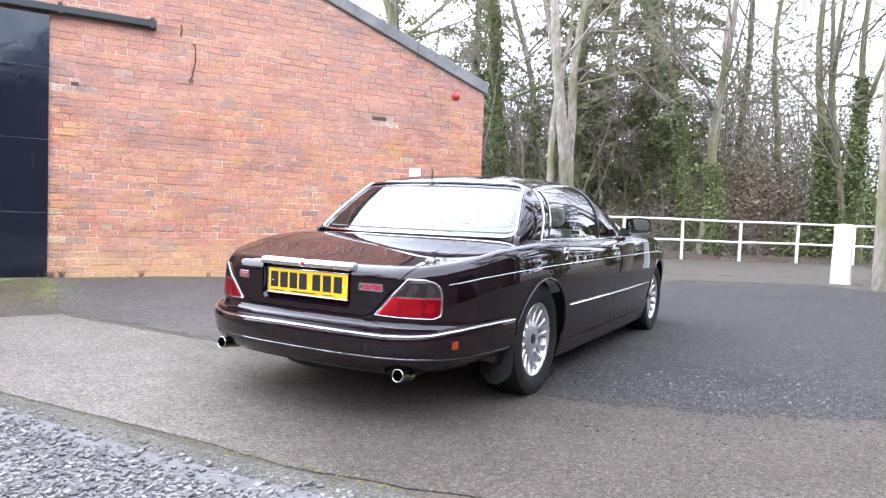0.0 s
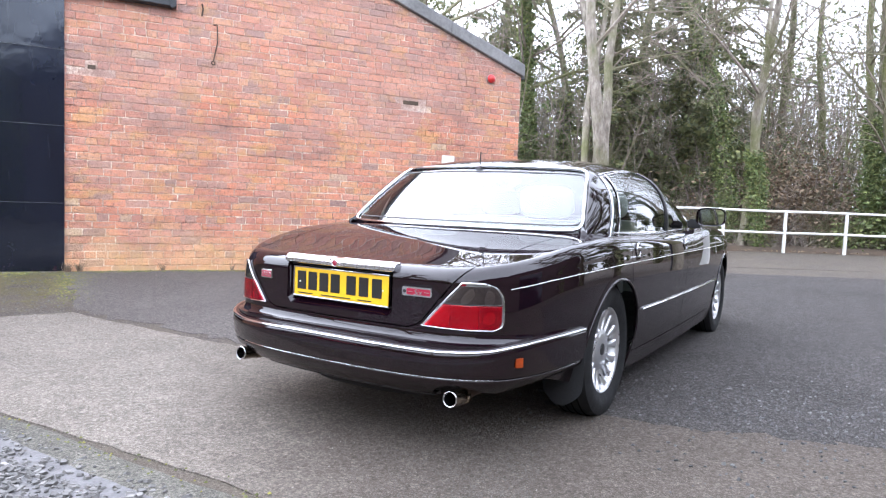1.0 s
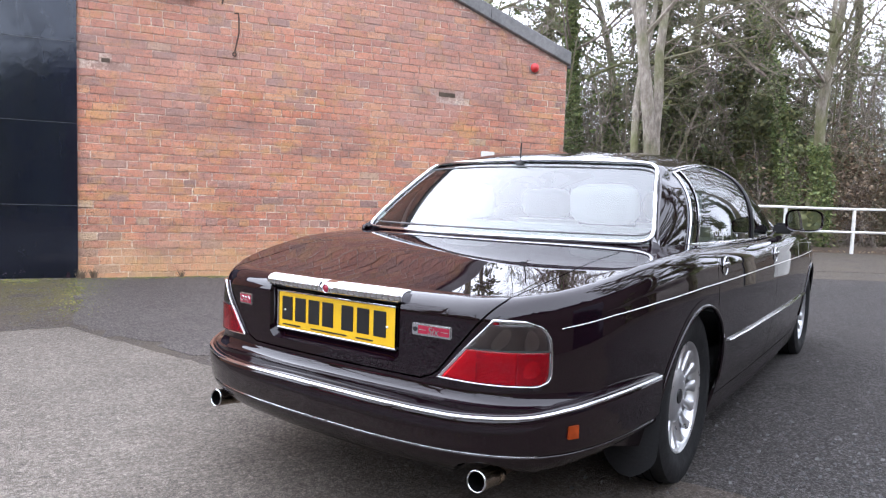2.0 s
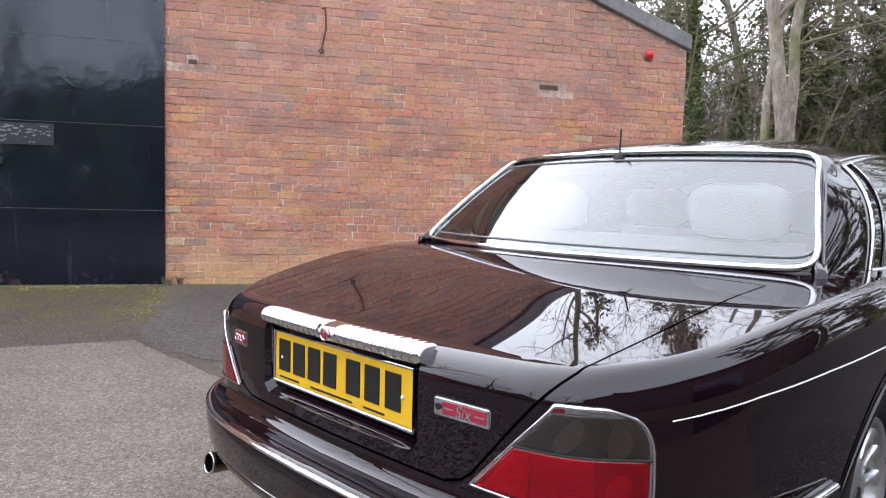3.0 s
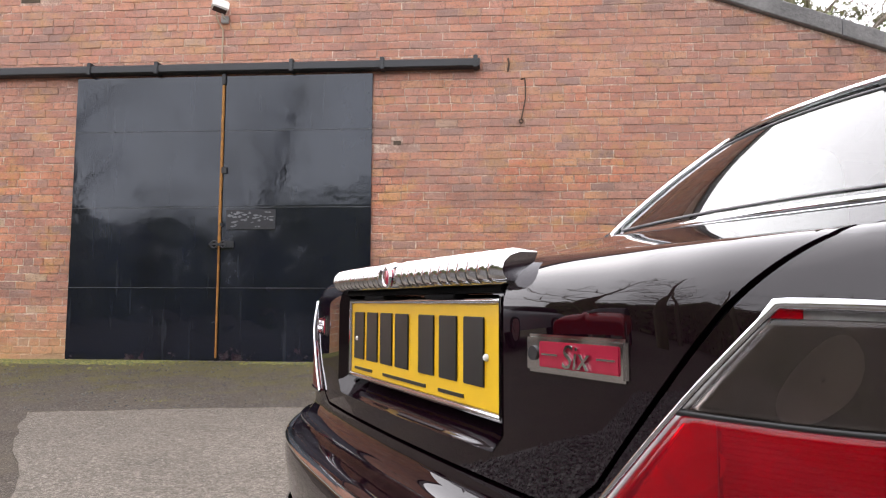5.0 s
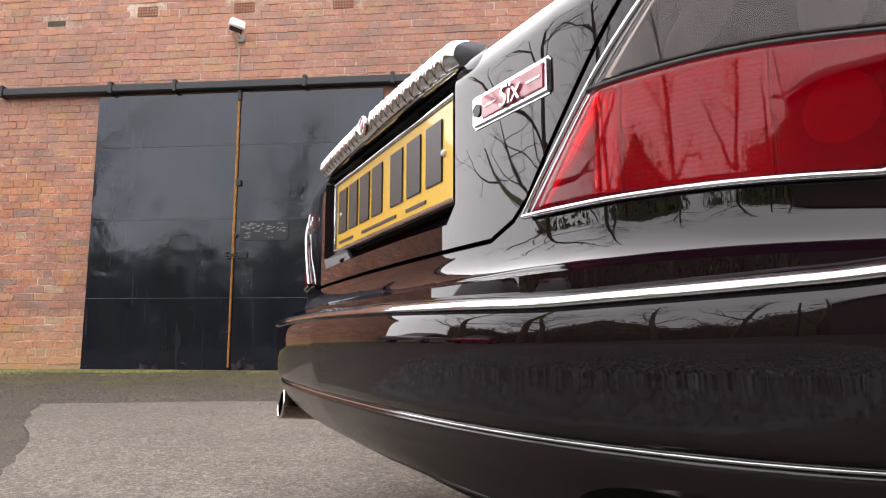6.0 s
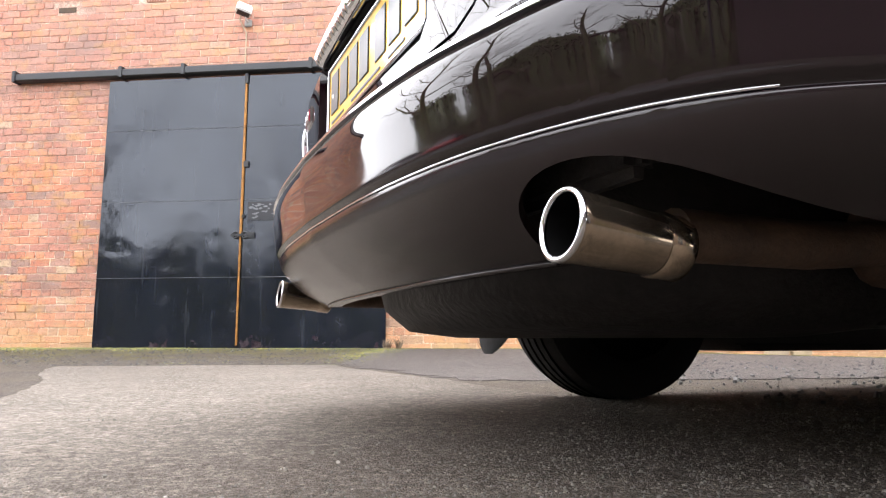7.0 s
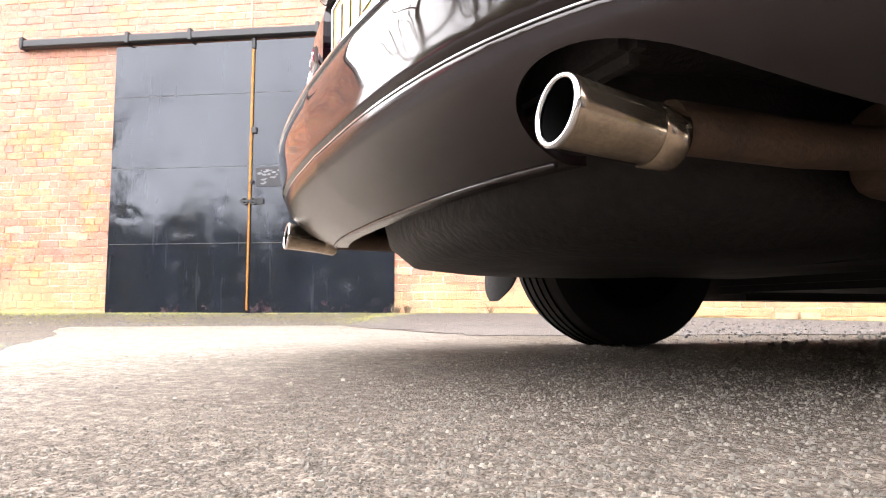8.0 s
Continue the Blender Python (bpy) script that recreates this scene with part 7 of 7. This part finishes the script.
bare_tree(22.0, 11.5, 13.0, 0.15, 28, BARK_DARK, "many-stemmed mossy tree with ivy low down", forks=3, lean=(0.05, 0.0), ivy=0.45, first=0.25)
bare_tree(23.5, 14.5, 15.0, 0.15, 29, BARK_DARK, "slim dark leafless tree", first=0.35)
bare_tree(25.5, 18.5, 14.0, 0.22, 30, BARK_DARK, "distant grey leafless tree in the wood", first=0.2, ivy=0.3)
bare_tree(20.5, 22.0, 15.0, 0.25, 31, BARK_DARK, "distant grey leafless tree with ivied trunk", first=0.2, ivy=0.4)
bare_tree(11.5, 20.5, 14.0, 0.24, 32, BARK_DARK, "leafless tree rising behind the workshop roof", first=0.2, ivy=0.5)
bare_tree(26.5, 9.0, 14.0, 0.24, 33, BARK_DARK, "leafless tree beyond the gate post", first=0.2, ivy=0.5)
conifer(19.6, 17.6, 15.5, 0.26, 41, "tall dark conifer with drooping boughs", dense=1.6, wide=3.4)
conifer(17.3, 18.8, 14.0, 0.22, 42, "dark conifer with ragged boughs", low=0.12, wide=3.0, dense=1.4)
conifer(15.4, 23.0, 15.0, 0.24, 43, "dark conifer behind the pale trees", wide=3.2, dense=1.3)
conifer(23.8, 19.8, 13.0, 0.22, 44, "dark conifer in the depth of the wood", wide=2.8)
conifer(12.4, 23.8, 14.5, 0.22, 45, "conifer behind the workshop", wide=2.8)


def wood_floor():
    g = Geo()
    a, d = Vector((9.0, 17.9, 0)), Vector((0.896, -0.443, 0))
    n = Vector((0.443, 0.896, 0))
    rows = []
    for k in range(26):
        s = -4 + k * 1.1
        row = []
        for j, w in enumerate((0.0, 0.25, 0.6, 1.2, 2.2, 4, 7, 12, 22, 40)):
            p = a + d * s + n * (w - 0.35)
            h = 0.02 + (0.10 * min(1, w / 0.5) + 0.035 * w + 0.12 * noise.noise(Vector((p.x * 0.7, p.y * 0.7, 2))) * min(1, w)) if j else -0.02
            row.append((p.x, p.y, h))
        rows.append(row)
    return tagged(part("ground_wood", Geo().grid([list(reversed(r)) for r in rows]), EARTH), "leaf-strewn woodland bank behind the fence", "woodland floor", kind="structure")


wood_floor()


def undergrowth():
    """Brambles, twigs, ivy and dead leaves under the trees."""
    rng = random.Random(77)
    a, d, n = Vector((9.0, 17.9, 0)), Vector((0.896, -0.443, 0)), Vector((0.443, 0.896, 0))
    tw, lf, dl = Geo(), Geo(), Geo()

    def spot(w0, w1):
        s, w = rng.uniform(0.5, 21.5), rng.uniform(w0, w1)
        p = a + d * s + n * w
        return p, 0.1 + 0.035 * w

    for _ in range(3600):
        p, z = spot(0.15, 9.0)
        k = noise.noise(Vector((p.x * 0.5, p.y * 0.5, 7)))
        tall = rng.uniform(0.5, 1.5) * (1 + 0.9 * max(0, k)) * (0.7 if (p - a).dot(n) < 1 else 1.25)
        q = Vector((p.x, p.y, z - 0.05))
        dr = Vector((rng.gauss(0, 0.55), rng.gauss(0, 0.55), 1))
        pts, rad = limb(tw, q, dr, tall, rng.uniform(0.006, 0.016), 0.003, rng, 4, 0.28, 3, -0.05)
        for _ in range(3):
            i = rng.randrange(1, 4)
            limb(tw, pts[i], (rng.gauss(0, 1), rng.gauss(0, 1), rng.gauss(0.3, 0.5)), tall * rng.uniform(0.25, 0.6), 0.006, 0.002, rng, 3, 0.3, 3)
    # thin wood and saplings that close the view between the trees
    for _ in range(760):
        p, z = spot(2.0, 20.0)
        h = rng.uniform(3, 9)
        q = Vector((p.x, p.y, z - 0.1))
        pts, rad = limb(tw, q, (rng.gauss(0, 0.12), rng.gauss(0, 0.12), 1), h, rng.uniform(0.015, 0.05), 0.008, rng, 6, 0.1, 4)
        for _ in range(11):
            i = rng.randrange(1, 6)
            bp, br = limb(tw, pts[i], (rng.gauss(0, 1), rng.gauss(0, 1), rng.uniform(0.0, 0.9)), h * rng.uniform(0.12, 0.3), 0.012, 0.004, rng, 3, 0.2, 3)
            for _ in range(3):
                limb(tw, bp[rng.randrange(1, 3)], (rng.gauss(0, 1), rng.gauss(0, 1), rng.gauss(0.2, 0.6)), h * rng.uniform(0.05, 0.14), 0.006, 0.002, rng, 2, 0.2, 3)
    bushes = [(spot(0.5, 6.0), rng.uniform(0.35, 1.0)) for _ in range(42)]

    def ivy_place():
        (p, z), r = rng.choice(bushes)
        c = Vector((rng.gauss(0, 0.5) * r, rng.gauss(0, 0.5) * r, abs(rng.gauss(0, 0.75)) * r))
        return Vector((p.x, p.y, z)) + c

    leaf_cloud(lf, rng, ivy_place, 0.06, 20000)

    def high():
        p, z = spot(3.0, 16.0)
        k = noise.noise(Vector((p.x * 0.45, p.y * 0.45, 3)))
        h = rng.uniform(0.5, 9.0)
        if k + 0.35 * noise.noise(Vector((p.x, p.y, h * 0.8))) < 0.12:
            return None
        return Vector((p.x, p.y, z + h))

    leaf_cloud(lf, rng, high, 0.085, 60000)
    far = Geo()

    def thicket():
        p, z = spot(10.0, 30.0)
        h = 9.0 * rng.random() ** 1.25
        if noise.noise(Vector((p.x * 0.3, p.y * 0.3, h * 0.35))) + 0.3 * noise.noise(Vector((p.x * 1.3, p.y * 1.3, h * 1.2))) < -0.10 + 0.022 * h:
            return None
        return Vector((p.x, p.y, z + h))

    leaf_cloud(far, rng, thicket, 0.10, 70000)
    for _ in range(900):
        p, z = spot(9.0, 26.0)
        h = rng.uniform(4, 10)
        pts, rad = limb(far, (p.x, p.y, z), (rng.gauss(0, 0.15), rng.gauss(0, 0.15), 1), h, 0.035, 0.008, rng, 5, 0.13, 3)
        for _ in range(9):
            k = rng.randrange(1, 5)
            limb(far, pts[k], (rng.gauss(0, 1), rng.gauss(0, 1), rng.uniform(-0.1, 0.9)), h * rng.uniform(0.12, 0.3), 0.014, 0.004, rng, 3, 0.25, 3)
    tagged(part("far_thicket", far, FAR_LEAF, smooth=False), "hazy grey-brown thicket deep in the wood", "thicket", kind="stuff")

    def bracken():
        p, z = spot(0.6, 7.0)
        if noise.noise(Vector((p.x * 0.35, p.y * 0.35, 21))) < 0.05:
            return None
        return Vector((p.x, p.y, z + abs(rng.gauss(0, 0.8))))

    leaf_cloud(dl, rng, bracken, 0.07, 9000)

    def litter():
        p, z = spot(-0.25, 1.2)
        return Vector((p.x, p.y, max(0.012, 0.03 + 0.1 * min(1, max(0, (p - a).dot(n) + 0.3)))))

    leaf_cloud(dl, rng, litter, 0.04, 5000)
    # a brown bank of bracken and brambles past the gate post, and an ivy thicket beside it
    def mound():
        c = Vector((21.4, 14.7, 0.3)) + Vector((rng.gauss(0, 1.3), rng.gauss(0, 0.7), abs(rng.gauss(0, 1.3))))
        return c

    leaf_cloud(dl, rng, mound, 0.06, 9000)
    for _ in range(420):
        c = mound()
        limb(tw, (c.x, c.y, 0.15), (rng.gauss(0, 0.5), rng.gauss(0, 0.5), 1), rng.uniform(0.8, 3.2), 0.014, 0.003, rng, 5, 0.3, 3)
    leaf_cloud(lf, rng, lambda: Vector((23.0, 12.3, 0.2)) + Vector((rng.gauss(0, 0.7), rng.gauss(0, 0.4), abs(rng.gauss(0, 1.4)))), 0.07, 9000)
    tagged(part("brushwood", tw, TWIG), "tangled bare brushwood and saplings under the trees", "undergrowth", kind="stuff")
    tagged(part("ivy_cover", lf, IVY, smooth=False), "green ivy and bramble leaves over the bank", "ivy", kind="stuff")
    tagged(part("dead_leaves", dl, DEAD_LEAVES, smooth=False), "brown dead leaves and bracken behind the fence", "dead leaves", kind="stuff")


undergrowth()

# ---- mirrored things behind the camera, and unseen screens added to darken the paintwork ----
def barn():
    t = thing("barn", "dark timber-clad barn with a low slate roof across the yard", "barn", (11.4, -6.2, 0), 29.9)
    BOARD = simple("dark_boarding", (0.06, 0.045, 0.038), 0.8, vary=0.4, scale=4, bump_s=0.3)
    part("wall", Geo().box(-11.4, 8, -4, 4, -0.1, 5.0), BOARD, t, smooth=False)
    g = Geo()
    for y0, y1 in ((-4.4, 0.05), (0.05, 4.4)):
        za, zb = (4.9, 7.6) if y0 < -1 else (7.6, 4.9)
        vs = [(-11.7, y0, za), (8.3, y0, za), (8.3, y1, zb), (-11.7, y1, zb), (-11.7, y0, za + 0.12), (8.3, y0, za + 0.12), (8.3, y1, zb + 0.12), (-11.7, y1, zb + 0.12)]
        g.add(vs, [(3, 2, 1, 0), (4, 5, 6, 7), (0, 1, 5, 4), (1, 2, 6, 5), (2, 3, 7, 6), (3, 0, 4, 7)])
    part("roof", g, SLATE, t, smooth=False)
    part("gable", Geo().add([(-11.4, -4, 5.0), (-11.4, 4, 5.0), (-11.4, 0, 7.5), (-11.2, -4, 5.0), (-11.2, 4, 5.0), (-11.2, 0, 7.5)], [(0, 2, 1), (3, 4, 5), (0, 1, 4, 3), (1, 2, 5, 4), (2, 0, 3, 5)]), BOARD, t, smooth=False)
    part("door", Geo().box(-1.6, 1.6, 4.0, 4.06, 0, 3.2, 0.01), STEEL_BLACK, t)


barn()
lamp_post = thing("lamp_post", "slim dark lamp post at the back of the yard", "lamp post", (-1.6, -7.0, 0))
part("shaft", Geo().tube([(0, 0, -0.1), (0, 0, 5.5)], [0.09, 0.06], 10), RAIL_BLACK, lamp_post)
part("arm", Geo().tube([(0, 0, 4.3), (0.35, 0, 4.55), (0.8, 0, 4.6)], 0.03, 8), RAIL_BLACK, lamp_post)
part("head", Geo().box(0.65, 1.1, -0.1, 0.1, 4.52, 4.66, 0.02), RAIL_BLACK, lamp_post)
for k, (x, y, h, r, label) in enumerate(((-7.5, -9.5, 11, 0.3, "broad leafless tree across the yard"), (-11.0, -5.5, 12, 0.3, "leafless tree at the yard's far edge"), (-2.6, -12.5, 10, 0.25, "leafless tree beside the barn"), (-14.0, 1.0, 12, 0.3, "leafless tree beyond the parked cars"))):
    bare_tree(x, y, h, r, 60 + k, BARK_DARK, label, first=0.2, depth=3, kids=3, reach=0.55)

# unseen conifers added east of the yard to darken the car's flank
for k, (x, y, h) in enumerate(((16.2, 4.6, 17), (16.0, 1.6, 18), (15.6, -1.2, 17))):
    conifer(x, y, h, 0.3, 90 + k, "unseen dense dark conifer added to block sky at the yard's edge", low=0.04, wide=3.6, dense=1.5)
for k, (x, y, h, r) in enumerate(((-11.4, 6.0, 13, 0.24), (-10.5, 2.6, 13, 0.26))):
    bare_tree(x, y, h, r, 70 + k, BARK_DARK, "leafless tree at the yard's edge past the workshop", first=0.2, depth=3, kids=3, reach=0.5)


def hedge():
    """A tall dense evergreen screen, unseen and added to block the low sky."""
    rng = random.Random(12)
    line = smooth_line([(-17, 9.0), (-17.5, 2), (-16, -5), (-11, -10.5), (-5, -13.5), (1.5, -14.5), (6, -14)], 60)
    core, g = Geo(), Geo()
    rows = []

    def tall(x, y):
        """Higher towards the barn and at the far corner, to darken door and lid."""
        corner = max(0.0, 1 - abs(y + 3.5) / 5.0) if x < -10 else 0.0
        return 3.8 + 2.2 * min(1.0, max(0.0, (x + 9.5) / 5.0)) + 3.0 * corner + 0.9 * noise.noise(Vector((x * 0.4, y * 0.4, 0)))

    for x, y in line:
        t = tall(x, y)
        c = Vector((x, y, 0))
        n = (Vector((0, 0, 0)) - c).normalized()
        rows.append([tuple(c + n * w + Vector((0, 0, h * t))) for w, h in ((1.0, -0.05), (1.1, 0.4), (0.8, 0.8), (0.2, 1.0), (-0.8, 0.95), (-1.0, -0.05))])
    core.grid(rows)

    def place():
        x, y = line[rng.randrange(60)]
        n = -Vector((x, y, 0)).normalized()
        h = rng.random()
        w = 1.15 - 0.8 * max(0, h - 0.5) + rng.gauss(0, 0.12)
        s = Vector((-n.y, n.x, 0)) * rng.uniform(-0.5, 0.5)
        t = tall(x, y)
        return Vector((x, y, 0)) + n * w + s + Vector((0, 0, h * t * 1.08))

    leaf_cloud(g, rng, place, 0.14, 12000)
    t = tagged(part("hedge", core, NEEDLES), "unseen dark evergreen hedge round the yard, raised to block the low sky", "hedge", kind="stuff")
    part("leaves", g, NEEDLES, t, smooth=False)


hedge()


def parked_car(at, turn, color, label):
    """A plain parked hatchback, seen only mirrored in the paint."""
    t = thing("parked_car", label, "car", at, turn, group="cars parked across the yard")
    pm = paint_material("parked_paint", color, tuple(c * 1.1 for c in color))
    prof = [(-2.0, 0.28, 0.25), (-2.05, 0.55, 0.95), (-1.9, 0.85, 1.0), (-1.2, 0.92, 1.0), (1.0, 0.92, 1.0), (1.8, 0.78, 0.98), (2.05, 0.6, 0.9), (2.05, 0.3, 0.3)]
    rows = []
    for x, z, k in smooth_line(prof, 40):
        row = [(x, 0.82 * max(0, math.cos(a)) ** 0.5, 0.25 + (z - 0.25) * max(0, math.sin(a)) ** 0.5) for a in np.linspace(0, math.pi / 2, 10)]
        rows.append(row + [(px, -py, pz) for px, py, pz in row[::-1]])
    part("body", Geo().grid(rows), pm, t)
    rows = []
    for x, z in smooth_line([(-1.75, 0.85), (-1.4, 1.30), (-0.7, 1.43), (0.2, 1.40), (0.75, 1.15), (1.15, 0.88)], 24):
        row = [(x, 0.70 * max(0, math.cos(a)) ** 0.55, 0.84 + (z - 0.84) * max(0, math.sin(a)) ** 0.6) for a in np.linspace(0, math.pi / 2, 9)]
        rows.append(row + [(px, -py, pz) for px, py, pz in row[::-1]])
    part("cabin", Geo().grid(rows), BLACK_TRIM, t)
    roof_rows = [[(x, y, z) for y in np.linspace(-0.5, 0.5, 6)] for x, z in ((-1.25, 1.36), (-0.7, 1.44), (0.0, 1.43), (0.35, 1.36))]
    part("roof_panel", Geo().grid(roof_rows), pm, t)
    for x in (-1.25, 1.3):
        for y in (-0.74, 0.74):
            w = part("wheel", Geo().spin([(-0.09, 0.0), (-0.09, 0.26), (-0.05, 0.30), (0.05, 0.30), (0.09, 0.26), (0.09, 0.0)], (x, y, 0.30), 24, "y"), RUBBER, t)
            part("wheel_cover", Geo().spin([(0.0, 0.0), (0.0, 0.19)], (x, y + math.copysign(0.093, y), 0.30), 20, "y"), ALLOY, w)


parked_car((-7.6, 7.3, 0.05), 8, (0.26, 0.265, 0.28), "silver hatchback parked near the wall")
parked_car((-7.9, 4.6, 0), 5, (0.42, 0.012, 0.016), "red hatchback parked beside a silver one")
# ---- bricks: every fifth course of headers between stretchers ----
COURSE, BW, JOINT = 0.0855, 0.236, 0.0105
BRICK_HOLES = [(5.28, 5.52, 2.36, 2.42), (-2.80, -2.57, 4.02, 4.09), (1.41, 1.50, 2.36, 2.41), (-1.70, -1.45, 4.09, 4.21), (-0.55, -0.30, 4.09, 4.21), (0.59, 0.84, 4.09, 4.21)]


def brick_laid():
    """All places of bricks on the gable: middle x, foot z, length, height."""
    rng = random.Random(11)
    top = EAVES + SLOPE * (WALL_RIGHT - APEX_X)
    out = []
    z, row = -0.02, 0
    while z < top:
        header = row % 5 == 3
        step = BW / 2 if header else BW
        x = WALL_LEFT - (0.25 * BW if header else (0.5 * BW if row % 2 else 0))
        while x < WALL_RIGHT:
            w = step + rng.uniform(-0.006, 0.006) * (0.4 if header else 1)
            x0, x1 = max(x, WALL_LEFT), min(x + w, WALL_RIGHT)
            x += w
            parts = [(x0, x1)]
            if z < DOOR_TOP - 0.02 and z + COURSE > -1:
                cut_ = []
                for a, b in parts:
                    if b <= DOOR_L or a >= DOOR_R:
                        cut_.append((a, b))
                    else:
                        if a < DOOR_L:
                            cut_.append((a, DOOR_L))
                        if b > DOOR_R:
                            cut_.append((DOOR_R, b))
                parts = cut_
            for a, b in parts:
                if b - a < 0.03:
                    continue
                roofz = top - SLOPE * max(abs(a - APEX_X), abs(b - APEX_X))
                h = min(COURSE, roofz - z)
                if h < 0.02:
                    continue
                if any(a < hx1 and b > hx0 and z < hz1 and z + COURSE > hz0 for hx0, hx1, hz0, hz1 in BRICK_HOLES):
                    continue
                xm = (a + b) / 2
                out.append((xm, z + 0.005 * noise.noise(Vector((xm * 0.9, z * 2.0, 3))), b - a - JOINT, h - JOINT))
        z += COURSE
        row += 1
    return out


def brick_block(rng, w, h, d=0.03):
    """One worn brick with chamfered face edges: 9 faces."""
    c = min(0.0025, w * 0.1, h * 0.1)
    j = lambda: rng.uniform(-0.0046, 0.0046)
    f = rng.uniform(-0.0045, 0.0025)
    t1, t2 = rng.uniform(-0.002, 0.002), rng.uniform(-0.002, 0.002)
    back = [(-w / 2 + j(), d, 0 + j()), (w / 2 + j(), d, 0 + j()), (w / 2 + j(), d, h + j()), (-w / 2 + j(), d, h + j())]
    edge = [(x, f + c, z) for x, _, z in back]
    chips = [c * (rng.uniform(2.5, 5.0) if rng.random() < 0.30 else rng.uniform(0.6, 1.8)) for _ in range(4)]
    face = [(x + (k if x < 0 else -k), f + (t1 if x < 0 else t2), z + (k * 0.7 if z < h / 2 else -k * 0.7)) for (x, _, z), k in zip(back, chips)]
    vs = back + edge + face
    fs = [(8, 9, 10, 11)]
    for k in range(4):
        n = (k + 1) % 4
        fs += [(k, n, n + 4, k + 4), (k + 4, n + 4, n + 8, k + 8)]
    return vs, fs


def lay_bricks():
    rng = random.Random(23)
    singles = [brick_block(rng, BW - JOINT, COURSE - JOINT) for _ in range(8)]
    heads = [brick_block(rng, BW / 2 - JOINT, COURSE - JOINT) for _ in range(5)]
    meshes = {}
    for tag, kinds in (("s", singles), ("h", heads)):
        for i, (vs, fs) in enumerate(kinds):
            meshes[tag, i] = Geo().add(vs, fs).mesh("brick", BRICK, smooth=False)
    rest, n = Geo(), 0
    for x, z, w, h in brick_laid():
        whole = abs(h - (COURSE - JOINT)) < 1e-6
        tag = "s" if abs(w - (BW - JOINT)) < 0.013 else "h" if abs(w - (BW / 2 - JOINT)) < 0.004 else ""
        if n < 300 and whole and tag and 1.18 < x < 3.55 and 0.2 < z < 2.75:
            ob = new("brick", meshes[tag, rng.randrange(8 if tag == "s" else 5)])
            ob.parent = wall
            ob.location = (x, WALL_Y, z)
            n += 1
        else:
            vs, fs = brick_block(rng, w, h)
            rest.add([(x + a, WALL_Y + b, z + c) for a, b, c in vs], fs)
    ob = part("brickwork", rest, BRICK, wall, smooth=False, kind="stuff")


lay_bricks()


# flush dark plates that paint in the shade of holes where bricks are gone
hole_plates = Geo()
for hx0, hx1, hz0, hz1 in BRICK_HOLES[:3]:
    hole_plates.box(hx0 + 0.005, hx1 - 0.005, WALL_Y + 0.0015, WALL_Y + 0.0052, hz0 + 0.002, hz1 - 0.004)
part("hole_shade", hole_plates, EARTH, wall)
